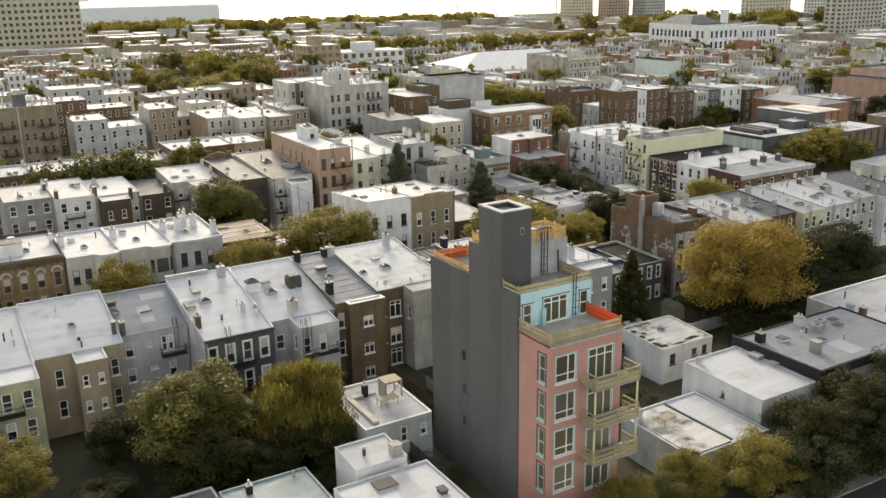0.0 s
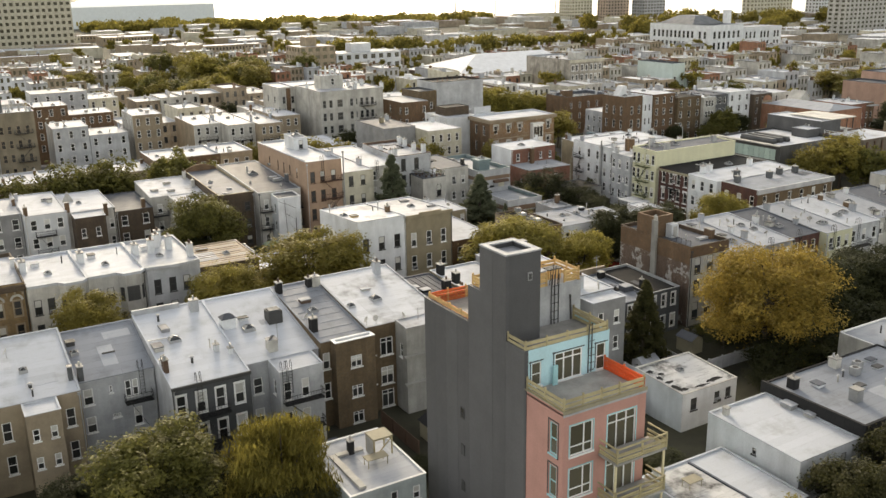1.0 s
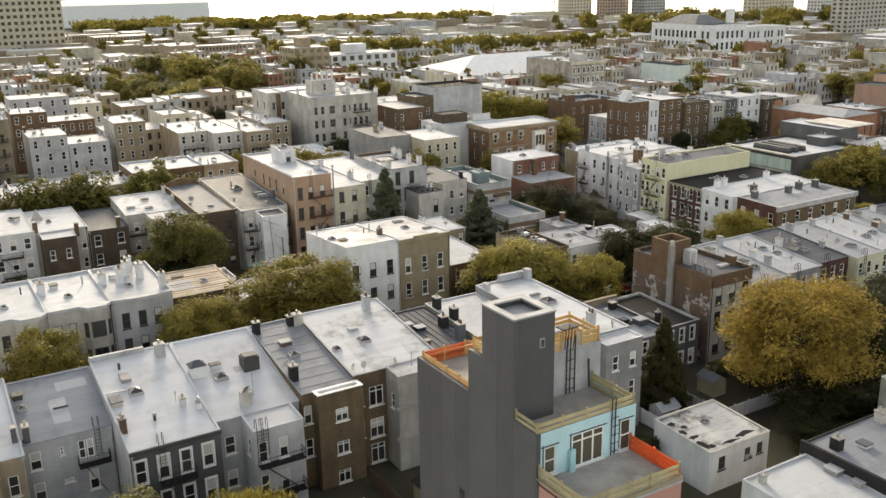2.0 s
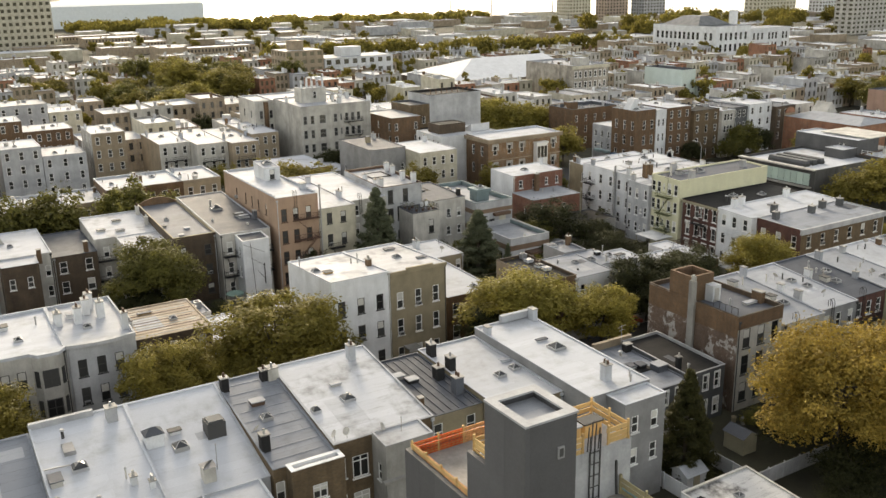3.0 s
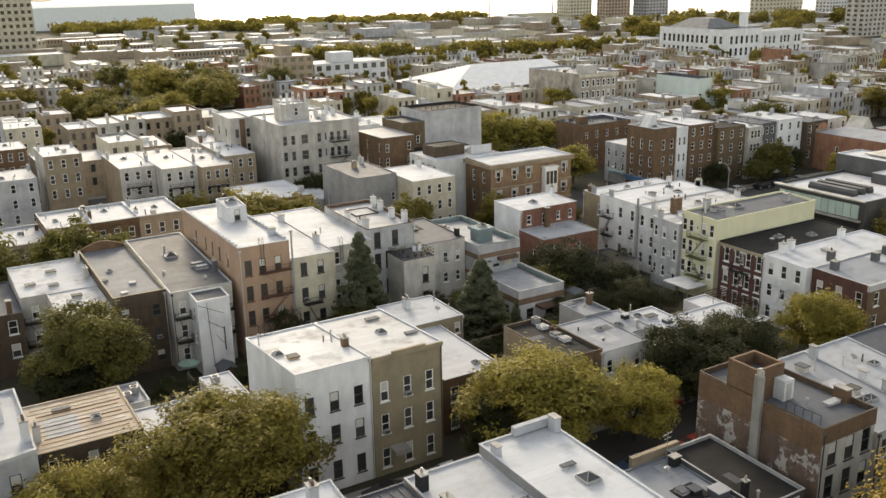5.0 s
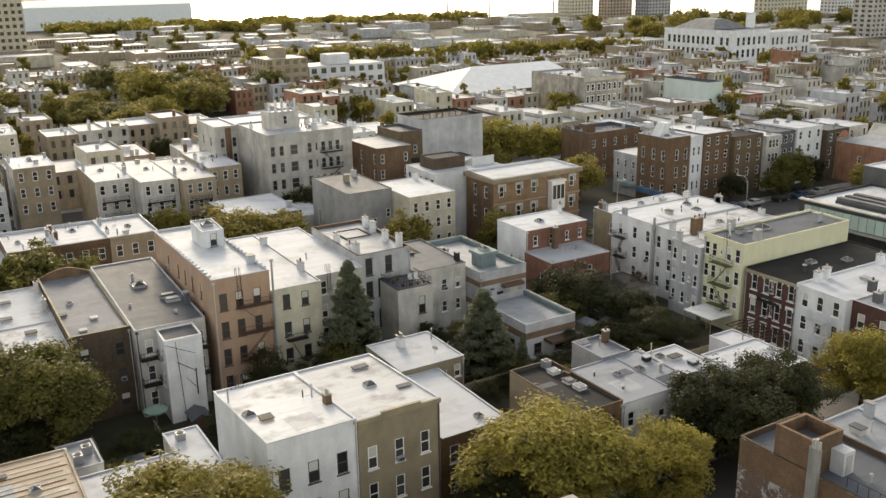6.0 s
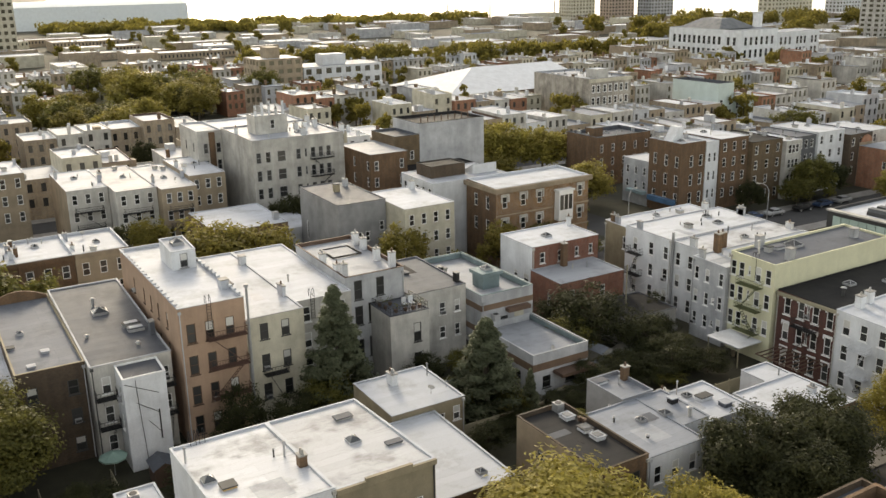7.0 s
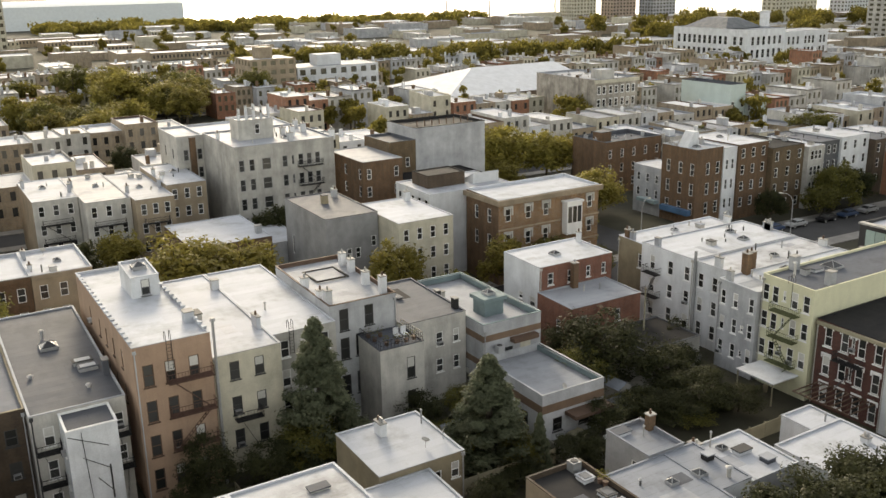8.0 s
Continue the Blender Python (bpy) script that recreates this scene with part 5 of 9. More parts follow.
# ---- the row across the first street, fronts towards the camera ----
def row_b():
    g = "houses across the first street"
    # white and olive pair
    r, w, d, zz = house("white rendered three-storey house with sunlit white roof", 61.0, 68.9, 126.0, 139.6, 13.2, 12.3, g, wall=WHITE, west=WHITE, roof=R_STAIN, coping=R_WHITE, par=0.12, S=wins((1.25, 3.83, 6.42), (9.65, 6.1, 2.25), 0.98, 2.0), trim=DTRIM)
    hatch(r, 1.8, 4.9, zz(5), 1.0, 0.9, 0.2, PALEWOOD)
    dark_skylight(r, 0.9, 6.6, zz(6.6), 0.5)
    vent(r, 6.9, 7.0, zz(7.0), 1.2, 0.09)
    vent(r, 6.2, 7.4, zz(7.4), 0.7, 0.07)
    vent(r, 0.4, 10.6, zz(10.6), 1.2, 0.09)
    chimney(r, 7.4, 4.8, zz(4.8), 0.6, 0.7, 0.9, BROWNB, 2)
    roof_ladder(r, 1.8, 13.4, 12.5)
    roof_ladder(r, 2.5, 13.4, 12.5)
    r, w, d, zz = house("olive rendered three-storey house with stepped cornice", 68.95, 77.0, 126.0, 139.6, 13.0, 12.3, g, wall=OLIVE, roof=R_STAIN, coping=R_WHITE, par=0.12, S=wins((1.32, 3.93, 6.5), (9.25, 5.7, 1.9), 0.92, 2.15), style="sash")
    part("cornice", Shape().box(-0.05, -0.25, 12.75, 8.05, -0.003, 13.15).box(2.2, -0.27, 13.15, 6.0, -0.004, 13.4), OLIVE, r)
    part("door_canopy", Shape().box(1.6, -1.5, 2.9, 3.4, -0.003, 3.1).box(1.6, -1.5, 2.6, 3.4, -1.4, 2.9), CONC, r)
    dark_skylight(r, 4.4, 6.4, zz(6.4), 0.5)
    hatch(r, 5.6, 10.8, zz(10.8), 1.4, 0.7, 0.15, OFFW)
    hatch(r, 6.8, 4.2, zz(4.2), 1.2, 0.5, 0.12, OFFW)
    # low annexes either side
    r, w, d, zz = house("low brown house with pale roof", 79.4, 87.0, 129.6, 143.0, 6.6, 7.0, g, wall=BROWNB, roof=R_WHITE, S=grid_windows(7.6, 6.4, 2, 2))
    skylight(r, 5.4, 2.0, zz(2), 0.4)
    r, w, d, zz = house("small olive house with white roof in the yard", 82.4, 90.5, 143.1, 151.3, 7.6, 7.8, g, wall=OLIVE, roof=R_WHITE, S=[(1.2, 5.0, 0.7, 1.4), (3.2, 5.0, 0.9, 1.4), (5.4, 5.0, 0.9, 1.5), (7.2, 5.4, 0.8, 1.5), (1.2, 1.9, 0.7, 1.4), (5.4, 1.9, 0.9, 1.5), (7.2, 2.0, 0.8, 1.5)], trim=TRIM)
    chimney(r, 3.4, 6.2, zz(6.2), 0.6, 1.2, 1.2, WHITE, 3)
    dish(r, 5.6, 2.2, zz(2.2))
    dish(r, 7.6, 2.6, zz(2.6))
    vent(r, 7.4, 6.0, zz(6.0), 1.3, 0.07)
    # black and grey houses to the east
    r, w, d, zz = house("two-storey brown house with black tar roof", 91.7, 97.1, 124.3, 136.0, 7.7, 7.8, g, wall=BROWNB, west=TAN, roof=R_DARK, coping=DBROWN, par=0.4, S=grid_windows(5.3, 7.6, 2, 2), W=[(7.8, 5.6, 1.3, 0.6)], trim=DTRIM)
    for x, y in ((4.0, 6.7), (4.0, 5.0), (4.1, 9.4)):
        hatch(r, x, y, zz(y), 1.0, 1.1, 0.3, WHITE)
        part("skylight_pane", Shape().box(x - 0.36, y - 0.42, zz(y) + 0.403, x + 0.36, y + 0.42, zz(y) + 0.43), SKYGLASS, r)
    condenser(r, 4.3, 11.0, zz(11.0))
    for x, y in ((4.8, 8.4), (4.9, 7.9)):
        sh = Shape().cyl(x, y, zz(y), zz(y) + 0.4, 0.2, 0.25, 8)
        for k in range(40):
            c = Vector((x + rng.gauss(0, 0.2), y + rng.gauss(0, 0.2), zz(y) + rng.uniform(0.45, 1.2)))
            o = Vector((rng.uniform(-0.15, 0.15), rng.uniform(-0.15, 0.15), 0.1))
            sh.poly([c, c + o, c + o.yzx], 1)
        part("potted_plant", sh, [BTRIM, L_GREEN], r)
    r, w, d, zz = house("white fronted two-storey house with grey roof", 97.15, 103.9, 124.4, 133.3, 7.5, 7.8, g, wall=WHITE, roof=R_MID, par=0.05, S=grid_windows(6.7, 7.2, 3, 2, w=0.8, h=1.6))
    volume(r, 6.74, 2.6, 3.4, 6.3, 7.6, 7.8, wall=WHITE, roof=R_MID, par=0.05)
    volume(r, 5.05, 8.9, 4.0, 5.2, 7.8, 7.9, wall=GREY, roof=R_MID, W=[(1.6, 5.9, 0.8, 1.0)], par=0.3)
    skylight(r, 6.9, 5.1, zz(5.1), 0.5)
    skylight(r, 4.1, 5.3, zz(5.3), 0.4)
    vent(r, 2.5, 2.7, zz(2.7), 0.25, 0.14)
    vent(r, 1.8, 6.4, zz(6.4), 0.5)
    vent(r, 8.6, 3.6, zz(3.6), 0.9, 0.18)
    hatch(r, 9.2, 6.4, zz(6.4), 0.8, 0.7, 0.5, R_DARK)
    hatch(r, 6.0, 13.3, 7.9, 1.5, 0.9, 0.25, WHITE)
    chimney(r, 8.7, 12.6, 7.9, 0.7, 0.6, 1.4, BROWNB, 1)
    vent(r, 7.4, 12.0, 7.9, 0.9, 0.07)
    r, w, d, zz = house("grey low house with bright roof and white chimneys", 107.4, 114.4, 128.0, 134.5, 6.2, 6.4, g, wall=LGREY, roof=R_WHITE)
    chimney(r, 0.8, 5.9, zz(5.9), 0.9, 0.9, 0.8, WHITE, 2)
    skylight(r, 3.2, 5.0, zz(5.0), 0.4)
    hatch(r, 4.2, 3.7, zz(3.7), 1.5, 0.9, 0.35, WHITE)
    hatch(r, 5.0, 1.6, zz(1.6), 1.0, 0.9, 0.4, R_GREY)
    vent(r, 2.6, 5.8, zz(5.8), 1.4, 0.07)
    r, w, d, zz = house("brown walled low building with white roof", 115.5, 124.6, 123.7, 131.4, 5.8, 5.9, g, wall=BROWNB, west=WHITE, roof=R_WHITE)
    volume(r, 5.0, 7.7, 4.0, 3.3, 5.9, 6.0, wall=WHITE, roof=R_WHITE, par=0.1)
    chimney(r, 7.3, 3.8, zz(3.8), 0.6, 0.7, 0.5, WHITE, 2)
    vent(r, 7.6, 8.2, 5.9, 0.7)
    vent(r, 5.4, 1.5, zz(1.5), 1.2, 0.06)
    vent(r, 7.9, 1.2, zz(1.2), 1.2, 0.06)
    # bay-fronted row to the west
    x = 16.95
    for i, (ww, lab) in enumerate(((7.2, "white"), (7.2, "white"), (7.3, "pale grey"))):
        wl = LGREY if i == 2 else OFFW
        r, w, d, zz = house(lab + " rendered row house with bowed front and white roof", x, x + ww, 129.6, 143.0, 10.5, 10.8, g, wall=wl, roof=R_WHITE, par=0.3, S=wins((1.45, 3.45, 5.35), (7.9, 4.6, 1.5), 0.95, 2.0) if i == 2 else wins((1.0, 2.6), (7.9, 4.6, 1.5), 0.9, 2.0), trim=DTRIM)
        if i < 2:
            pts = [(3.7, 0), (4.4, -0.85), (6.3, -0.85), (7.0, 0)]
            bay = Shape()
            for p, q in zip(pts, pts[1:]):
                bay.poly([(*p, 0), (*q, 0), (*q, 10.7), (*p, 10.7)])
            bay.poly([(*p, 10.7) for p in pts])
            b = part("bay", bay, wl, r)
            for zb in (6.9, 3.5, 0.7):
                o = part("bay_window", Shape().lattice([4.55, 4.65, 5.3, 5.4, 6.05, 6.15], [zb, zb + 0.1, zb + 0.95, zb + 1.05, zb + 1.9, zb + 2.0], lambda a, c: a % 2 == 0 or c % 2 == 0, -0.93, -0.853, lambda u, v, q: (u, q, v)), DTRIM, b)
                part("pane", Shape().box(4.6, -0.9, zb + 0.05, 6.1, -0.87, zb + 1.95), GLASS, o)
                for (ax, ay), (bx, by) in ((pts[0], pts[1]), (pts[2], pts[3])):
                    m = Matrix.Translation(((ax + bx) / 2, (ay + by) / 2, zb)) @ pose(0, 0, 0, 0, 0, math.degrees(math.atan2(by - ay, bx - ax)))
                    part("pane", Shape().box(-0.3, -0.04, 0, 0.3, -0.004, 1.9, 0, m), GLASS, o)
            edge = [(0.0, 0.0), (3.5, 0.0), (4.25, -1.0), (6.45, -1.0), (7.18, 0.0)]
        else:
            edge = [(0.0, 0.0)] + [(0.2 + 6.8 * k / 10, -0.55 * math.sin(math.pi * k / 10)) for k in range(1, 10)] + [(7.28, 0.0)]
        cn = Shape()
        for p, q in zip(edge, edge[1:]):
            a, c = [(v[0], v[1] - 0.2) for v in (p, q)]
            e, f = (p[0], 0.15), (q[0], 0.15)
            cn.poly([(*a, 10.5), (*c, 10.5), (*c, 10.86), (*a, 10.86)]).poly([(*a, 10.86), (*c, 10.86), (*f, 10.86), (*e, 10.86)]).poly([(*a, 10.5), (*c, 10.5), (*f, 10.5), (*e, 10.5)])
        part("cornice", cn, R_WHITE if i < 2 else LGREY, r)
        skylight(r, 3.2, 5.0, zz(5), 0.45)
        chimney(r, 0.5, 7.5, zz(7.5), 0.8, 1.3, 1.5, WHITE, 2)
        vent(r, 5.6, 9.0, zz(9), 0.9)
        hatch(r, 2.2, 9.4, zz(9.4), 0.9, 1.1, 0.4, WHITE)
        x += ww + 0.05
    for x, y in ((2.6, 7.0), (3.9, 9.4), (5.2, 7.6), (4.6, 11.2)):
        chimney(r, x, y, zz(y), 0.8, 1.0, 1.9, WHITE, 2)
    chimney(r, 6.8, 2.6, zz(2.6), 0.7, 0.9, 1.9, WHITE, 2)
    r, w, d, zz = house("ochre brick house with arched windows and bracketed cornice", 6.0, 16.9, 131.0, 145.0, 10.6, 11.0, g, wall=OCHREB, roof=R_WHITE, coping=DBROWN, par=0.5, S=grid_windows(10.9, 9.6, 5, 3, w=0.85, h=1.9, margin=0.7), style="framed", trim=TAN)
    part("cornice", Shape().box(-0.1, -0.45, 10.2, 11.0, -0.003, 10.9), DBROWN, r)
    for i in range(12):
        part("bracket", Shape().box(0.3 + i * 0.92, -0.4, 9.75, 0.5 + i * 0.92, -0.004, 10.2), BUFFB, r)
    for i in range(5):
        u = 0.7 + 0.47 + i * (10.9 - 1.4 - 0.94) / 4
        arch = Shape()
        ring = [(u + rr * math.cos(math.pi * k / 10), rr * math.sin(math.pi * k / 10)) for rr in (0.52, 0.8) for k in range(11)]
        for k in range(10):
            q = [ring[k], ring[k + 1], ring[k + 12], ring[k + 11]]
            arch.poly([(p[0], -0.1, 8.95 + p[1]) for p in q])
            arch.poly([(ring[k + 11][0], -0.1, 8.95 + ring[k + 11][1]), (ring[k + 12][0], -0.1, 8.95 + ring[k + 12][1]), (ring[k + 12][0], 0, 8.95 + ring[k + 12][1]), (ring[k + 11][0], 0, 8.95 + ring[k + 11][1])])
        part("arch_moulding", arch, OFFW, r)
    hatch(r, 4.5, 5.0, zz(5), 3.4, 2.2, 1.8, WHITE)
    roof_stuff(r, w, d, zz, n=4, chim=3)
    r, w, d, zz = house("low dark-fronted house with plank-coloured roof", 39.0, 48.4, 133.2, 143.5, 8.3, 8.6, g, wall=DBROWN, roof=R_TAN, S=grid_windows(9.4, 8.2, 3, 2, w=0.8, h=1.7))
    for i in range(11):
        y = 0.9 + i * 0.82
        part("roof_batten", Shape().box(0.4 + 0.3 * (i % 3), y, zz(y) - 0.02, 9.0 - 0.5 * (i % 2), y + 0.13, zz(y) + 0.05), (OFFW, TAN, BTRIM)[i % 3], r)
    skylight(r, 6.0, 4.5, zz(4.5), 0.45)
    hatch(r, 3.4, 8.0, zz(8), 1.6, 0.5, 0.12, PALEWOOD)
    chimney(r, 0.5, 3.0, zz(3), 0.6, 0.8, 1.5, WHITE, 2)
    r, w, d, zz = house("low white roofed annex with two air conditioners", 48.5, 57.4, 133.0, 142.3, 5.9, 6.0, g, wall=OFFW, roof=R_WHITE)
    volume(r, 8.95, 0, 3.4, 13.0, 6.0, 6.2, wall=OFFW, roof=R_WHITE, W=[(11.0, 3.0, 0.9, 1.4)])
    volume(r, -0.4, 10.6, 3.3, 5.4, 6.0, 6.0, wall=WHITE, roof=R_SILVER, par=0.25)
    part("side_porch", Shape().box(-0.4, 9.3, 0, 3.0, 10.6, 3.0), OFFW, r)
    for x, y in ((2.0, 13.6), (10.2, 11.2), (1.0, 12.2)):
        condenser(r, x, y, 6.05)
    vent(r, 5.0, 5.0, zz(5), 1.3, 0.06)
    vent(r, 7.4, 8.0, zz(8), 1.3, 0.06)


row_b()


# ---- the row beyond the yards, backs towards the camera ----
def row_c():
    g = "row houses along the second street"
    N = 186.8
    r, w, d, zz = house("grey rendered house with silver roof", 14.0, 22.05, 176.0, 187.5, 9.7, 10.2, g, wall=GREY, roof=R_SILVER, S=grid_windows(8.3, 9.7, 3, 3))
    roof_stuff(r, w, d, zz, n=3, chim=2)
    r, w, d, zz = house("white house with fire escape at the back", 22.1, 28.85, 172.8, 188.0, 9.8, 10.4, g, wall=WHITE, roof=R_WHITE, S=grid_windows(6.8, 9.8, 3, 3, w=0.9, h=1.7))
    fire_escape(r, "S", 0, 0, 1.4, 4.6, (6.2, 3.1))
    chimney(r, 0.4, 1.2, zz(1.2), 0.6, 1.0, 1.4, BROWNB, 1)
    roof_stuff(r, w, d, zz, n=2, chim=1)
    r, w, d, zz = house("white house with a brown rear wing", 28.9, 36.85, 173.5, 187.5, 9.3, 9.8, g, wall=OFFW, roof=R_WHITE, S=[(7.2, 5.8, 0.8, 1.7), (7.2, 2.6, 0.8, 1.7)])
    volume(r, 0.6, -3.6, 5.0, 3.6, 9.0, 9.2, wall=DBROWN, roof=R_WHITE, S=[(1.2, 5.6, 0.8, 1.6), (3.6, 5.6, 0.8, 1.6)])
    chimney(r, 0.2, 0.4, zz(1), 0.7, 0.7, 1.8, BROWNB, 0)
    chimney(r, 5.9, -2.6, 9.0, 0.6, 0.6, 1.8, BROWNB, 0)
    gb = Shape()
    gb.poly([(0.5, 8, zz(8)), (2.5, 8, zz(8)), (1.5, 8, zz(8) + 2.0)]).poly([(0.5, 8, zz(8)), (1.5, 10, zz(8) + 0.2), (1.5, 8, zz(8) + 2.0)]).poly([(2.5, 8, zz(8)), (1.5, 10, zz(8) + 0.2), (1.5, 8, zz(8) + 2.0)])
    part("roof_gable", gb, OFFW, r)
    skylight(r, 3.0, 6.0, zz(6), 0.4)
    r, w, d, zz = house("dark brick house set back, grey roof", 36.9, 43.3, 173.4, N, 8.4, 8.8, g, wall=DBROWN, roof=R_GREY, S=grid_windows(6.4, 8.4, 2, 2))
    chimney(r, 5.0, 1.0, zz(1), 0.6, 0.8, 1.6, BROWNB, 0)
    r, w, d, zz = house("off-white house with blotched white roof", 43.4, 52.9, 175.2, N, 9.7, 10.7, g, wall=OFFW, roof=R_STAIN, S=wins((1.6,), (7.6, 4.4), 0.9, 1.7))
    volume(r, 3.2, -9.4, 6.25, 9.38, 9.3, 9.7, wall=OFFW, roof=R_STAIN, S=wins((1.4, 4.6), (7.2, 4.0), 0.9, 1.7), W=wins((3.0, 7.2), (7.4, 4.2), 0.8, 1.6))
    for x, y in ((1.8, 4.0), (4.5, 2.6), (6.4, -3.0), (5.0, 7.5)):
        hatch(r, x, y, zz(max(y, 0)), 1.2, 0.9, 0.2, OFFW)
    chimney(r, 9.0, 9.6, zz(9.6), 0.5, 0.8, 1.4, OFFW, 2)
    chimney(r, 9.0, 4.0, zz(4.0), 0.5, 0.8, 1.2, OFFW, 1)
    vent(r, 5.2, -6.0, 9.4, 0.6)
    fire_escape(r, "S", 0, 0, 0.1, 2.9, (6.3, 3.1))
    r, w, d, zz = house("dark brown brick house with grey roof and curved parapet", 52.95, 59.5, 165.5, N, 10.4, 11.4, g, wall=DBROWN, roof=R_SLATE, coping=OLIVE, par=0.35, S=grid_windows(6.5, 9.8, 2, 3, w=0.95, h=1.5), trim=DTRIM)
    cv = Shape()
    pts = [(i / 10 * 6.5, 20.9, 11.7 + 1.0 * math.sin(math.pi * i / 10)) for i in range(11)]
    for p, q in zip(pts, pts[1:]):
        cv.poly([(p[0], p[1], 11.4), (q[0], q[1], 11.4), q, p]).poly([p, q, (q[0], q[1] + 0.3, q[2]), (p[0], p[1] + 0.3, p[2])])
    part("curved_parapet", cv, BROWNB, r)
    for x, y in ((0.6, 7.6), (3.6, 5.0), (1.8, 1.9)):
        hatch(r, x, y, zz(y), 0.7, 0.7, 0.15, R_SILVER)
    skylight(r, 2.0, 11, zz(11), 0.35)
    # white rear house with its wing
    r, w, d, zz = house("white painted house, streaked rear wall, grey roof", 59.55, 67.6, 163.5, N, 10.6, 12.0, g, wall=OFFW, roof=R_GREY, coping=R_SILVER, S=[(1.4, 7.6, 0.9, 1.8), (1.4, 4.4, 0.9, 1.8), (1.4, 1.2, 0.9, 1.8), (7.3, 7.6, 0.8, 1.6), (7.3, 4.4, 0.8, 1.6)])
    volume(r, 2.3, -3.4, 4.2, 3.4, 10.0, 10.3, wall=WHITE, roof=R_GREY, coping=TRIM, W=[(1.6, 7.2, 0.8, 1.7), (1.6, 4.1, 0.8, 1.7)])
    fire_escape(r, "S", 0, 0, 0.2, 2.2, (7.2, 4.0))
    fire_escape(r, "S", 0, 0, 6.6, 8.0, (7.2, 4.0))
    cb = Shape()
    for k in range(3):
        z = 9.6 - 2.2 * k
        cb.bar((2.4 + k, -3.45, z), (5.6, -3.45, z - 1.6), 0.05)
    cb.bar((3.5, -3.45, 9.8), (3.9, -3.45, 1.0), 0.05).bar((5.5, -3.45, 3.0), (5.5, -3.45, 6.2), 0.12)
    part("cable", cb, DTRIM, r)
    skylight(r, 3.9, 13.7, zz(13.7), 0.85)
    for x, y in ((6.1, 8.5), (6.3, 7.0)):
        hatch(r, x, y, zz(y), 1.7, 0.9, 0.35, METAL)
        part("skylight_pane", Shape().box(x - 0.7, y - 0.36, zz(y) + 0.453, x + 0.7, y + 0.36, zz(y) + 0.48), R_WHITE, r)
    vent(r, 3.7, 16.0, zz(16), 0.9, 0.16)
    vent(r, 1.3, 7.6, zz(7.6), 0.25, 0.16)
    vent(r, 5.6, 3.3, zz(3.3), 0.25, 0.16)
    chimney(r, 7.6, 5.4, zz(5.4), 0.5, 0.9, 1.4, R_GREY, 0)
    # salmon tenement
    r, w, d, zz = house("four-storey salmon rendered tenement with white roof", 68.3, 75.3, 162.0, N, 15.2, 15.4, g, wall=SALMON, roof=R_WHITE, coping=R_WHITE, par=0.3, S=wins((1.2, 3.15, 5.3), (12.6, 9.1, 5.7, 2.3), 0.95, 2.1), W=[(u, z, 0.6, 1.8) for z in (12.0, 8.6) for u in (4.6, 8.0, 11.0, 14.0, 18.5)], style="sash", trim=BTRIM)
    fire_escape(r, "S", 0, 0, 2.7, 6.8, (11.7, 8.4, 5.1), surf("rusty_iron", (0.11, 0.06, 0.045), metal=0.2))
    for i in range(18):
        y = 1.0 + i * 1.32
        part("merlon", Shape().box(6.65, y, 15.58, 7.03, y + 0.5, 15.76), R_WHITE, r)
        part("merlon", Shape().box(-0.07, y, 15.58, 0.33, y + 0.5, 15.76), R_WHITE, r)
    volume(r, 3.4, 13.6, 2.8, 5.0, 17.4, 17.8, wall=WHITE, roof=R_WHITE, par=0.12, S=[(1.4, 15.5, 0.9, 1.7)], trim=GREY)
    skylight(r, 4.9, 16.4, 17.7, 0.7)
    chimney(r, 6.4, 4.6, zz(4.6), 0.9, 1.0, 1.0, R_WHITE, 0)
    roof_ladder(r, 3.2, 0, 15.4)
    dp = Shape().cyl(7.25, -0.25, 0, 16.6, 0.13, 0.13, 8).cyl(7.25, -0.25, 16.6, 16.9, 0.3, 0.2, 8)
    part("flue", dp, METAL, r)
    # cream house
    r, w, d, zz = house("cream rendered house with sunlit white roof", 75.6, 82.3, 163.0, N, 12.4, 12.8, g, wall=CREAM, roof=R_WHITE, coping=R_WHITE, S=wins((2.0, 4.45), (10.75, 7.15, 3.7), 0.95, 1.85), trim=DTRIM)
    fire_escape(r, "S", 0, 0, 1.6, 4.2, (5.8,))
    chimney(r, 6.3, 18.5, zz(18.5), 0.8, 0.8, 1.1, WHITE, 0)
    chimney(r, 6.3, 5.4, zz(5.4), 0.4, 1.6, 1.2, R_WHITE, 1)
    hatch(r, 1.8, 11.0, zz(11), 0.9, 1.6, 0.6, OFFW)
    r, w, d, zz = house("pale grey house with white roof behind the spruce", 82.4, 89.3, 165.5, N, 12.3, 12.8, g, wall=OFFW, roof=R_WHITE, S=grid_windows(6.9, 12.3, 3, 4, w=0.85))
    roof_ladder(r, 2.0, 0, 12.6)
    vent(r, 2.0, 7.0, zz(7), 0.8)
    # grey-white house with roof terrace wing
    r, w, d, zz = house("pale grey house with tall dark windows and silver roof", 89.4, 97.3, 167.2, 182.0, 13.0, 13.5, g, wall=LGREY, roof=R_SILVER, coping=BTRIM, par=0.45, S=wins((1.65,), (11.6, 8.35, 4.1), 1.05, 2.4) + wins((3.45,), (8.5, 4.2), 1.05, 2.5) + wins((4.6,), (11.6,), 1.05, 2.3), trim=DTRIM)
    volume(r, 3.2, -5.0, 5.2, 5.0, 9.3, 9.4, wall=OFFW, roof=R_GREY, par=0.12, S=[(3.6, 5.6, 1.0, 2.4), (3.6, 2.0, 1.0, 2.2)], trim=DTRIM)
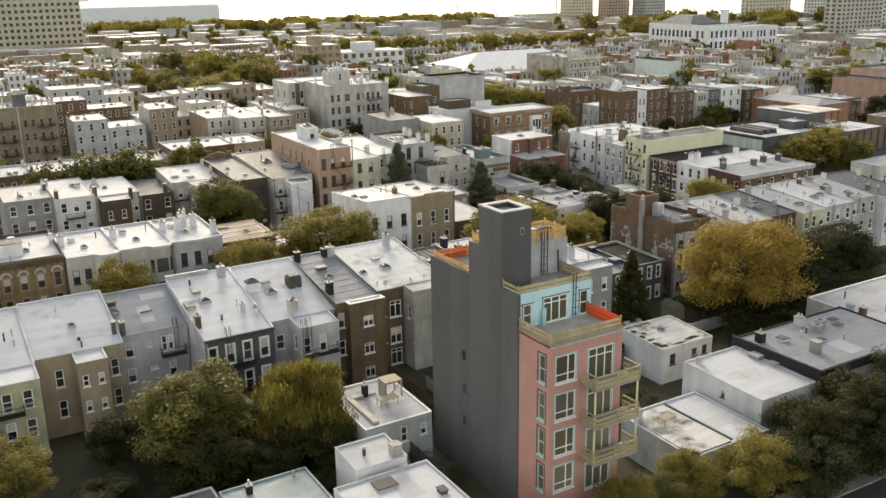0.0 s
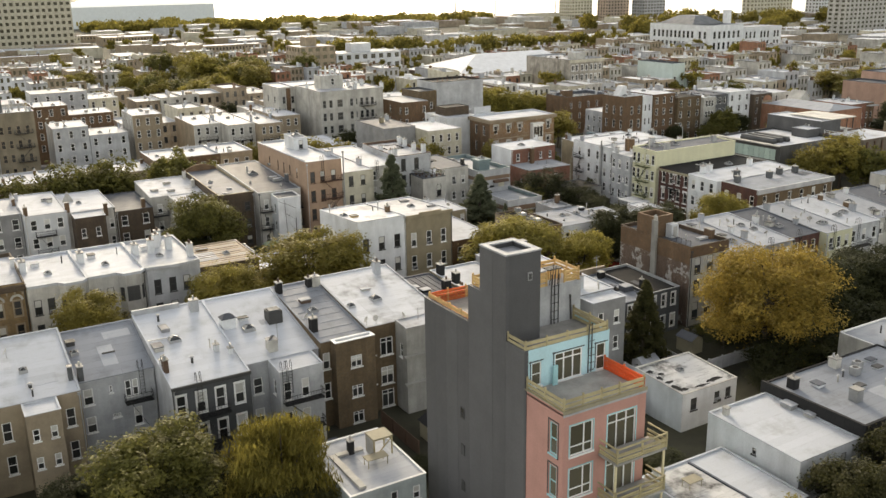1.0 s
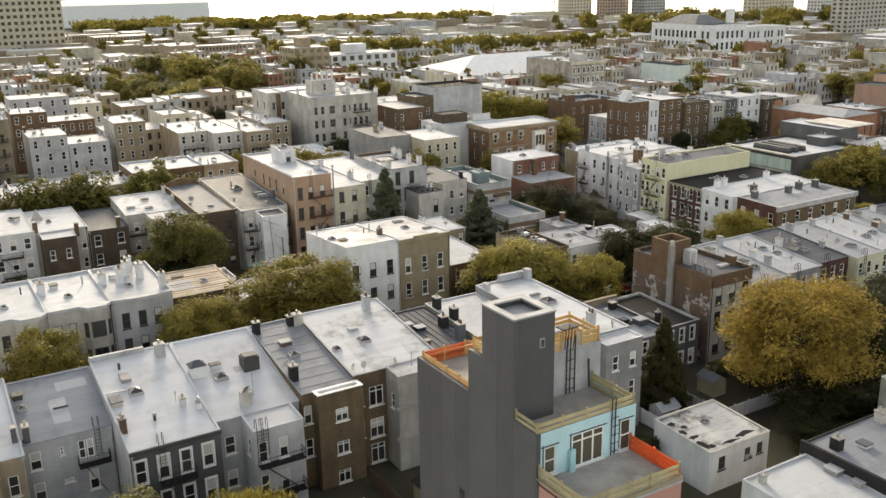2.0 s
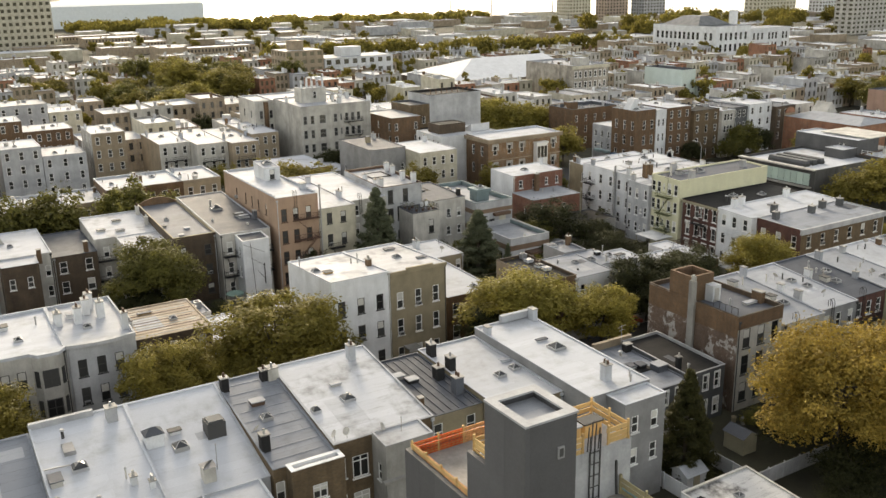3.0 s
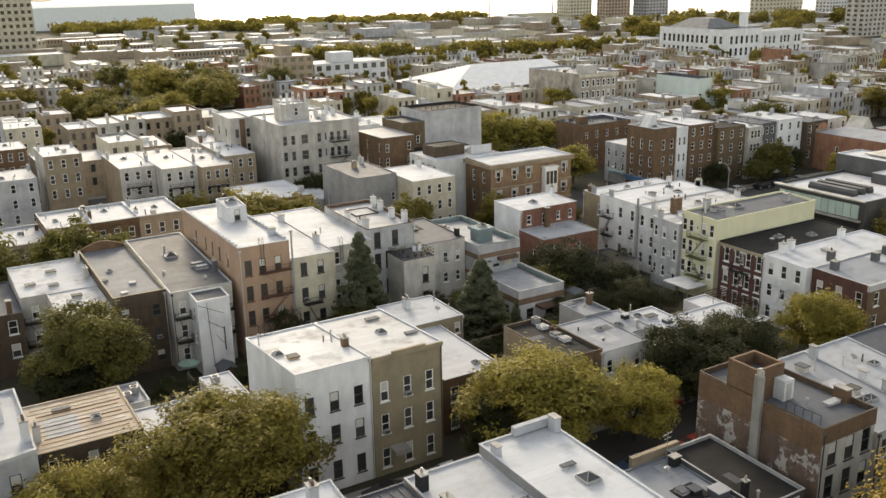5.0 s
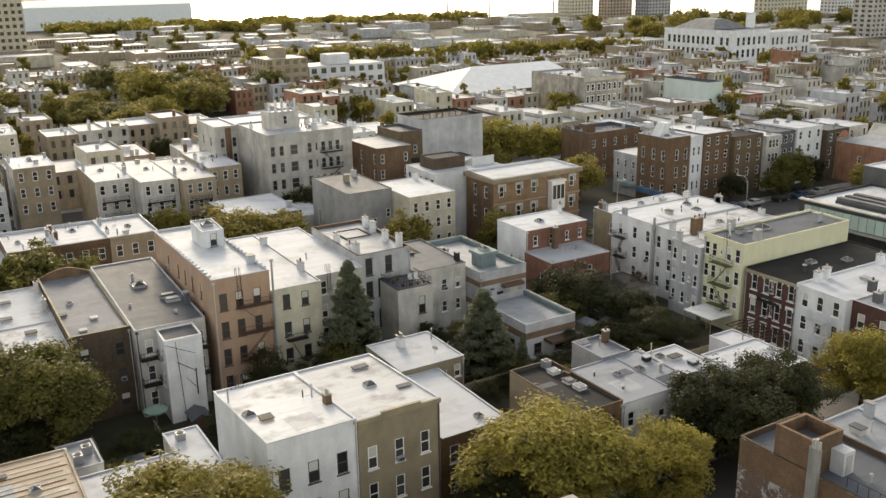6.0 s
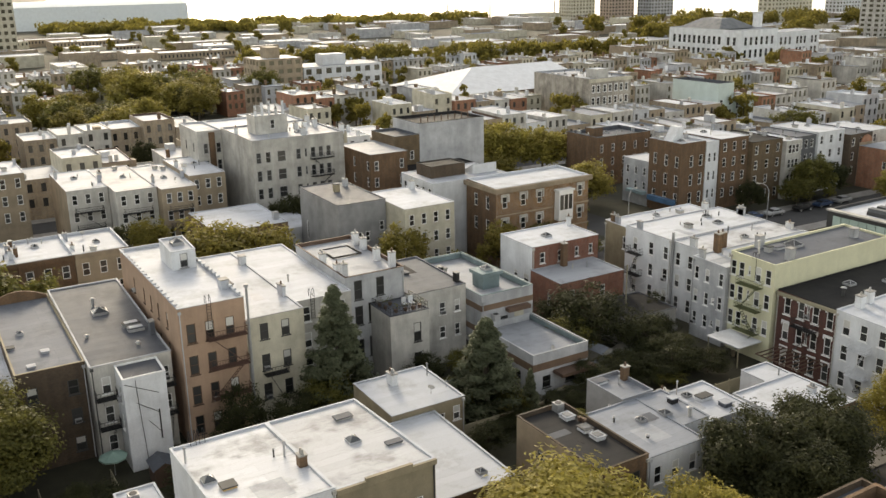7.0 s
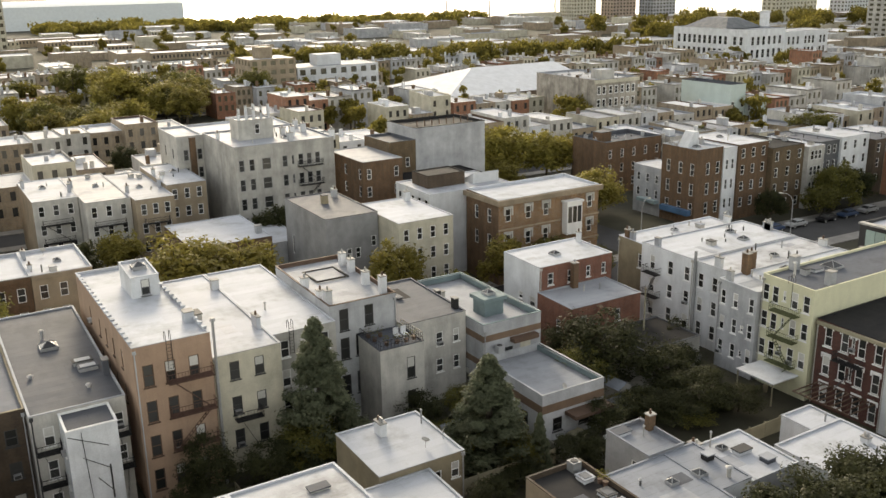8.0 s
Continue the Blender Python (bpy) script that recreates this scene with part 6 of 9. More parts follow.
    zs, bars = [9.42, 9.46, 9.88, 9.92, 10.36, 10.41], (lambda i, j: i % 2 == 0 or j % 2 == 0)
    us = [3.3 + i * 0.417 + e for i in range(13) for e in (-0.014, 0.014)]
    part("terrace_railing", Shape().lattice(us, zs, bars, -4.92, -4.88, lambda u, v, q: (u, q, v)), IRON, r)
    us = [-4.9 + i * 0.42 + e for i in range(12) for e in (-0.014, 0.014)]
    for x in (3.3, 8.3):
        part("terrace_railing", Shape().lattice(us, zs, bars, x - 0.02, x + 0.02, lambda u, v, q: (q, u, v)), IRON, r)
    for i, (x, y) in enumerate(((3.9, -2.5), (4.4, -4.2), (5.0, -1.6), (5.6, -4.3), (7.6, -4.2), (3.8, -1.2), (6.6, -4.4), (7.8, -1.4))):
        sh = Shape().cyl(x, y, 9.5, 9.9, 0.2, 0.26, 8)
        for k in range(40):
            a, b = rng.uniform(0, 6.28), rng.uniform(0.1, 0.5)
            c = Vector((x + b * math.cos(a), y + b * math.sin(a), 9.95 + rng.uniform(0, 0.6)))
            o = Vector((rng.uniform(-0.12, 0.12), rng.uniform(-0.12, 0.12), 0.1))
            sh.poly([c, c + o, c + o.yzx, c + Vector((0.02, 0.1, 0.05))], 1)
        part("potted_plant", sh, [BTRIM, L_GREEN], r)
    for x in (6.3, 7.2):
        part("deck_chair", Shape().box(x - 0.3, -3.4, 9.85, x + 0.3, -2.7, 9.92).box(x - 0.3, -2.72, 9.9, x + 0.3, -2.62, 10.6).box(x - 0.3, -3.4, 9.5, x - 0.25, -3.35, 9.85).box(x + 0.25, -3.4, 9.5, x + 0.3, -3.35, 9.85), WHITE, r)
    part("roof_frame", Shape().lattice([2.2, 2.4, 6.0, 6.2], [8.0, 8.2, 12.0, 12.2], lambda i, j: not (i == 1 and j == 1), 13.35, 13.5, lambda u, v, q: (u, v, q)), R_DARK, r)
    for x, y, h in ((6.8, 5.0, 1.5), (7.2, 1.7, 1.9), (7.3, 9.7, 1.5), (7.4, 12.2, 1.5), (0.4, 7.2, 1.3), (0.5, 1.3, 1.7), (0.4, 3.0, 1.2)):
        chimney(r, x, y, zz(y), 0.7, 0.8, h, WHITE, 1)
    r, w, d, zz = house("small grey-brown house with felt roof", 97.4, 105.5, 166.0, 178.5, 9.9, 10.3, g, wall=OFFW, roof=R_GREY, S=[(4.6, 6.6, 0.9, 1.6), (6.8, 6.6, 0.8, 1.6), (4.6, 3.4, 0.9, 1.6), (6.8, 3.4, 0.8, 1.6)])
    chimney(r, 7.6, 1.5, zz(1.5), 0.5, 0.8, 1.2, R_DARK, 0)
    hatch(r, 3.5, 7.5, zz(7.5), 0.6, 1.2, 0.2, DTRIM)
    # workshop with teal parapets
    r, w, d, zz = house("pale workshop with brown bands and teal-coped flat roof", 105.6, 113.5, 162.6, 179.6, 8.5, 8.6, g, wall=LGREY, roof=R_SILVER, coping=TEALP, par=0.8, S=[(3.4, 4.4, 1.2, 1.6)], W=[(3.5, 1.5, 1.0, 1.6)], trim=DTRIM)
    for z in (7.2, 4.2):
        part("band", Shape().box(-0.03, -0.03, z, 7.9, -0.003, z + 0.75).box(-0.03, -0.03, z, -0.004, 17.0, z + 0.75), BANDBR, r)
    part("teal_lining", Shape().box(0.29, 16.55, 8.7, 7.6, 16.68, 9.38).box(7.5, 0.3, 8.7, 7.62, 16.5, 9.38), TEALP, r)
    part("roof_box", Shape().box(2.6, 3.6, 8.5, 5.2, 6.0, 10.3), TEALP, r)
    part("box_lid", Shape().box(2.3, 3.3, 10.303, 5.5, 6.3, 10.75), TEALP, r)
    skylight(r, 3.9, 4.8, 10.8, 0.6)
    chimney(r, 0.7, 11.0, zz(11), 0.6, 0.8, 1.5, R_DARK, 0)
    chimney(r, 1.6, 11.4, zz(11), 0.6, 0.6, 1.0, OFFW, 0)
    volume(r, -0.4, -11.2, 8.1, 11.2, 4.6, 4.7, wall=LGREY, roof=R_SILVER, coping=LGREY, par=0.8, S=[(2.0, 1.0, 1.2, 1.5), (5.5, 1.0, 1.4, 1.5)], W=[(3.0, 1.2, 1.2, 1.4), (7.5, 1.2, 1.2, 1.4)], trim=DTRIM)
    part("band", Shape().box(-0.43, -11.24, 3.3, 7.75, -11.203, 4.2).box(-0.43, -11.2, 3.3, -0.404, 0, 4.2), BANDBR, r)
    part("door_awning", Shape().box(3.6, -0.9, 6.6, 7.0, -0.003, 7.1), BTRIM, r)
    part("teal_lining", Shape().box(7.3, -11.0, 4.75, 7.42, -0.1, 5.38), TEALP, r)
    part("doorway", Shape().box(5.0, -0.06, 4.7, 6.4, -0.004, 6.6), CREAM, r)
    condenser(r, 1.6, -0.8, 6.0)
    part("canopy", Shape().box(2.5, -13.0, 2.6, 7.7, -11.25, 3.0), BTRIM, r)
    dish(r, 3.0, -10.4, 4.6)
    # red brick house, white side
    r, w, d, zz = house("red brick house with white painted side and white roof", 120.6, 132.6, 172.2, 180.0, 10.5, 10.7, g, wall=REDB, west=WHITE, roof=R_WHITE, S=[(1.8, 8.0, 0.9, 1.6), (5.0, 7.8, 0.9, 1.7), (8.0, 8.0, 0.7, 1.5), (10.6, 8.0, 0.7, 1.5)], W=[(1.5, 5.0, 1.2, 1.4), (4.0, 5.4, 0.9, 1.0)])
    volume(r, -0.3, -6.8, 11.2, 6.78, 7.1, 7.3, wall=REDB, roof=R_SILVER, S=[(2.0, 4.4, 0.9, 1.6), (7.4, 4.2, 0.9, 1.6), (2.0, 1.2, 0.9, 1.6)], W=[(2.5, 3.4, 0.8, 1.7)])
    chimney(r, 5.0, -0.8, 7.2, 0.8, 0.7, 3.4, BROWNB, 1)
    skylight(r, 5.2, 3.6, zz(3.6), 0.6)
    chimney(r, 11.4, 6.2, zz(6.2), 0.5, 0.6, 1.4, WHITE, 1)
    vent(r, 5.2, -2.5, 7.2, 0.8)
    vent(r, 7.4, -3.0, 7.2, 0.8)


row_c()


# ---- houses that turn their backs to the west, along the cross street ----
def row_w():
    g = "houses along the cross street"
    r, w, d, zz = house("olive house with bright white roof", 139.0, 157.0, 171.95, 178.0, 10.2, 10.5, g, wall=OLIVE, roof=R_WHITE, W=[(1.6, 6.9, 0.9, 2.0)])
    roof_stuff(r, w, d, zz, n=5, chim=3, sky=1)
    r, w, d, zz = house("white painted house with iron fire escape, white roof", 137.6, 157.0, 162.5, 171.9, 11.1, 11.2, g, wall=WHITE, roof=R_WHITE, W=wins((1.1, 4.0, 7.3), (9.0, 5.8, 2.6), 0.95, 1.9))
    fire_escape(r, "W", 0, 0, 5.6, 8.2, (7.6, 4.4))
    roof_stuff(r, w, d, zz, n=9, chim=4, sky=2)
    r, w, d, zz = house("white house with drainpipes and white roof", 137.8, 157.0, 155.9, 162.45, 10.9, 11.0, g, wall=WHITE, roof=R_STAIN, W=wins((0.9, 3.2, 5.5), (8.7, 5.5, 2.3), 0.9, 1.9))
    part("drainpipe", Shape().cyl(-0.25, 6.3, 0, 12.4, 0.22, 0.2, 10), METAL, r)
    chimney(r, 3.4, 0.8, zz(1), 0.8, 1.0, 2.2, BROWNB, 1)
    roof_stuff(r, w, d, zz, n=6, chim=2, sky=1)
    r, w, d, zz = house("lilac-grey house with silver roof", 134.9, 157.0, 150.2, 155.85, 10.8, 11.0, g, wall=LGREY, roof=R_WHITE, W=wins((0.75, 3.05, 4.9), (9.0, 5.8, 2.7), 0.75, 1.8) + wins((1.87,), (5.85, 2.7), 0.5, 0.8))
    chimney(r, 4.0, 5.2, zz(5), 0.7, 0.9, 2.6, BROWNB, 1)
    roof_stuff(r, w, d, zz, n=4, chim=1)
    r, w, d, zz = house("pale yellow four-storey house with grey roof", 135.5, 158.0, 143.2, 150.1, 12.7, 12.9, g, wall=YELLOW, roof=R_GREY, coping=YELLOW, par=0.25, W=wins((0.93, 2.45, 5.05, 6.35), (11.1, 7.9, 4.5), 0.88, 1.95) + wins((3.82,), (11.3, 8.1, 4.8), 0.4, 1.2))
    fire_escape(r, "W", 0, 0, 1.6, 5.0, (9.5, 6.4, 3.4), surf("green_iron", (0.1, 0.11, 0.05), metal=0.2))
    roof_ladder(r, 0.2, 3.0, 12.9)
    for x, y, h in ((3.8, 1.0, 1.5), (4.6, 6.4, 1.6), (18.9, 2.8, 1.2)):
        chimney(r, x, y, zz(y), 1.0, 0.8, h, LGREY, 0)
    skylight(r, 9.0, 4.6, zz(4.6), 0.95)
    hatch(r, 6.4, 4.9, zz(4.9), 1.6, 1.2, 0.3, WHITE)
    vent(r, 2.4, 4.6, zz(4.6), 1.7, 0.14)
    hatch(r, 4.2, 4.6, zz(4.2), 0.8, 0.8, 0.7, METAL)
    part("lean_to_roof", Shape().box(-4.2, 1.0, 2.6, -0.05, 6.2, 2.75), WHITE, r, "white sheet metal lean-to roof")
    for y in (1.2, 6.0):
        part("post", Shape().box(-4.1, y - 0.06, 0, -3.98, y + 0.06, 2.6), GREYWOOD, r)
    r, w, d, zz = house("dark red brick house with white window surrounds", 136.0, 158.0, 134.5, 142.9, 9.6, 9.8, g, wall=DREDB, roof=R_DARK, W=wins((0.95, 2.88, 4.9, 6.88), (8.2, 4.9, 1.65), 0.92, 2.2) + wins((3.9,), (8.3, 5.0), 0.4, 1.7), style="lintel")
    part("cornice", Shape().box(-0.25, 0, 9.3, -0.003, 8.4, 9.7), GREYWOOD, r)
    fire_escape(r, "W", 0, 0, 2.4, 5.6, (6.2,))
    skylight(r, 9.0, 5.0, zz(5), 0.6)
    skylight(r, 14.0, 3.0, zz(3), 0.6)
    vent(r, 5.0, 3.0, zz(3), 1.0, 0.2)
    pg = Shape().lattice([-4.5, -4.38, -0.15, -0.05], [0.6 + i * 0.75 + e for i in range(10) for e in (-0.05, 0.05)], lambda i, j: i != 1 or j % 2 == 0, 2.75, 2.87, lambda u, v, q: (u, v, q))
    part("pergola", pg, BTRIM, r)
    r, w, d, zz = house("white house with bright roof and dark chimneys", 135.6, 158.0, 127.2, 134.45, 9.6, 9.9, g, wall=WHITE, roof=R_WHITE, W=wins((1.3, 3.6, 5.8), (8.2, 5.1, 1.9), 0.95, 1.9))
    fire_escape(r, "W", 0, 0, 2.4, 4.8, (6.1, 3.0), WHITE)
    for x, y in ((3.0, 6.4), (5.2, 6.8), (6.0, 0.7), (16.0, 6.4)):
        chimney(r, x, y, zz(y), 0.9, 0.8, 1.4, DGREY if y < 2 else WHITE, 1)
    hatch(r, 9.0, 3.5, zz(3.5), 1.0, 1.4, 0.3, OFFW)
    r, w, d, zz = house("brown brick corner house with pale cornice and silver roof", 136.8, 157.5, 118.6, 127.15, 9.4, 9.6, g, wall=UMBERB, west=DREDB, roof=R_MID, coping=LGREY, S=grid_windows(20.7, 9.0, 6, 3, w=0.9, h=1.8, margin=1.5), W=grid_windows(8.5, 9.0, 3, 3, w=0.9, h=1.8), style="sash")
    part("cornice", Shape().box(-0.3, -0.4, 8.75, 20.8, -0.003, 9.62), LGREY, r, "broad pale cornice")
    for x, y in ((2.0, 6.6), (10.0, 6.0), (18.0, 6.6), (14.0, 7.0)):
        chimney(r, x, y, zz(y), 0.9, 0.9, 1.2, DGREY, 1)
    # modern block across the street
    r, w, d, zz = house("modern dark grey block with ribbed metal front", 177.2, 197.9, 147.0, 166.5, 8.6, 8.6, "", "modern_block", "building", wall=surf("ribbed_metal", (0.14, 0.14, 0.14), rough=0.5, metal=0.3, streak=0.5), west=DTRIM, roof=R_WHITE, coping=DTRIM, par=0.45)
    pg = surf("green_glass", (0.36, 0.46, 0.42), rough=0.2, var=0.1, streak=0)
    for k in range(11):
        part("glass_panel", Shape().box(-0.1, 1.25 + k * 1.56, 5.7, -0.004, 2.7 + k * 1.56, 8.2), pg, r)
    # no real recess: a flat black slab gives its shade under the ledge
    part("dark_recess", Shape().box(-0.06, 0.9, 0.3, -0.004, 18.8, 5.2), R_DARK, r, "flat black panel for the shaded, glazed ground floor recess")
    part("ledge", Shape().box(-0.7, 0.6, 5.25, -0.004, 18.9, 5.55), CONC, r)
    part("roof_edge", Shape().box(-0.5, 0.0, 8.95, 0.6, 19.5, 9.2), OFFW, r)
    for k in range(3):
        sp = part("solar_panel", Shape().box(3.4 + k * 2.3, 5.0, 9.2, 4.6 + k * 2.3, 14.5, 9.75), DGREY, r, "dark tilted solar panel")
        part("array_kerb", Shape().box(3.3 + k * 2.3, 4.9, 8.6, 4.7 + k * 2.3, 14.6, 9.197), DTRIM, sp)
    charcoal = surf("charcoal_panel", (0.085, 0.085, 0.088))
    volume(r, 20.75, 5.5, 7.4, 16.0, 12.0, wall=charcoal, roof=R_WHITE, par=0.2, W=[(3.4, 8.9, 0.5, 2.2), (4.3, 8.9, 0.5, 2.2)], trim=OFFW)
    volume(r, 16.2, 5.6, 4.5, 4.6, 10.5, z0=8.62, wall=charcoal, roof=R_WHITE, par=0.1)
    part("terrace_wall", Shape().box(28.2, 5.6, 0, 33.2, 17.0, 9.4), GREY, r, "grey terrace wall")
    part("canopy", Shape().box(24.0, 5.0, 12.25, 33.4, 17.4, 12.45), OFFW, r, "thin white roof canopy")
    for x, y in ((33.0, 5.5), (33.0, 11.0), (33.0, 16.8), (30.6, 5.5)):
        part("canopy_post", Shape().box(x - 0.08, y - 0.08, 9.4, x + 0.08, y + 0.08, 12.25), DTRIM, r)
    r, w, d, zz = house("dark brown flat-roofed house with white railing on its roof", 198.0, 214.0, 140.6, 151.9, 9.0, 9.1, "", "house", "house", wall=surf("dark_umber_render", (0.13, 0.105, 0.08), streak=0.3), roof=R_WHITE, coping=BTRIM, par=0.25)
    for k in range(6):
        part("pilaster", Shape().box(1.0 + k * 2.8, -0.25, 0, 1.5 + k * 2.8, -0.003, 8.8), BTRIM, r)
    part("rail", Shape().bar((0.3, 0.3, 10.2), (0.3, 11.0, 10.2), 0.08).bar((0.3, 0.3, 9.75), (0.3, 11.0, 9.75), 0.06), TRIM, r, "white roof railing")
    for k in range(9):
        part("rail_post", Shape().box(0.25, 0.3 + k * 1.32, 9.0, 0.35, 0.4 + k * 1.32, 10.2), TRIM, r)
    chimney(r, 5.5, 9.0, zz(9), 0.6, 0.6, 1.2, OFFW, 1)
    r, w, d, zz = house("tan brown house with plain side wall", 219.0, 234.0, 138.0, 150.0, 10.2, None, "", "house", "house", wall=OLIVE, roof=R_MID, coping=OFFW, par=0.3, W=wins((3.0, 8.0), (6.6, 3.0), 0.9, 1.8), full=False)
    house("low shed with dark roof beside the trees", 192.0, 208.0, 127.0, 135.0, 4.8, 5.2, "", "shed", "shed", wall=GREY, roof=R_DARK)
    r, w, d, zz = house("low off-white house on the corner of the street", 180.0, 191.9, 118.8, 126.0, 6.2, None, "", "house", "house", wall=OFFW, roof=R_SILVER, S=wins((2.0, 5.0, 9.0), (3.4,), 0.8, 1.6), W=wins((2.0, 5.0), (3.4,), 0.8, 1.6), full=False)


row_w()


# ---- farther rows with their own faces ----
def far_named():
    g = "houses beyond the second street"
    x = 15.1
    for i, wl in enumerate((BROWNB, TAN, BROWNB, OFFW, TAN, BROWNB, BROWNB, TAN)):
        ww = (7.2, 7.4, 7.0, 7.2, 7.2, 7.0, 7.2, 7.3)[i]
        r, w, d, zz = house(("brown brick", "tan", "brown brick", "off-white", "tan", "brown brick", "red-brown brick", "tan")[i] + " row house front with sunlit white roof", x, x + ww, 203.9, 215.5, 10.8 if i > 4 else 9.0, 11.0 if i > 4 else 9.2, g, wall=wl, roof=R_WHITE, par=0.35, S=grid_windows(ww, 10.5 if i > 4 else 8.7, 3, 3, w=0.9), full=False)
        part("cornice", Shape().box(0, -0.25, (10.5 if i > 4 else 8.7), ww - 0.02, -0.003, (11.1 if i > 4 else 9.3)), wl, r)
        roof_stuff(r, w, d, zz, n=3, chim=2)
        x += ww + 0.05
    r, w, d, zz = house("low brown brick house with white roof among trees", 89.0, 101.6, 215.2, 230.0, 7.8, 8.0, g, wall=BROWNB, roof=R_WHITE, S=grid_windows(13, 7.6, 4, 2, w=0.9), full=False)
    chimney(r, 11.5, 3.0, zz(3), 0.9, 0.9, 1.2, LGREY, 0)
    house("small grey house with pale roof", 102.1, 107.5, 217.0, 227.0, 6.0, 6.2, g, wall=LGREY, roof=R_WHITE)
    r, w, d, zz = house("plain grey rendered house with grey roof", 104.4, 112.8, 201.0, 216.2, 13.0, 13.2, g, wall=GREY, west=GREY, roof=R_GREY, S=[(3.6, 6.6, 0.8, 1.6), (5.0, 6.6, 0.8, 1.6), (7.6, 8.0, 0.8, 1.6)], W=[(12.5, 5.0, 0.7, 3.0)], full=False)
    hatch(r, 4.0, 9.0, zz(9), 0.9, 0.9, 1.3, OLIVE)
    chimney(r, 7.0, 12.0, zz(12), 0.6, 1.2, 1.2, LGREY, 2)
    r, w, d, zz = house("white three-storey house with white roof", 112.9, 122.0, 194.9, 208.0, 12.4, 12.6, g, wall=CREAM, roof=R_WHITE, S=grid_windows(9.1, 12.2, 4, 4, w=0.8, h=1.7, storey=3.1), full=False)
    chimney(r, 7.8, 11.5, zz(11.5), 0.8, 0.8, 1.4, WHITE, 1)
    # ornate brick house
    OB = brick_mat("ornate_brick", (0.24, 0.135, 0.062))
    r, w, d, zz = house("ornate red-brown brick house with white roof and bay window", 129.9, 149.5, 194.6, 203.5, 13.2, 13.4, g, wall=OB, west=BROWNB, roof=R_WHITE, par=0.35, S=[(u, z, 1.0, 2.0) for z in (10.0, 6.0, 2.2) for u in (1.8, 5.6, 9.0, 17.8)], W=[(u, z, 1.0, 2.2) for z in (9.6, 5.6) for u in (2.5, 6.0)], full=False)
    part("cornice", Shape().box(-0.3, -0.5, 12.7, 20.1, -0.003, 13.5).box(-0.3, 0, 12.7, -0.003, 9.6, 13.5), TAN, r)
    for u in (1.8, 5.6, 9.0, 17.8):
        for z in (10.0, 6.0):
            part("arch_moulding", Shape().lattice([u - 0.85, u - 0.55, u + 0.55, u + 0.85], [z + 1.0, z + 2.05, z + 2.45], lambda i, j: i != 1 or j == 1, -0.14, -0.004, lambda a, b, q: (a, q, b)), OFFW, r)
    for z in (8.7, 4.9):
        part("string_course", Shape().box(-0.05, -0.1, z, 19.8, -0.004, z + 0.25), TAN, r)
    bw = part("bay_window", Shape().box(12.2, -1.3, 6.5, 15.2, -0.003, 11.6), TRIM, r, "white painted timber bay window")
    for i in range(3):
        part("pane", Shape().box(12.4 + i * 0.93, -1.34, 8.4, 13.15 + i * 0.93, -1.303, 11.0), GLASS, bw)
    part("bay_roof", Shape().box(12.0, -1.5, 11.603, 15.4, -0.004, 11.9), TRIM, bw)
    r, w, d, zz = house("white house with stair roof behind the brick one", 123.5, 139.0, 204.0, 215.0, 13.4, 13.5, g, wall=WHITE, roof=R_WHITE, W=grid_windows(11, 13.2, 5, 1, w=0.9, h=2.0), full=False)
    volume(r, 2.0, 4.0, 7.0, 5.0, 15.4, wall=DBROWN, roof=R_DARK)
    volume(r, 10.0, 3.0, 5.0, 3.0, 15.0, 13.6, wall=WHITE, roof=R_WHITE)
    # backs of the next row
    g = "row houses along the third street"
    # tan and off-white walls here carry the warm evening glow in their colour
    for lab, x0, x1, y0, y1, h, wl, rf in (
        ("white house with tan side and fire escape", 71.6, 78.7, 243.6, 261.0, 11.6, OFFW, R_WHITE),
        ("stained off-white house with fire escape", 78.8, 86.0, 238.0, 261.0, 11.6, OFFW, R_SILVER),
        ("tan house with fire escape", 86.1, 92.5, 235.3, 258.0, 11.6, TAN, R_WHITE),
        ("tan brick house with pale roof", 92.6, 99.4, 240.0, 258.0, 12.4, TAN, R_WHITE),
        ("tan house with white side and bright roof", 58.8, 66.4, 253.5, 266.0, 14.0, TAN, R_WHITE),
        ("low pale house", 47.5, 56.8, 251.0, 262.0, 10.4, LGREY, R_STAIN),
        ("pale house with roof box", 39.0, 47.4, 251.0, 262.0, 12.8, LGREY, R_WHITE),
    ):
        r, w, d, zz = house(lab + " seen from the back", x0, x1, y0, y1, h, h + 0.2, g, wall=wl, roof=rf, S=grid_windows(x1 - x0, h, 3, 3, w=0.85), west=OFFW if "white side" in lab else TAN if "tan side" in lab else wl, W=grid_windows(y1 - y0, h, 3, 3, w=0.8, margin=2.0) if "white side" in lab else (), full=False)
        roof_stuff(r, w, d, zz, n=3, chim=2)
        if "escape" in lab:
            fire_escape(r, "S", 0, 0, 1.2, x1 - x0 - 1.2, (7.6, 4.5))
    r, w, d, zz = house("tan-grey four-storey tenement with fire escapes and cluttered roof", 20.0, 35.2, 250.0, 261.5, 17.4, None, g, "tenement", "apartment building", wall=surf("grey_tan_render", (0.23, 0.195, 0.14), streak=0.35), roof=R_WHITE, par=0.4, S=wins((2.2, 4.6, 7.6, 9.4, 11.4, 13.4), (13.6, 10.2, 6.8, 3.4), 0.95, 1.9), trim=TAN, full=False)
    for u in (1.2, 10.4):
        fire_escape(r, "S", 0, 0, u, u + 4.0, (12.7, 9.3, 5.9))
    part("downpipe", Shape().box(6.0, -0.25, 0, 6.3, -0.003, 18.0), OFFW, r, "pale painted downpipe")
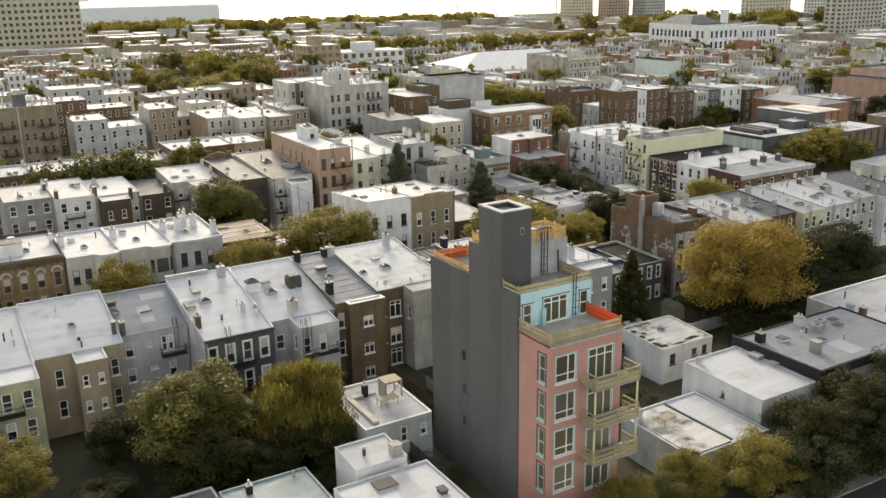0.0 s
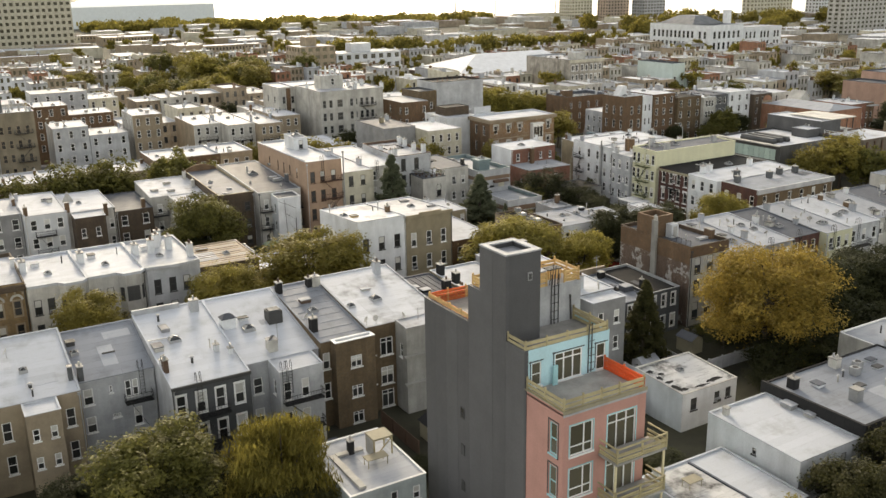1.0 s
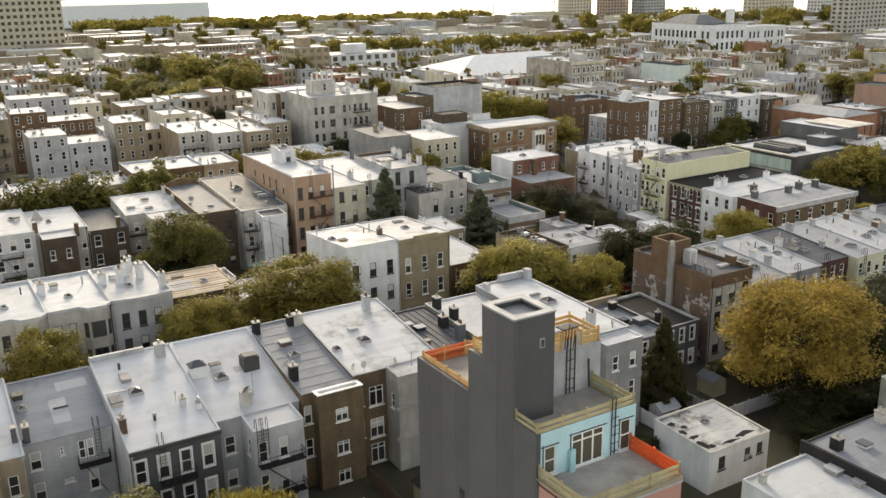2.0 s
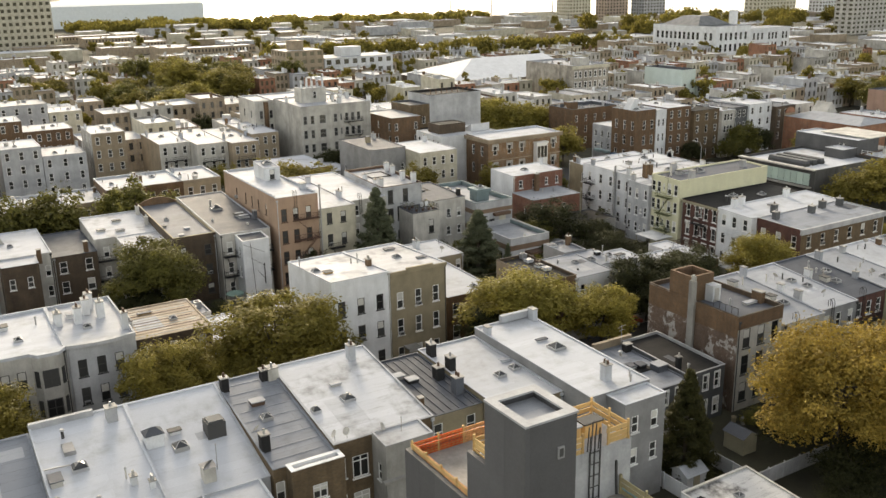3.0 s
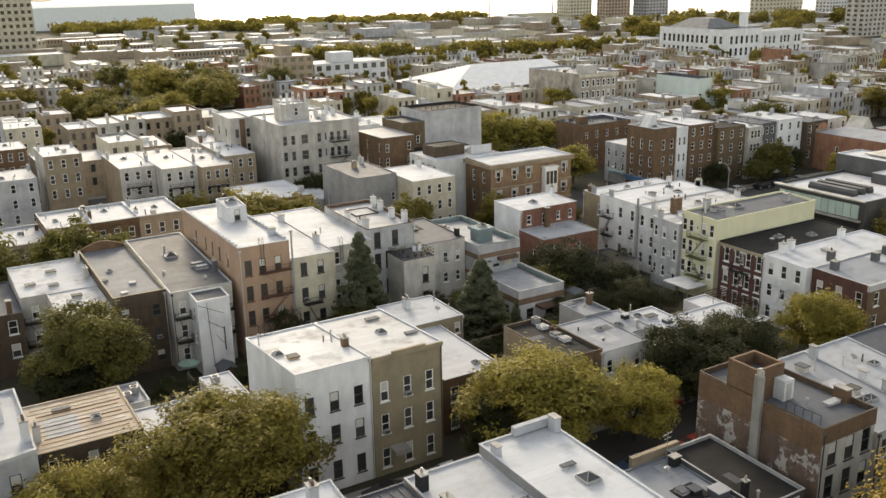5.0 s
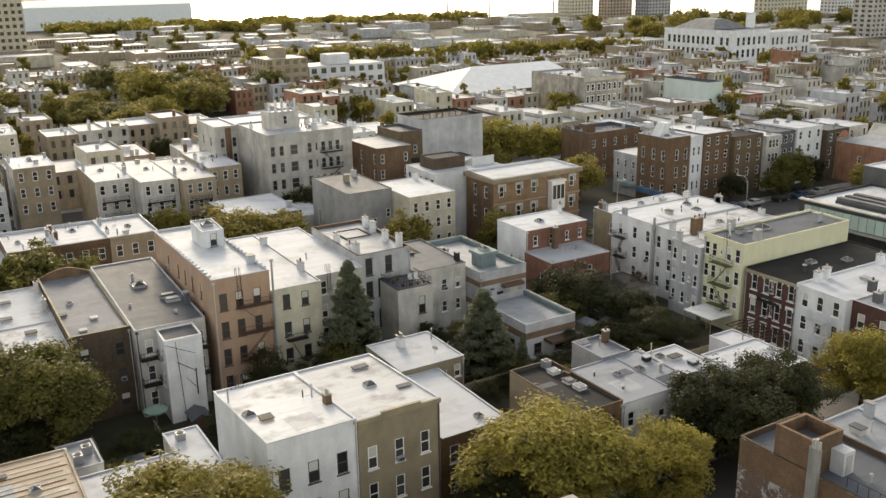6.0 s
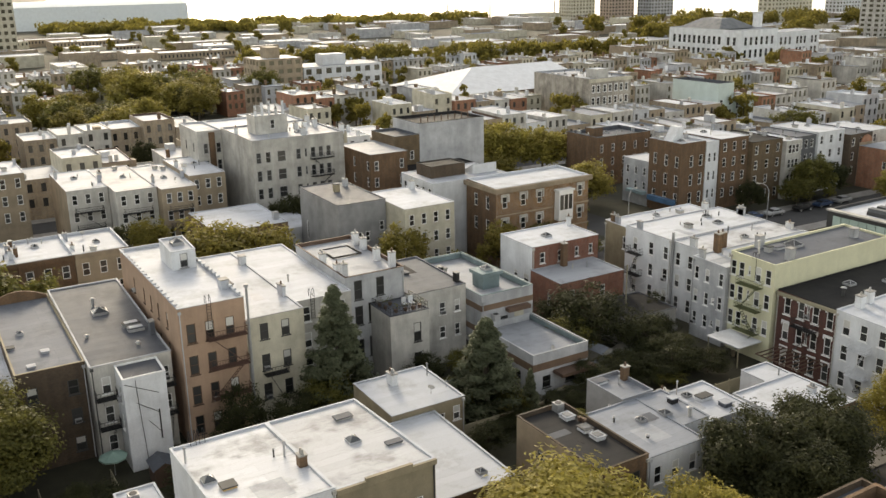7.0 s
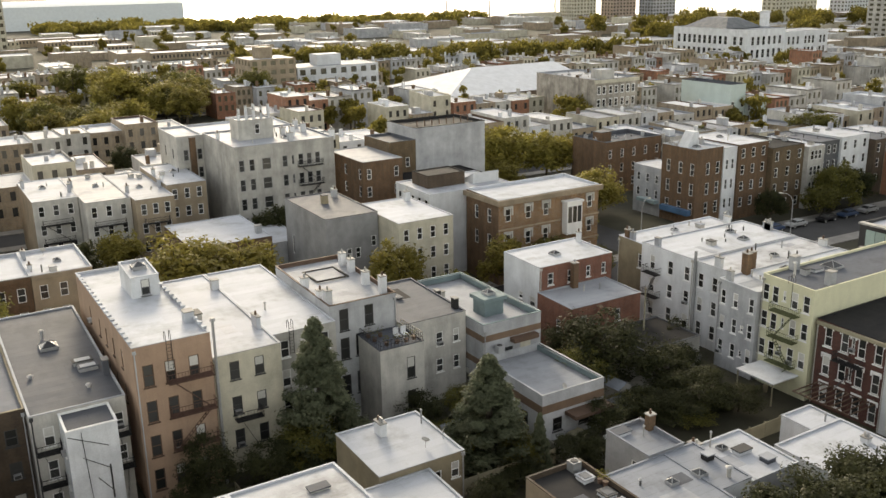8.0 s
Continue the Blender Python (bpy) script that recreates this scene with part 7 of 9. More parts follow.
    volume(r, 5.8, 4.0, 3.0, 3.0, 20.4, z0=17.42, wall=DGREY, roof=R_GREY)
    for k in range(11):
        chimney(r, 1.0 + k * 1.3, 3.0 + (k * 5) % 7, 17.4, 0.4, 0.5, 1.0 + 0.5 * (k % 3), OFFW, 1)
    roof_stuff(r, w, d, zz, n=5, chim=2)
    for lab, x0, x1, y0, h, wl, rf in (("brown brick house", 38.4, 47.0, 276.0, 15.4, BROWNB, R_WHITE), ("brown brick house with roof terrace", 47.1, 58.6, 276.0, 12.6, BROWNB, R_WHITE), ("pale grey house with small windows", 41.5, 57.2, 303.0, 16.0, LGREY, R_SILVER), ("cream house with bright roof", 57.3, 66.0, 303.0, 13.4, CREAM, R_WHITE)):
        r, w, d, zz = house(lab + " beyond the third street", x0, x1, y0, y0 + 12, h, None, "", "house", "house", wall=wl, roof=rf, S=grid_windows(x1 - x0, h, 5 if x1 - x0 > 10 else 3, 4, w=0.9), full=False)
        roof_stuff(r, w, d, zz, n=4, chim=2)
    r, w, d, zz = house("five-storey off-white tenement with roof stacks", 103.1, 121.6, 234.4, 252.0, 18.4, 18.6, "", "tenement", "apartment building", wall=OFFW, roof=R_SILVER, par=0.25, S=wins((1.1, 2.95, 9.0, 12.0, 13.6, 15.2), (15.3, 11.9, 8.5, 5.1, 1.7), 0.95, 2.0) + wins((5.6,), (15.3, 11.9, 8.5, 5.1, 1.7), 1.6, 2.0) + wins((10.5,), (15.4, 12.0, 8.6), 0.45, 1.6), trim=GREY, full=False)
    volume(r, -4.9, 17.6, 4.9, 12.0, 18.2, 18.4, wall=OFFW, roof=R_WHITE, par=0.3, S=wins((1.6, 4.2), (15.0, 11.6, 8.2, 4.8), 0.9, 2.0), W=wins((3.0, 8.0), (15.0, 11.6, 8.2), 0.9, 1.9), trim=GREY, full=False)
    volume(r, 0.0, 17.62, 18.4, 12.0, 18.2, 18.4, wall=OFFW, roof=R_WHITE, par=0.3)
    part("chimney_breast", Shape().box(-2.6, 17.1, 0, -1.5, 17.597, 18.2), BROWNB, r, "brown brick chimney breast")
    part("plinth", Shape().box(9.6, -0.6, 0, 19.3, -0.003, 0.5), OFFW, r)
    fire_escape(r, "S", 0, 0, 11.3, 15.9, (14.1, 10.7, 7.3, 3.9))
    volume(r, 3.4, 7.0, 6.5, 4.5, 21.8, wall=OFFW, roof=R_SILVER, par=0.2, S=[(3.5, 19.4, 0.9, 1.8)], full=False)
    for i in range(9):
        chimney(r, 3.9 + i * 0.7, 8.0 + (i % 2) * 1.8, 21.8, 0.36, 0.5, 1.2 + 0.7 * (i % 3), WHITE, 1)
    for x, y, h in ((11.0, 2.0, 1.4), (13.0, 6.0, 1.8), (16.5, 9.0, 1.6), (18.6, 1.0, 1.4), (12.4, 9.0, 1.2), (17.0, 14.0, 1.5)):
        chimney(r, x, y, zz(y), 0.8, 0.9, h, WHITE, 2)
    roof_stuff(r, w, d, zz, n=6, chim=2)
    r, w, d, zz = house("tall plain grey box of a building", 136.6, 152.0, 231.0, 242.0, 18.6, None, "", "apartment_block", "apartment building", wall=LGREY, roof=R_DARK, par=0.5)
    for i in range(8):
        part("railing_post", Shape().box(0.6 + i * 1.6, 0.5, 19.2, 0.75 + i * 1.6, 0.65, 20.4), BTRIM, r)
    house("brown brick slice of a building against the grey box", 131.0, 136.55, 231.0, 241.0, 16.6, None, "", "brick_block", "apartment building", wall=UMBERB, roof=R_GREY, par=0.4, S=wins((1.4, 3.8), (13.0, 9.6), 0.9, 1.8), full=False)
    r, w, d, zz = house("brown brick block beside the grey box", 123.0, 130.9, 226.0, 240.0, 15.0, None, "", "brick_block", "apartment building", wall=BROWNB, roof=R_SILVER, W=grid_windows(14, 14.5, 3, 4, w=0.8), S=grid_windows(7.9, 14.5, 2, 4, w=0.8), full=False)
    house("brown brick terrace below the grey box", 131.0, 146.0, 221.0, 230.9, 11.0, None, "", "brick_block", "apartment building", wall=BROWNB, roof=R_DARK, S=grid_windows(15, 10.6, 5, 3, w=0.9), full=False)
    # brick corner across the cross street and its neighbours
    g = "houses facing the second street"
    r, w, d, zz = house("brown brick corner tenement with pale roof", 179.4, 186.2, 202.0, 210.9, 14.2, None, g, wall=BROWNB, roof=R_WHITE, par=0.4, W=wins((1.1, 4.0, 7.1), (10.7, 6.9, 3.2), 0.95, 2.3), S=wins((3.0, 5.6), (10.7, 6.9, 3.2), 0.95, 2.3), full=False)
    roof_stuff(r, w, d, zz, n=3, chim=2)
    part("stair_hood", Shape().poly([(1.6, 4.2, 14.2), (1.6, 6.6, 14.2), (4.6, 6.6, 14.2), (4.6, 4.2, 14.2)]).poly([(1.6, 4.2, 14.2), (4.6, 4.2, 14.2), (4.6, 4.2, 17.0), (3.4, 4.2, 17.0)]).poly([(1.6, 6.6, 14.2), (4.6, 6.6, 14.2), (4.6, 6.6, 17.0), (3.4, 6.6, 17.0)]).poly([(1.6, 4.2, 14.2), (1.6, 6.6, 14.2), (3.4, 6.6, 17.0), (3.4, 4.2, 17.0)]).poly([(4.6, 4.2, 14.2), (4.6, 6.6, 14.2), (4.6, 6.6, 17.0), (4.6, 4.2, 17.0)]).poly([(3.4, 4.2, 17.0), (4.6, 4.2, 17.0), (4.6, 6.6, 17.0), (3.4, 6.6, 17.0)]), WHITE, r, "white sloping stair hood")
    part("shopfront", Shape().box(-1.0, 0.8, 2.0, -0.003, 8.0, 3.0), surf("blue_awning", (0.05, 0.12, 0.22)), r, "blue shop awning")
    house("narrow white house slotted between brick ones", 186.25, 189.8, 201.8, 210.9, 14.1, None, g, wall=WHITE, roof=R_WHITE, S=wins((1.0, 2.5), (11.0, 7.2, 3.5), 0.7, 1.9), full=False)
    for lab, x0, x1, y0, h, wl, rf in (("brown brick house", 189.85, 198.0, 201.4, 14.4, BROWNB, R_WHITE), ("umber brick house", 198.05, 207.2, 200.2, 13.0, UMBERB, R_DARK), ("white house", 207.3, 212.2, 199.2, 12.4, OFFW, R_WHITE), ("charcoal house", 212.3, 218.5, 200.5, 12.6, DGREY, R_GREY), ("white house", 218.6, 227.5, 200.0, 13.0, WHITE, R_WHITE), ("dark brick house", 227.6, 235.5, 198.5, 11.8, DBROWN, R_GREY), ("off-white house", 235.6, 248.0, 202.0, 11.0, OFFW, R_WHITE)):
        r, w, d, zz = house(lab + " with flat roof on the second street", x0, x1, y0, y0 + 13, h, None, g, wall=wl, roof=rf, S=grid_windows(x1 - x0, h, 3, 4, w=0.9), W=grid_windows(13, h, 3, 3, w=0.8) if wl in (WHITE, DGREY, BROWNB) else (), full=False)
        roof_stuff(r, w, d, zz, n=2, chim=1)
    r, w, d, zz = house("pale grey house with awning by the brick corner", 179.6, 186.0, 211.0, 218.6, 9.4, None, g, wall=LGREY, roof=R_WHITE, W=wins((1.3, 3.8, 6.3), (7.2, 4.2), 0.85, 1.7), full=False)
    part("awning", Shape().box(-1.2, 0.4, 2.6, -0.003, 5.4, 3.2), surf("pale_blue_awning", (0.24, 0.32, 0.34)), r, "blue shop awning")
    r, w, d, zz = house("brown house with terrace walls", 183.0, 199.0, 231.0, 242.0, 10.6, None, g, wall=BROWNB, roof=R_GREY, par=0.8, S=grid_windows(16, 10.4, 5, 3, w=0.8), full=False)
    hatch(r, 4.0, 6.0, zz(6), 3.0, 2.6, 2.0, BROWNB)
    roof_stuff(r, w, d, zz, n=4, chim=3)
    r, w, d, zz = house("orange brick house with low pale sheet roof", 231.0, 246.0, 175.0, 198.4, 9.0, None, "", "house", "house", wall=ORB, roof=R_SILVER, par=0.15, W=wins((2.2, 17.0), (5.6, 2.4), 0.9, 1.7), full=False)
    part("sheet_roof", Shape().poly([(0.3, 0.3, 9.1), (0.3, 23.0, 9.1), (7.5, 20.0, 10.4), (7.5, 4.0, 10.4)]).poly([(14.8, 0.3, 9.1), (14.8, 23.0, 9.1), (7.5, 20.0, 10.4), (7.5, 4.0, 10.4)]).poly([(0.3, 0.3, 9.1), (14.8, 0.3, 9.1), (7.5, 4.0, 10.4)]).poly([(0.3, 23.0, 9.1), (14.8, 23.0, 9.1), (7.5, 20.0, 10.4)]), R_SILVER, r, "low pale sheet-metal roof")
    part("gable", Shape().poly([(9.0, 17.0, 9.6), (14.0, 17.0, 9.6), (11.5, 17.0, 12.6)]).poly([(9.0, 17.0, 9.6), (11.5, 17.0, 12.6), (11.5, 22.0, 12.6), (9.0, 22.0, 9.6)]).poly([(14.0, 17.0, 9.6), (11.5, 17.0, 12.6), (11.5, 22.0, 12.6), (14.0, 22.0, 9.6)]).poly([(9.0, 22.0, 9.6), (14.0, 22.0, 9.6), (11.5, 22.0, 12.6)]), OFFW, r, "white gabled roof light")
    volume(r, 0.0, 23.42, 4.4, 4.6, 9.6, wall=TAN, west=TAN, roof=R_MID, par=0.3, W=wins((1.3, 3.2), (6.4, 2.6), 0.8, 1.9), full=False)
    arc = [(0.2 + 1.9 * (1 - math.cos(math.pi * k / 12)), 9.9 + 1.6 * math.sin(math.pi * k / 12)) for k in range(13)]
    rp = Shape().poly([(a, 23.1, b) for a, b in arc]).poly([(a, 23.4, b) for a, b in arc])
    for p, q in zip(arc, arc[1:] + arc[:1]):
        rp.poly([(p[0], 23.1, p[1]), (q[0], 23.1, q[1]), (q[0], 23.4, q[1]), (p[0], 23.4, p[1])])
    part("round_parapet", rp, ORB, r, "rounded orange brick parapet")
    r, w, d, zz = house("salmon brick house with pale roof", 248.0, 254.9, 180.0, 193.4, 9.0, None, "", "house", "house", wall=REDB, west=ORB, roof=R_WHITE, par=0.2, S=wins((2.0, 5.0), (5.6, 2.2), 0.9, 2.0), full=False)
    roof_stuff(r, w, d, zz, n=3, chim=2)
    r, w, d, zz = house("dark brick house with open veranda", 255.0, 259.6, 180.6, 193.4, 8.8, None, "", "house", "house", wall=BROWNB, roof=R_MID, par=0.2, S=wins((1.3, 3.3), (5.4, 2.0), 0.9, 1.9), full=False)
    part("veranda_roof", Shape().box(0.1, -1.8, 8.2, 4.5, -0.003, 8.4), GREY, r)
    for x in (0.2, 4.3):
        part("veranda_post", Shape().box(x, -1.75, 0, x + 0.14, -1.6, 8.2), BTRIM, r)
    rose = surf("rose_brick_wall", (0.42, 0.27, 0.21), var=0.2, streak=0.2)
    r, w, d, zz = house("plain pink brick warehouse with stepped roofline", 284.5, 294.0, 188.0, 210.0, 11.0, None, "", "warehouse", "warehouse", wall=rose, roof=R_GREY, par=0.4)
    volume(r, 9.55, -0.6, 20.0, 22.6, 13.6, wall=rose, roof=R_GREY, par=0.4)
    chimney(r, 0.8, 0.8, 11.0, 0.5, 0.5, 1.2, OFFW, 0)
    # landmarks
    house("mint coloured modern house block", 266.0, 272.6, 271.5, 291.0, 13.0, None, "", "modern_block", "building", wall=MINT, roof=R_GREY, par=0.8, S=grid_windows(7, 9.5, 2, 3, w=1.2), full=False)
    house("lower mint coloured wing with windows", 272.7, 281.5, 271.0, 285.0, 9.0, None, "", "modern_block", "building", wall=MINT, roof=R_GREY, S=grid_windows(9.9, 8.2, 4, 2, w=1.0), full=False)
    r, w, d, zz = house("old cream factory with stone window surrounds", 235.0, 252.0, 295.5, 324.0, 14.8, None, "", "factory", "factory", wall=surf("peeling_plaster", (0.36, 0.33, 0.29), streak=0.6, var=0.5), roof=R_SILVER, par=0.6, S=[(u, z, 1.1, 2.2) for z in (11.0, 7.2, 3.2) for u in (1.6, 3.6, 6.2, 8.4, 10.8, 13.0, 15.2)], style="framed")
    part("cornice", Shape().box(-0.2, -0.5, 14.2, 17.2, -0.003, 15.2), CREAM, r)
    roof_stuff(r, w, d, zz, n=10, chim=5, sky=2)
    volume(r, 6, 4, 5, 5, 17.5, wall=OFFW, roof=R_WHITE)
    # hipped warehouse with white roof
    r = thing("warehouse", "long warehouse with broad white hipped roof", "warehouse", (222, 357, 0))
    TAKEN.append((220, 292, 350, 404))
    part("wall", Shape().box(0, 0, 0, 67, 44, 5.0), surf("warehouse_wall", (0.16, 0.12, 0.09)), r)
    hp = Shape()
    c = [(-1, -1, 5.0), (68, -1, 5.0), (68, 45, 5.0), (-1, 45, 5.0)]
    a, b = (24, 22, 12.2), (63, 22, 12.2)
    hp.poly([c[0], c[1], b, a]).poly([c[1], c[2], b]).poly([c[2], c[3], a, b]).poly([c[3], c[0], a])
    part("roof", hp, surf("white_sheet_roof", (0.6, 0.62, 0.65), var=0.1, streak=0.1), r)
    # school
    r, w, d, zz = house("large white school building with tall windows", 424.0, 452.0, 402.0, 452.0, 16.5, None, "", "school", "school", wall=WHITE, roof=R_SILVER, par=0.8, W=[(u, z, 2.0, 4.2) for z in (9.5, 3.2) for u in (4, 8, 14, 17.5, 21, 24.5, 28, 31.5, 35, 38.5, 42, 46)], S=[(u, z, 2.0, 4.2) for z in (9.5, 3.2) for u in (4, 8, 12, 16, 20, 24)], full=False)
    part("main_roof", Shape().poly([(2, 16, 17.0), (30, 16, 17.0), (20, 24, 22), (12, 24, 22)]).poly([(30, 16, 17), (30, 46, 17), (20, 38, 22), (20, 24, 22)]).poly([(30, 46, 17), (2, 46, 17), (12, 38, 22), (20, 38, 22)]).poly([(2, 46, 17), (2, 16, 17), (12, 24, 22), (12, 38, 22)]).poly([(12, 24, 22), (20, 24, 22), (20, 38, 22), (12, 38, 22)]), surf("slate", (0.16, 0.17, 0.18)), r)
    house("white rendered wing of the school", 452.1, 486.0, 402.0, 418.0, 15.0, None, "", "school", "school", wall=WHITE, roof=R_SILVER, S=[(u, z, 1.8, 4.0) for z in (8.5, 2.8) for u in (3, 6.5, 10, 16, 19, 22, 28, 31)], full=False)
    r = thing("chimney_stack", "white square chimney stack of the school", "chimney", (455, 418, 0))
    part("shaft", Shape().box(0, 0, 0, 3.5, 3.5, 24), WHITE, r)
    part("shaft_cap", Shape().box(-0.3, -0.3, 24.003, 3.8, 3.8, 25), WHITE, r)


far_named()


# ---- the town filled in to the shore ----
def in_view(x, y):
    """Whether a spot can come into the camera's field at all."""
    a = math.degrees(math.atan2(x + 8, y + 8))
    return 1.5 < a < 60


def free(x0, x1, y0, y1):
    return not any(x0 < b - 0.2 and x1 > a + 0.2 and y0 < e - 0.2 and y1 > c + 0.2 for a, b, c, e in TAKEN)


FAR = Shape()
# far panes are paler than plain glass: haze put into their colour
FAR_MATS = [CURTAINED_HAZED]


def slot_of(m):
    if m not in FAR_MATS:
        FAR_MATS.append(m)
    return FAR_MATS.index(m)


def joined(x0, x1, y0, y1, h, wl, rf):
    """A house too far off to be picked out singly: walls with openings, roof inside a parapet, chimney."""
    a, b = slot_of(wl), slot_of(rf)
    t = h + 0.3
    n = len(FAR.f)
    facade(FAR, lambda u, v, q: (x0 + u, y0 + q, v), x1 - x0, t, t, grid_windows(x1 - x0, h, 3, 2, w=0.95, h=1.7), 0.16, True)
    FAR.s[n:] = [0 if s else a for s in FAR.s[n:]]
    FAR.poly([(x0, y0, 0), (x0, y1, 0), (x0, y1, t), (x0, y0, t)], a).poly([(x1, y0, 0), (x1, y1, 0), (x1, y1, t), (x1, y0, t)], a).poly([(x0, y1, 0), (x1, y1, 0), (x1, y1, t), (x0, y1, t)], a)
    FAR.poly([(x0, y0, h), (x1, y0, h), (x1, y1, h), (x0, y1, h)], b)
    for e in ((x0, y0, x1, y0 + 0.3), (x0, y1 - 0.3, x1, y1), (x0, y0 + 0.3, x0 + 0.3, y1 - 0.3), (x1 - 0.3, y0 + 0.3, x1, y1 - 0.3)):
        FAR.box(e[0], e[1], h + 0.01, e[2], e[3], t + 0.05, a)
    for i in range(rng.choice((2, 3, 4))):
        x, y = rng.uniform(x0 + 0.6, x1 - 0.6), rng.uniform(y0 + 1, y1 - 1)
        FAR.box(x - 0.4, y - 0.5, h, x + 0.4, y + 0.5, h + rng.uniform(0.8, 2.2), slot_of(rng.choice((WHITE, LGREY, BROWNB, OFFW))))


def plain_house(x0, x1, y0, y1, h, wl, rf, lab, name="house", cat="house", rows=3, windows=True):
    TAKEN.append((x0, x1, y0, y1))
    if name == "house" and math.hypot(x0, y0) > 385:
        joined(x0, x1, y0, y1, h, wl, rf)
        return None
    root = thing(name, lab, cat, (x0, y0, 0), "distant row houses" if name == "house" else "distant sheds")
    w, d = x1 - x0 - 0.02, y1 - y0 - 0.02
    S = grid_windows(w, h, max(2, int(w / 2.3)), rows, w=0.9, h=1.7) if windows else ()
    zz = volume(root, 0, 0, w, d, h, h + rng.uniform(-0.3, 0.6), wall=wl, roof=rf, coping=rng.choice((rf, rf, TRIM, wl, CONC, BTRIM)), S=S, W=(), simple=True, par=rng.choice((0.2, 0.3, 0.5)))
    for i in range(rng.choice((1, 1, 2))):
        x, y = rng.uniform(0.6, w - 0.6), rng.uniform(1, d - 1)
        part("chimney", Shape().box(x - 0.35, y - 0.4, h - 0.2, x + 0.35, y + 0.4, h + rng.uniform(0.9, 2.0)), rng.choice((WHITE, LGREY, BROWNB, OFFW)), root)
    if rng.random() < 0.35:
        x, y = rng.uniform(1.2, w - 1.2), rng.uniform(1.5, d - 1.5)
        part("roof_box", Shape().box(x - 0.9, y - 1.2, h - 0.2, x + 0.9, y + 1.2, h + rng.uniform(0.8, 2.2)), rng.choice((WHITE, LGREY, TAN)), root)
    return root


# weighted to pale walls and white roofs, to imitate haze over the far town
WALLS = ((OFFW, "off-white"), (OFFW, "off-white"), (LGREY, "pale grey"), (TAN, "tan"), (TAN, "tan"), (CREAM, "cream"), (CREAM, "cream"), (WHITE, "white"), (BUFFB, "buff brick"), (BUFFB, "buff brick"), (OFFW, "off-white"), (ORB, "orange brick"))
ROOFS = ((R_WHITE, "white"), (R_WHITE, "white"), (R_WHITE, "white"), (R_SILVER, "silver"), (R_STAIN, "stained white"), (R_MID, "grey"))
TREE_SPOTS = []
TAKEN.append((82, 150, 342, 412))  # the park
TAKEN.append((146, 200, 214, 264))  # trees behind the ornate house
TAKEN.append((66.5, 101, 197, 211.8))  # trees along the second street
TAKEN.append((125, 130, 186, 193))


def fill_rows():
    for k in range(1, len(STREETS)):
        (ax, ay), (bx, by) = STREETS[k]
        for side in (1, -1):
            x = -4.0
            while x < 430:
                w = rng.uniform(6.0, 8.2)
                dep = rng.uniform(11.5, 16)
                yc = ay + (by - ay) * (x - ax) / (bx - ax)
                y0, y1 = (yc + 8, yc + 8 + dep) if side > 0 else (yc - 8 - dep, yc - 8)
                far = math.hypot(x, y0)
                if 150 < x < 176 and y0 < 335 or 374 < x < 392:
                    x += 4
                    continue
                if k >= 2 and in_view(x, y0) and far < 560 and free(x, x + w, y0, y1) and y0 > 195:
                    if rng.random() < 0.1:
                        TREE_SPOTS.append((x + w / 2, (y0 + y1) / 2))
                        x += w
                        continue
                    wl, a = rng.choice(WALLS)
                    rf, b = rng.choice(ROOFS)
                    h = rng.choice((7.0, 8.6, 9.2, 9.6, 10.0, 10.4, 11.5)) + rng.uniform(-0.3, 0.3)
                    if 205 < x < 290 and y0 > 225:
                        h = min(h, 9.0) - 0.6
                    plain_house(x, x + w, y0, y1, h, wl, rf, a + " row house with flat " + b + " roof", rows=2 if far > 400 else 3, windows=far < 470)
                    x += w + 0.03
                    continue
                x += w * 0.5
        # trees in the yards and along the street
        for i in range(46):
            x = rng.uniform(0, 430)
            yc = ay + (by - ay) * (x - ax) / (bx - ax)
            y = yc + rng.choice((36 + rng.uniform(-5, 5), 36 + rng.uniform(-5, 5), 6.0, -6.0))
            if k >= 2 and in_view(x, y) and math.hypot(x, y) < 600 and free(x - 2, x + 2, y - 2, y + 2):
                TREE_SPOTS.append((x, y))


fill_rows()
tagged(new("distant_houses", FAR.mesh("distant_houses", FAR_MATS)), "mass of far row houses with pale flat roofs", "houses", "", "stuff")


def fill_industry():
    """Long low sheds and yards between the houses and the water."""
    for i in range(520):
        ang, dist = radians(rng.uniform(3, 58)), rng.uniform(520, 1010)
        x, y = dist * math.sin(ang), dist * math.cos(ang)
        if y > 930 - 0.1 * x or (x > 640 and y > 900 - (x - 640) * 0.4):
            continue
        w, d = rng.choice((rng.uniform(10, 24), rng.uniform(18, 50))), rng.uniform(10, 26)
        if not free(x - 2, x + w + 2, y - 2, y + d + 2):
            continue
        # only pale walls and roofs: distance haze is put into the colours
        wl, a = rng.choice(((BUFFB, "buff brick"), (CREAM, "cream"), (OFFW, "off-white"), (LGREY, "grey"), (TAN, "tan"), (CREAM, "cream")))
        rf, b = rng.choice(((R_WHITE, "white"), (R_SILVER, "silver"), (R_WHITE, "white"), (R_WHITE, "white")))
        h = rng.choice((3.8, 4.5, 5.0, 5.5, 6.5, 8.0))
        plain_house(x, x + w, y, y + d, h, wl, rf, "low " + a + " shed with " + b + " roof near the harbour", "shed", "shed", rows=1 if h < 8 else 2, windows=rng.random() < 0.15)
        if rng.random() < 0.5:
            TREE_SPOTS.append((x - 6, y - 3))
            TREE_SPOTS.append((x + w + 4, y + 4))


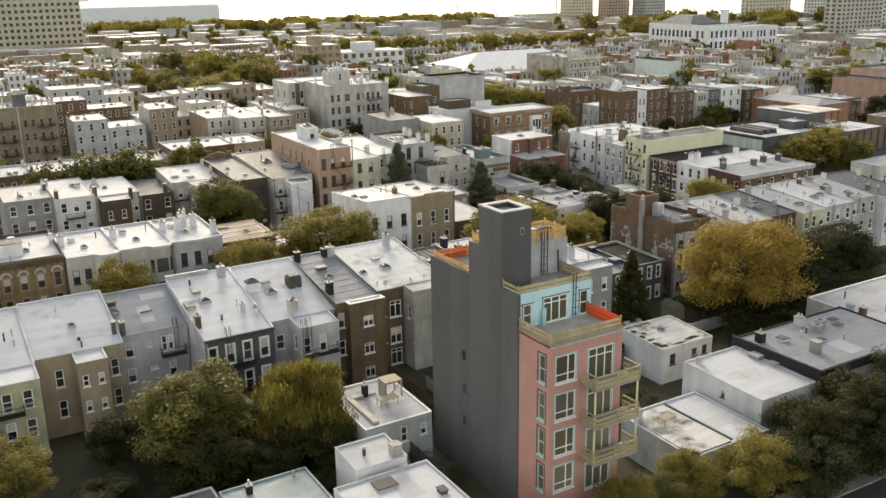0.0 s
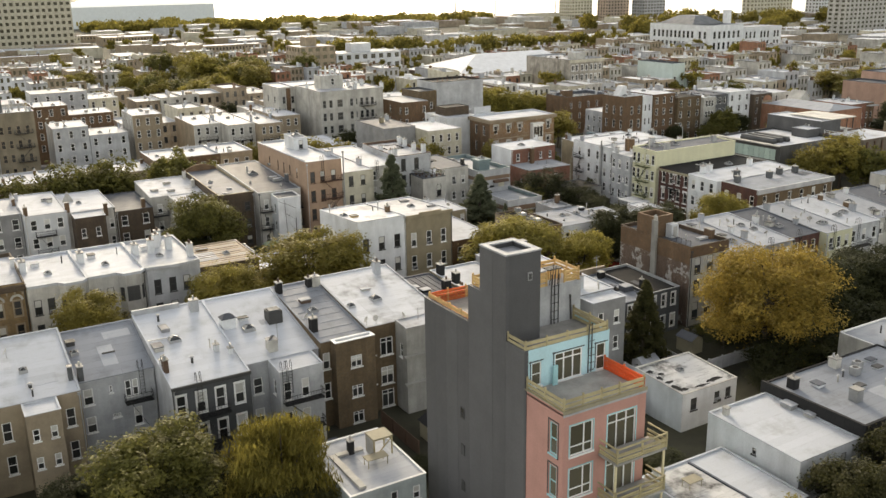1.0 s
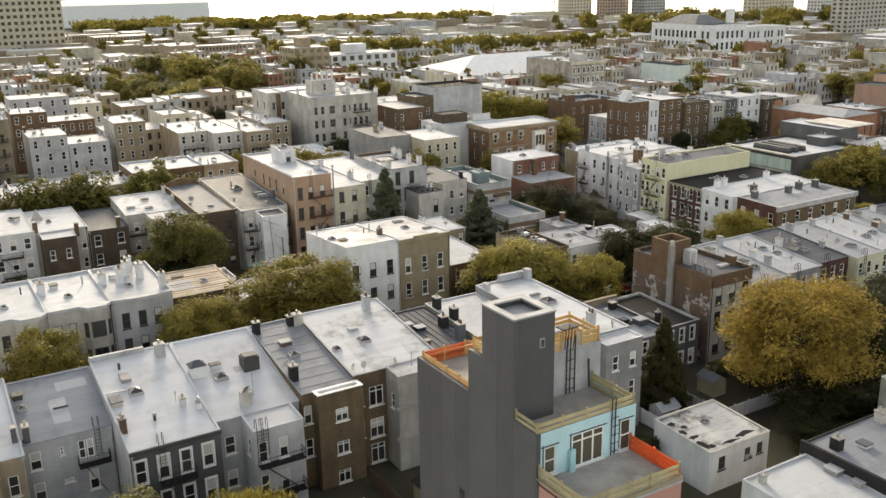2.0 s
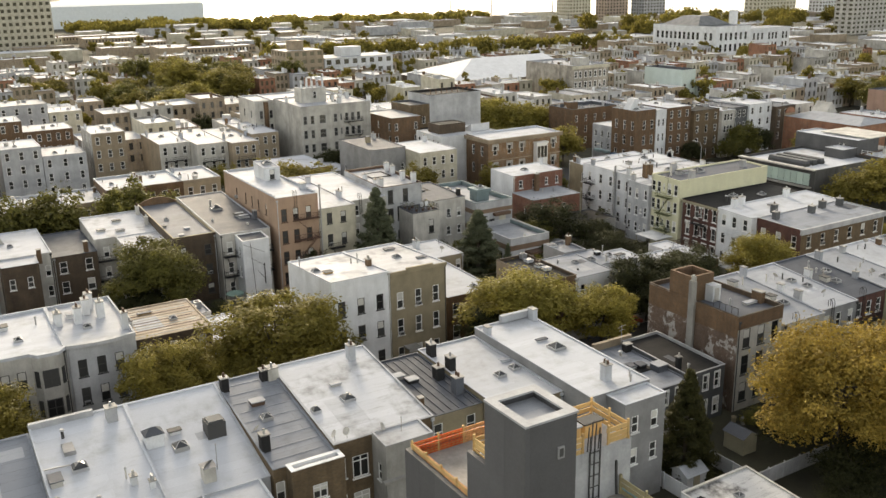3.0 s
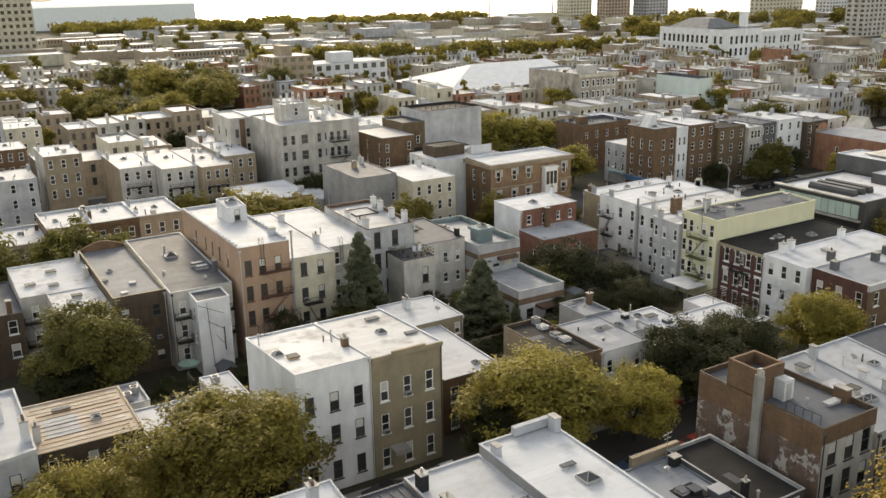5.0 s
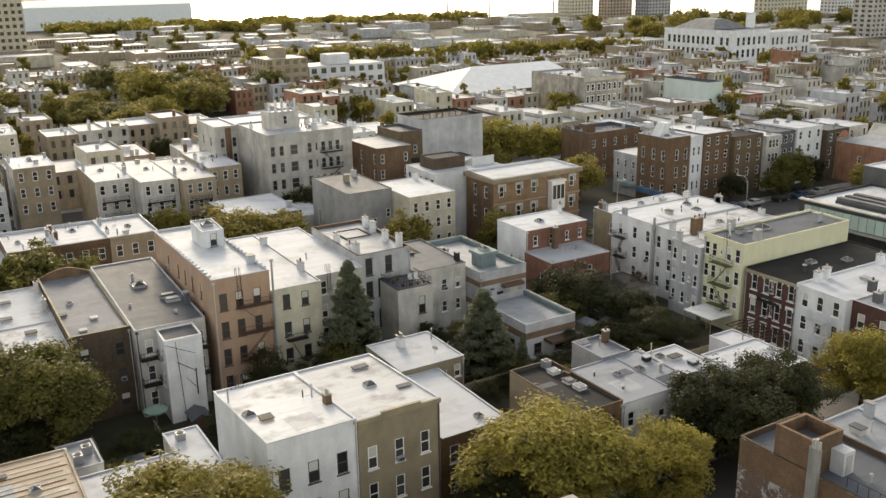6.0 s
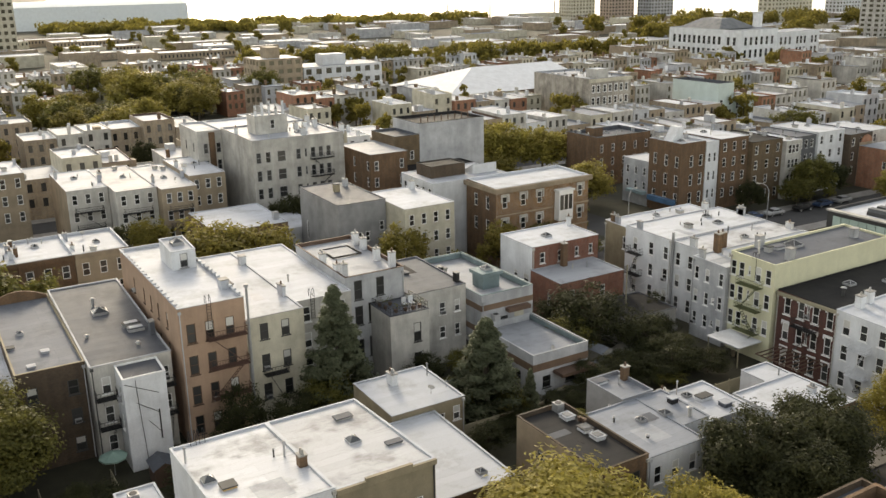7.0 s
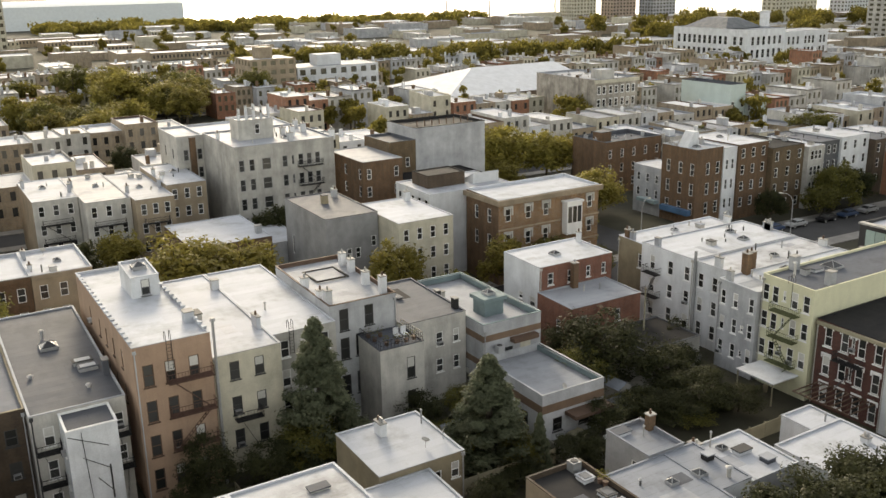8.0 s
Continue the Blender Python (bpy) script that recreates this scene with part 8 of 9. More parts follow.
def tall_blocks():
    # glazed tower at the left edge
    def block(label, x0, x1, y0, y1, h, wl, cols, storeys, name="apartment_block"):
        st = h / storeys
        walls = Shape()
        root = thing(name, label, "apartment building", (x0, y0, 0))
        TAKEN.append((x0, x1, y0, y1))
        w, d = x1 - x0, y1 - y0
        rects = [((i + 0.5) * w / cols, k * st + st * 0.3, w / cols * 0.55, st * 0.5) for i in range(cols) for k in range(storeys)]
        facade(walls, lambda u, v, q: (u, q, v), w, h, h, rects, 0.3, True)
        c2 = max(2, round(cols * d / w))
        rects = [((i + 0.5) * d / c2, k * st + st * 0.3, d / c2 * 0.55, st * 0.5) for i in range(c2) for k in range(storeys)]
        facade(walls, lambda u, v, q: (q, u, v), d, h, h, rects, 0.3, True)
        walls.poly([(w, 0, 0), (w, d, 0), (w, d, h), (w, 0, h)]).poly([(0, d, 0), (w, d, 0), (w, d, h), (0, d, h)])
        # pale panes again, with haze in their colour
        part("wall", walls, [wl, CURTAINED_HAZED], root)
        part("roof", Shape().box(0.02, 0.02, h - 0.5, w - 0.02, d - 0.02, h - 0.1), R_SILVER, root)
        part("roof_house", Shape().box(w * 0.3, d * 0.3, h - 0.1, w * 0.6, d * 0.7, h + 4), wl, root)

    # wall colours paled to carry the haze over the shore
    block("large pale tan office block with rows of windows", 62, 128, 730, 775, 62, CREAM, 16, 14)
    block("cream housing block by the water", 640, 668, 800, 822, 34, CREAM, 7, 10)
    block("pale pinkish housing slab by the water", 690, 720, 800, 818, 46, PALEROSE, 7, 14)
    block("pale grey housing slab by the water", 715, 745, 770, 790, 42, LGREY, 7, 13)
    block("tall cream slab with rows of windows", 735, 790, 640, 655, 46, CREAM, 12, 13)
    block("white slab with rows of windows", 830, 900, 640, 656, 26, WHITE, 16, 8)
    block("white rendered housing block beyond the school", 640, 690, 470, 486, 26, OFFW, 10, 8)
    block("white rendered housing block beyond the school", 700, 760, 480, 496, 30, WHITE, 12, 9)
    block("tan block with small windows", 172, 190, 415, 432, 17, TAN, 5, 5)
    block("white block with plain side", 190.5, 225, 415, 432, 13, WHITE, 8, 3)
    # big pale shed on the shore
    r = thing("harbour_shed", "very long pale harbour shed with curved roof", "shed", (140, 1070, 0))
    sh = Shape()
    n = 10
    arc = [(0 + 60 * i / n, 22 + 5 * math.sin(math.pi * i / n)) for i in range(n + 1)]
    for (y0, z0), (y1, z1) in zip(arc, arc[1:]):
        sh.poly([(0, y0, z0), (200, y0, z0), (200, y1, z1), (0, y1, z1)])
    part("roof", sh, surf("pale_blue_metal", (0.62, 0.66, 0.68), var=0.08, streak=0), r)
    part("wall", Shape().box(0.2, 0.2, 0, 199.8, 59.8, 22), surf("pale_metal_wall", (0.6, 0.64, 0.66), var=0.08, streak=0), r)
    # far shore
    r = new("backdrop", Shape().poly([(-3000, 2600, -1), (420, 2450, -1), (900, 3500, -1), (900, 4200, -1), (-3000, 4200, 60)]).mesh("backdrop", FARLAND))
    tagged(r, "low hazy far shore across the harbour", "shore", "", "structure")
    for x, y, h in ((560, 905, 60), (610, 900, 52), (680, 880, 70)):
        c = thing("harbour_mast", "thin harbour crane mast on the shore", "crane", (x, y, 0))
        part("mast", Shape().box(-0.6, -0.6, 0, 0.6, 0.6, h), METAL, c)
        part("jib", Shape().bar((0, 0, h), (rng.uniform(-14, 14), 4, h + 8), 0.8), METAL, c)


tall_blocks()
fill_industry()


# ---- trees ----
def tree_mesh(kind, height, radius, seed, leaves, size, mat, name, tri=False):
    """A trunk with limbs and a crown of leaf clumps with gaps; returns the master thing."""
    R = random.Random(seed)
    root = thing(name, *{"conifer": ("dark olive conifer beside a house wall", "tree"), "round": ("broad street tree with dense yellowing green crown", "tree"), "gold": ("large tree with golden autumn leaves", "tree"), "willow": ("willow with hanging olive foliage", "tree"), "spruce": ("blue-grey spruce with drooping branches", "tree"), "dark": ("dark green leafy tree in a yard", "tree"), "shrub": ("rough dark shrub in a yard", "shrub")}[kind])
    trunk = Shape()
    crown_low = {"round": 0.1, "gold": 0.1, "willow": 0.08, "spruce": 0.05, "dark": 0.08, "shrub": 0.02}[kind]
    top = height * (0.95 if kind == "spruce" else 0.55)
    trunk.tube([(0, 0, -0.2), (R.uniform(-0.2, 0.2), R.uniform(-0.2, 0.2), top * 0.5), (R.uniform(-0.5, 0.5) * (kind != "spruce"), 0, top)], [height * 0.025, height * 0.018, 0.04 if kind == "spruce" else height * 0.01], 7)
    clumps = []
    if kind == "spruce":
        n = 190
        for i in range(n):
            f = (i + R.random()) / n
            z = height * (0.06 + 0.92 * f)
            a = R.uniform(0, 6.283)
            rr = radius * (1 - f) ** 0.85 * R.uniform(0.4, 1.0)
            clumps.append((Vector((rr * math.cos(a), rr * math.sin(a), z - 0.25 * rr)), 0.35 + 0.55 * (1 - f), 0.4))
    else:
        n = {"round": 130, "gold": 150, "willow": 110, "dark": 110, "shrub": 26}[kind]
        mid = height * (1 + crown_low) / 2
        half = height * (1 - crown_low) / 2
        lobes = [(k * 2.4 + R.uniform(-0.4, 0.4), R.uniform(0.55, 0.85), R.uniform(-0.5, 0.7)) for k in range(11)]
        for i in range(n):
            if i % 3:
                a, rr, zz = R.choice(lobes)
                d = Vector((R.gauss(0, 1), R.gauss(0, 1), R.gauss(0, 1))).normalized() * R.uniform(0.12, 0.36)
                p = Vector((rr * math.cos(a), rr * math.sin(a), zz)) * 0.75 + d
            else:
                p = Vector((R.gauss(0, 1), R.gauss(0, 1), R.gauss(0, 1))).normalized() * R.uniform(0.5, 0.97)
                if p.z < -0.5:
                    p.z *= 0.6
            if p.length > 1:
                p = p.normalized() * R.uniform(0.85, 1.0)
            # wider below the middle
            k = 1 - 0.25 * max(p.z, 0)
            clumps.append((Vector((p.x * radius * k, p.y * radius * k, mid + p.z * half)), radius * R.uniform(0.15, 0.3), 0.65))
        for c, s, fl in clumps[:: max(1, len(clumps) // 14)]:
            b = Vector((0, 0, top * R.uniform(0.5, 1)))
            m = (b + c) / 2 + Vector((0, 0, -0.08 * height * R.random()))
            trunk.tube([b, m, c], [height * 0.009, height * 0.006, 0.03], 5)
    part("trunk", trunk, BARK, root)
    v, f = [], []
    per = leaves // len(clumps)
    for c, s, fl in clumps:
        for i in range(per):
            d = Vector((R.gauss(0, 1), R.gauss(0, 1), R.gauss(0, 1) * fl)).normalized() * (s * R.random() ** 0.5 * (1.25 if i % 9 == 0 else 1.0))
            p = c + d
            if kind == "willow":
                p.z -= R.random() ** 2 * height * 0.3 * min(1, (p.xy.length / radius))
            nr = Vector((0, 0, 0.75)) + d.normalized() * 0.7 + Vector((R.gauss(0, 0.45), R.gauss(0, 0.45), R.gauss(0, 0.45)))
            q = nr.to_track_quat("Z", "Y").to_matrix() @ Euler((0, 0, R.uniform(0, 6.28))).to_matrix()
            w, h = size * R.uniform(0.5, 1.0), size * R.uniform(0.7, 1.3)
            if kind == "willow":
                q, w, h = Euler((R.uniform(-0.4, 0.4), R.uniform(-0.4, 0.4), R.uniform(0, 6.28))).to_matrix() @ Euler((1.57, 0, 0)).to_matrix(), w * 0.5, h * 2.2
            a, b = q @ Vector((w / 2, 0, 0)), q @ Vector((0, h / 2, 0))
            n0 = len(v)
            if tri:
                v += [tuple(p - b - a), tuple(p + a), tuple(p + b)]
                f.append((n0, n0 + 1, n0 + 2))
            else:
                v += [tuple(p - b), tuple(p + a), tuple(p + b), tuple(p - a)]
                f.append((n0, n0 + 1, n0 + 2, n0 + 3))
    me = bpy.data.meshes.new("crown")
    me.from_pydata(v, [], f)
    me.materials.append(mat)
    part("crown", me, None, root)
    return root


MASTERS = {}


def tree(kind, x, y, h, r=None, lod="near", var=0, mat=None):
    """A tree of the kind at (x, y); each kind has a few shapes that the copies share."""
    spec = {"round": (12, 5.2, L_OLIVE), "gold": (14, 7.2, L_GOLD), "willow": (11, 4.6, L_OLIVE), "spruce": (12, 3.8, L_SPRUCE), "dark": (10, 4.8, L_DARK), "shrub": (3.0, 2.0, L_GREEN), "green": (11, 5.0, L_GREEN), "street": (11, 5.0, L_DUSK), "conifer": (12, 3.8, L_DUSK), "yellow": (10, 4.8, L_YELLOW)}[kind]
    base = {"green": "round", "street": "round", "conifer": "spruce", "yellow": "round"}.get(kind, kind)
    key = (kind, lod, var)
    leaves, size = {"near": (34000, 0.29), "small": (7000, 0.34), "mid": (6500, 0.54)}[lod]
    if base == "shrub":
        leaves //= 8
    if base == "gold":
        leaves = int(leaves * 1.4)
    if key not in MASTERS:
        ob = tree_mesh(base, spec[0], spec[1], 11 + 7 * var + len(kind), leaves, size, spec[2], "shrub" if base == "shrub" else "tree", True)
        MASTERS[key] = ob
        copy = ob
    else:
        copy = copy_thing(MASTERS[key], Matrix())
    s = 1.08 * h / spec[0]
    sr = 1.18 * ((r / spec[1]) if r else s)
    copy.matrix_basis = Matrix.LocRotScale((x, y, 0), Euler((0, 0, rng.uniform(0, 6.28))), (sr, sr, s))
    tagged(copy, group="trees of the streets and yards" if base != "shrub" else "yard shrubs")
    return copy


# yards behind the first row
tree("green", 20.3, 83.0, 10.6, 5.7)
tree("willow", 30.6, 79.6, 9.6, 5.0)
# two dark trees added in front, as the shaded lower body of these crowns
tree("street", 20.2, 79.2, 7.0, 4.7, var=1)
tree("street", 29.8, 76.6, 5.6, 4.0)
tree("round", 3.0, 84.0, 7.6, 4.4, var=1)
# low dark growth added for both the foliage and the shade under the trees
for x, y, h, r in ((14.5, 87.0, 5.6, 3.2), (24.5, 86.0, 6.6, 3.4), (11.0, 80.0, 3.0, 3.0), (25.5, 76.0, 4.4, 3.0)):
    tree("dark", x, y, h, r)
for x, y, h, r in ((16.5, 76.0, 3.0, 2.8), (20.5, 75.0, 2.6, 2.4), (30.0, 73.0, 2.8, 2.4), (7.0, 76.0, 2.6, 2.6)):
    tree("dark", x, y, h, r, "small", var=int(y) % 2)
tree("gold", 95.8, 81.2, 14.4, 7.7)
for x, y, h, r in ((93.0, 77.5, 4.6, 3.4), (99.0, 75.5, 5.0, 3.6), (104.5, 76.5, 5.0, 3.8), (110.5, 77.0, 5.4, 3.8), (101.0, 87.5, 4.4, 3.2), (94.0, 86.5, 3.6, 2.6), (89.0, 74.5, 3.4, 2.8), (116.0, 77.0, 5.0, 3.6)):
    tree("dark", x, y, h, r, "small", var=int(x) % 2)
tree("dark", 107.0, 83.5, 10.6, 5.6)
tree("dark", 114.0, 85.0, 9.4, 5.0, var=1)
tree("dark", 122.0, 85.0, 9.0, 5.6)
tree("conifer", 81.4, 88.0, 10.6, 3.0)
tree("dark", 63.5, 66.5, 3.6, 3.2)
for x, y, h, r, k in ((63.2, 50.0, 6.3, 3.5, "round"), (71.0, 50.4, 7.6, 3.8, "street"), (79.0, 50.2, 8.4, 4.4, "street"), (87.5, 50.0, 9.2, 4.8, "street"), (67.0, 47.5, 6.0, 3.8, "dark"), (75.0, 47.0, 6.6, 4.2, "dark"), (97.0, 51.0, 9.2, 4.8, "street"), (83.5, 46.0, 7.0, 4.4, "dark"), (56.6, 52.2, 5.2, 3.0, "round"), (48.0, 51.5, 6.0, 2.6, "round"), (41.0, 52.8, 5.0, 2.4, "round"), (52.5, 51.2, 5.0, 2.6, "green"), (70.0, 81.0, 3.4, 3.0, "dark"), (65.5, 77.0, 3.0, 3.0, "dark")):
    tree(k, x, y, h, r, "near", var=(int(x) % 2))
# first street
tree("round", 22.6, 122.5, 11.4, 4.8)
tree("round", 40.0, 124.5, 11.0, 4.6, var=1)
tree("round", 54.0, 126.2, 13.3, 7.7)
tree("round", 44.5, 127.0, 9.0, 4.2, var=1)
tree("yellow", 85.2, 121.3, 11.0, 7.0)
tree("yellow", 96.0, 117.5, 8.4, 4.4, var=1)
tree("dark", 80.0, 122.0, 7.0, 3.0)
tree("dark", 107.5, 121.0, 10.0, 5.2, var=1)
tree("dark", 108.6, 117.6, 8.6, 4.4)
tree("dark", 116.5, 121.0, 9.0, 4.8)
tree("yellow", 129.0, 119.5, 9.4, 4.8)
tree("green", 4.0, 124.0, 10.0, 4.5, "mid")
# yards in the middle of the block
tree("green", 48.5, 160.5, 12.6, 6.4)
tree("dark", 45.5, 157.0, 6.0, 3.6)
tree("spruce", 84.6, 160.0, 14.4, 4.6)
tree("spruce", 98.4, 151.0, 10.8, 4.8)
tree("spruce", 101.5, 147.0, 6.0, 1.4)
for x, y, h, r, k in ((83.0, 158.5, 6.5, 3.2, "green"), (78.5, 158.0, 5.0, 3.0, "dark"), (73.0, 158.5, 7.4, 2.4, "dark"), (93.5, 157.5, 3.6, 2.6, "green"), (96.0, 160.0, 4.6, 2.4, "dark"), (101.5, 160.5, 4.0, 2.4, "green"), (120.5, 159.0, 8.4, 5.4, "dark"), (116.0, 158.5, 6.0, 3.6, "green"), (118.5, 163.5, 6.0, 3.4, "dark"), (124.5, 153.5, 5.4, 3.6, "dark"), (123.5, 147.5, 5.0, 3.4, "dark"), (129.0, 156.0, 4.4, 2.6, "dark"), (113.0, 155.0, 4.0, 2.8, "green"), (133.0, 160.5, 5.0, 1.8, "dark"), (117.0, 150.0, 3.6, 2.6, "dark"), (125.0, 150.0, 4.0, 3.6, "dark"), (127.5, 145.5, 3.0, 2.6, "dark"), (120.0, 147.0, 3.0, 3.0, "dark"), (107.0, 146.5, 3.0, 1.4, "dark"), (66.0, 152.0, 3.4, 3.0, "dark"), (57.0, 154.0, 3.0, 3.0, "dark"), (75.0, 148.0, 3.0, 2.6, "dark"), (94.0, 144.0, 3.0, 2.2, "dark"), (34.0, 160.0, 5.0, 3.6, "dark"), (25.0, 165.0, 5.0, 3.6, "dark"), (72.0, 153.5, 4.0, 2.8, "dark")):
    tree(k, x, y, h, r, "small", var=int(x) % 2)
for i in range(34):
    tree(("dark", "green", "dark")[i % 3], rng.uniform(0, 58), rng.uniform(66, 91), rng.uniform(1.2, 2.4), rng.uniform(1.2, 2.2), "small", var=i % 2) if i < 16 else tree(("dark", "green", "dark")[i % 3], rng.uniform(82, 130), rng.uniform(71, 91), rng.uniform(1.6, 4.0), rng.uniform(1.6, 3.0), "small", var=i % 2)
for i in range(44):
    x = rng.uniform(14, 134)
    if free(x - 1, x + 1, 146, 158):
        tree(("dark", "green", "dark", "round")[i % 4], x, rng.uniform(145, 159), rng.uniform(1.6, 4.2), rng.uniform(1.4, 2.8), "small", var=i % 2)
# second street and beyond
for x, y, h, r, k in ((41.0, 194.5, 14.4, 6.4, "green"), (52.5, 194.0, 14.2, 6.0, "green"), (33.0, 194.5, 14.2, 6.0, "green"), (25.0, 195.0, 12.6, 5.0, "green"), (59.5, 194.5, 11.5, 4.6, "green"), (110.3, 190.8, 11.2, 4.4, "round"), (85.0, 205.5, 13.0, 7.0, "round"), (92.5, 205.0, 11.0, 5.6, "round"), (99.5, 207.0, 5.0, 3.0, "green"), (107.5, 229.0, 9.0, 3.4, "dark"), (137.0, 190.5, 7.4, 4.6, "green"), (128.0, 190.0, 9.4, 3.8, "round"), (145.0, 190.0, 5.0, 3.0, "green"), (152.0, 206.0, 8.6, 5.2, "green"), (167.0, 215.0, 10.6, 5.2, "round"), (160.0, 217.0, 9.0, 4.6, "green"), (171.0, 222.0, 8.0, 4.6, "round"), (193.5, 196.0, 6.4, 2.8, "dark"), (210.5, 194.5, 9.6, 4.6, "green"), (216.5, 194.5, 7.6, 3.6, "dark"), (158.0, 258.0, 12.0, 6.4, "yellow"), (166.0, 254.0, 13.6, 7.0, "yellow"), (174.0, 252.0, 12.4, 6.4, "yellow"), (181.0, 249.0, 11.4, 5.8, "yellow"), (188.0, 248.0, 10.4, 5.2, "round"), (164.0, 244.0, 8.0, 5.0, "round"), (196.0, 252.0, 8.0, 4.6, "green"), (226.0, 243.0, 9.0, 5.5, "green"), (262.0, 240.0, 10.0, 6.5, "green"), (270.0, 246.0, 9.0, 5.0, "dark"), (185.0, 136.5, 12.8, 6.2, "round"), (181.5, 141.0, 9.4, 4.6, "round"), (188.0, 132.0, 10.0, 5.0, "green"), (168.5, 124.0, 4.4, 4.2, "yellow"), (174.0, 121.5, 3.6, 3.0, "green"), (253.0, 171.0, 6.0, 4.4, "dark"), (262.0, 172.0, 6.0, 4.4, "green")):
    tree(k, x, y, h, r, "mid", var=int(x) % 2)
# park and far woods
for i in range(30):
    if i < 13:
        x, y, big = rng.uniform(112, 148), rng.uniform(392, 440), 1.0
    elif i < 24:
        x, y, big = rng.uniform(84, 146), rng.uniform(348, 390), 0.8
    else:
        x, y, big = rng.uniform(62, 100), rng.uniform(385, 470), 0.75
    # every third tree is yellow, to give the park its hazy cast by colour
    tree(("round", "yellow", "green")[i % 3], x, y, rng.uniform(13, 17.5) * big, rng.uniform(7, 9.5) * big, "mid", var=i % 2)
for i, (x, y, h, r) in enumerate(((168.0, 402.0, 15.0, 7.0), (178.0, 366.0, 11.0, 7.0), (188.0, 362.0, 9.0, 6.0), (309.0, 222.0, 12.0, 7.0), (322.0, 226.0, 13.0, 7.0), (316.0, 238.0, 11.0, 7.0))):
    tree("round" if i % 3 else "green", x, y, h, r, "mid", var=i % 2)


def woods(name, spots, mat, label, leaves=1100, size=1.5):
    """A belt of distant trees as one mass of leaves over short trunks."""
    R = random.Random(len(spots))
    sh = Shape()
    for x, y, h, r in spots:
        sh.tube([(x, y, 0), (x, y, h * 0.6)], [0.3, 0.15], 5, 1)
        lob = [(R.uniform(-0.6, 0.6), R.uniform(-0.6, 0.6), R.uniform(0.3, 0.95)) for i in range(9)]
        for i in range(leaves):
            a = R.choice(lob)
            p = Vector((a[0] * r, a[1] * r, a[2] * h)) + Vector((R.gauss(0, 1), R.gauss(0, 1), R.gauss(0, 0.6))).normalized() * r * 0.42 * R.random() ** 0.4
            p = p + Vector((x, y, 0))
            q = Euler((R.uniform(0, 6.28), R.uniform(0, 6.28), 0)).to_matrix()
            sh.poly([p + q @ Vector((size * 0.5, 0, 0)), p + q @ Vector((-size * 0.4, size * 0.4, 0)), p + q @ Vector((-size * 0.3, -size * 0.5, 0))])
    tagged(new(name, sh.mesh(name, [mat, BARK])), label, "trees", "", "stuff")


woods("tree_belt", [(200 + 190 * i / 45 + rng.uniform(-4, 4), 500 - 55 * i / 45 + rng.uniform(-7, 7), rng.uniform(11, 14), rng.uniform(7, 9)) for i in range(46)], L_OLIVE, "long belt of olive green trees across the town", 850, 1.6)
woods("shore_woods", [(190 + 460 * i / 69 + rng.uniform(-8, 8), 1010 - 150 * i / 69 + rng.uniform(-22, 22), rng.uniform(6, 10), rng.uniform(8, 13)) for i in range(60)] + [(200 + 420 * i / 80 + rng.uniform(-10, 10), 975 - 140 * i / 80 + rng.uniform(-30, 30), rng.uniform(4.5, 8), rng.uniform(7, 12)) for i in range(60)], L_OLIVE, "wooded strip of land along the harbour", 360, 2.6)
woods("park_woods", [(rng.uniform(480, 760), rng.uniform(470, 640), rng.uniform(10, 16), rng.uniform(7, 11)) for i in range(44)], L_OLIVE, "park trees among far housing blocks", 700, 1.8)
woods("scattered_trees", [(x, y, rng.uniform(6.5, 11), rng.uniform(2.8, 4.8)) for x, y in TREE_SPOTS[:300] if math.hypot(x, y) > 330], L_OLIVE, "scattered yard and street trees among far houses", 700, 1.0)
for i, (x, y) in enumerate(p for p in TREE_SPOTS[:300] if math.hypot(*p) <= 330):
    tree(("green", "round", "dark", "green")[i % 4], x, y, rng.uniform(6, 10), rng.uniform(3.0, 5.0), "mid", var=i % 2)


# ---- yards: fences, a garage, cars, lamps ----
def fence(x0, y0, x1, y1, h=1.7, mat=GREYWOOD, label="weathered board fence between yards"):
    r = thing("fence", label, "fence", (x0, y0, 0), "yard fences")
    v = Vector((x1 - x0, y1 - y0, 0))
    n = max(2, int(v.length / 2.2))
    rz = math.degrees(math.atan2(v.y, v.x))
    step = v.length / n
    me = Shape().box(0.02, -0.03, 0.05, step - 0.02, 0.03, h).mesh("panel", mat)
    po = Shape().box(-0.06, -0.06, 0, 0.06, 0.06, h + 0.12).mesh("post", mat)
    r.matrix_basis = pose(x0, y0, 0, 0, 0, rz)
    for i in range(n):
        part("panel", me, None, r, "", (i * step, 0, 0))
        part("post", po, None, r, "", (i * step, 0.07, 0))


for x in (46.8, 56.7, 63.0, 70.2):
    fence(x, 83.5, x, 92.0, mat=BTRIM, label="dark board fence between yards")
fence(38.8, 66.0, 38.8, 73.4, 2.6, DTRIM, "tall black board fence beside the tower")
fence(77.8, 82.5, 77.8, 94.0, mat=WHITE, label="white board fence in the yard")
fence(84.9, 82.5, 84.9, 94.5, mat=LGREY, label="pale board fence in the yard")
fence(77.8, 82.2, 96.0, 82.2, mat=LGREY, label="pale board fence in the yard")
for x in (43.4, 52.9, 59.5, 67.9, 75.4, 82.3, 89.4):
    fence(x, 148.0, x, 159.0)
fence(36, 147.6, 104, 147.6)
fence(104.5, 138.0, 104.5, 150.0, mat=CONC, label="pale block wall by the car yard")
fence(116.0, 140.0, 132.0, 140.0)
fence(123, 172, 123, 160)

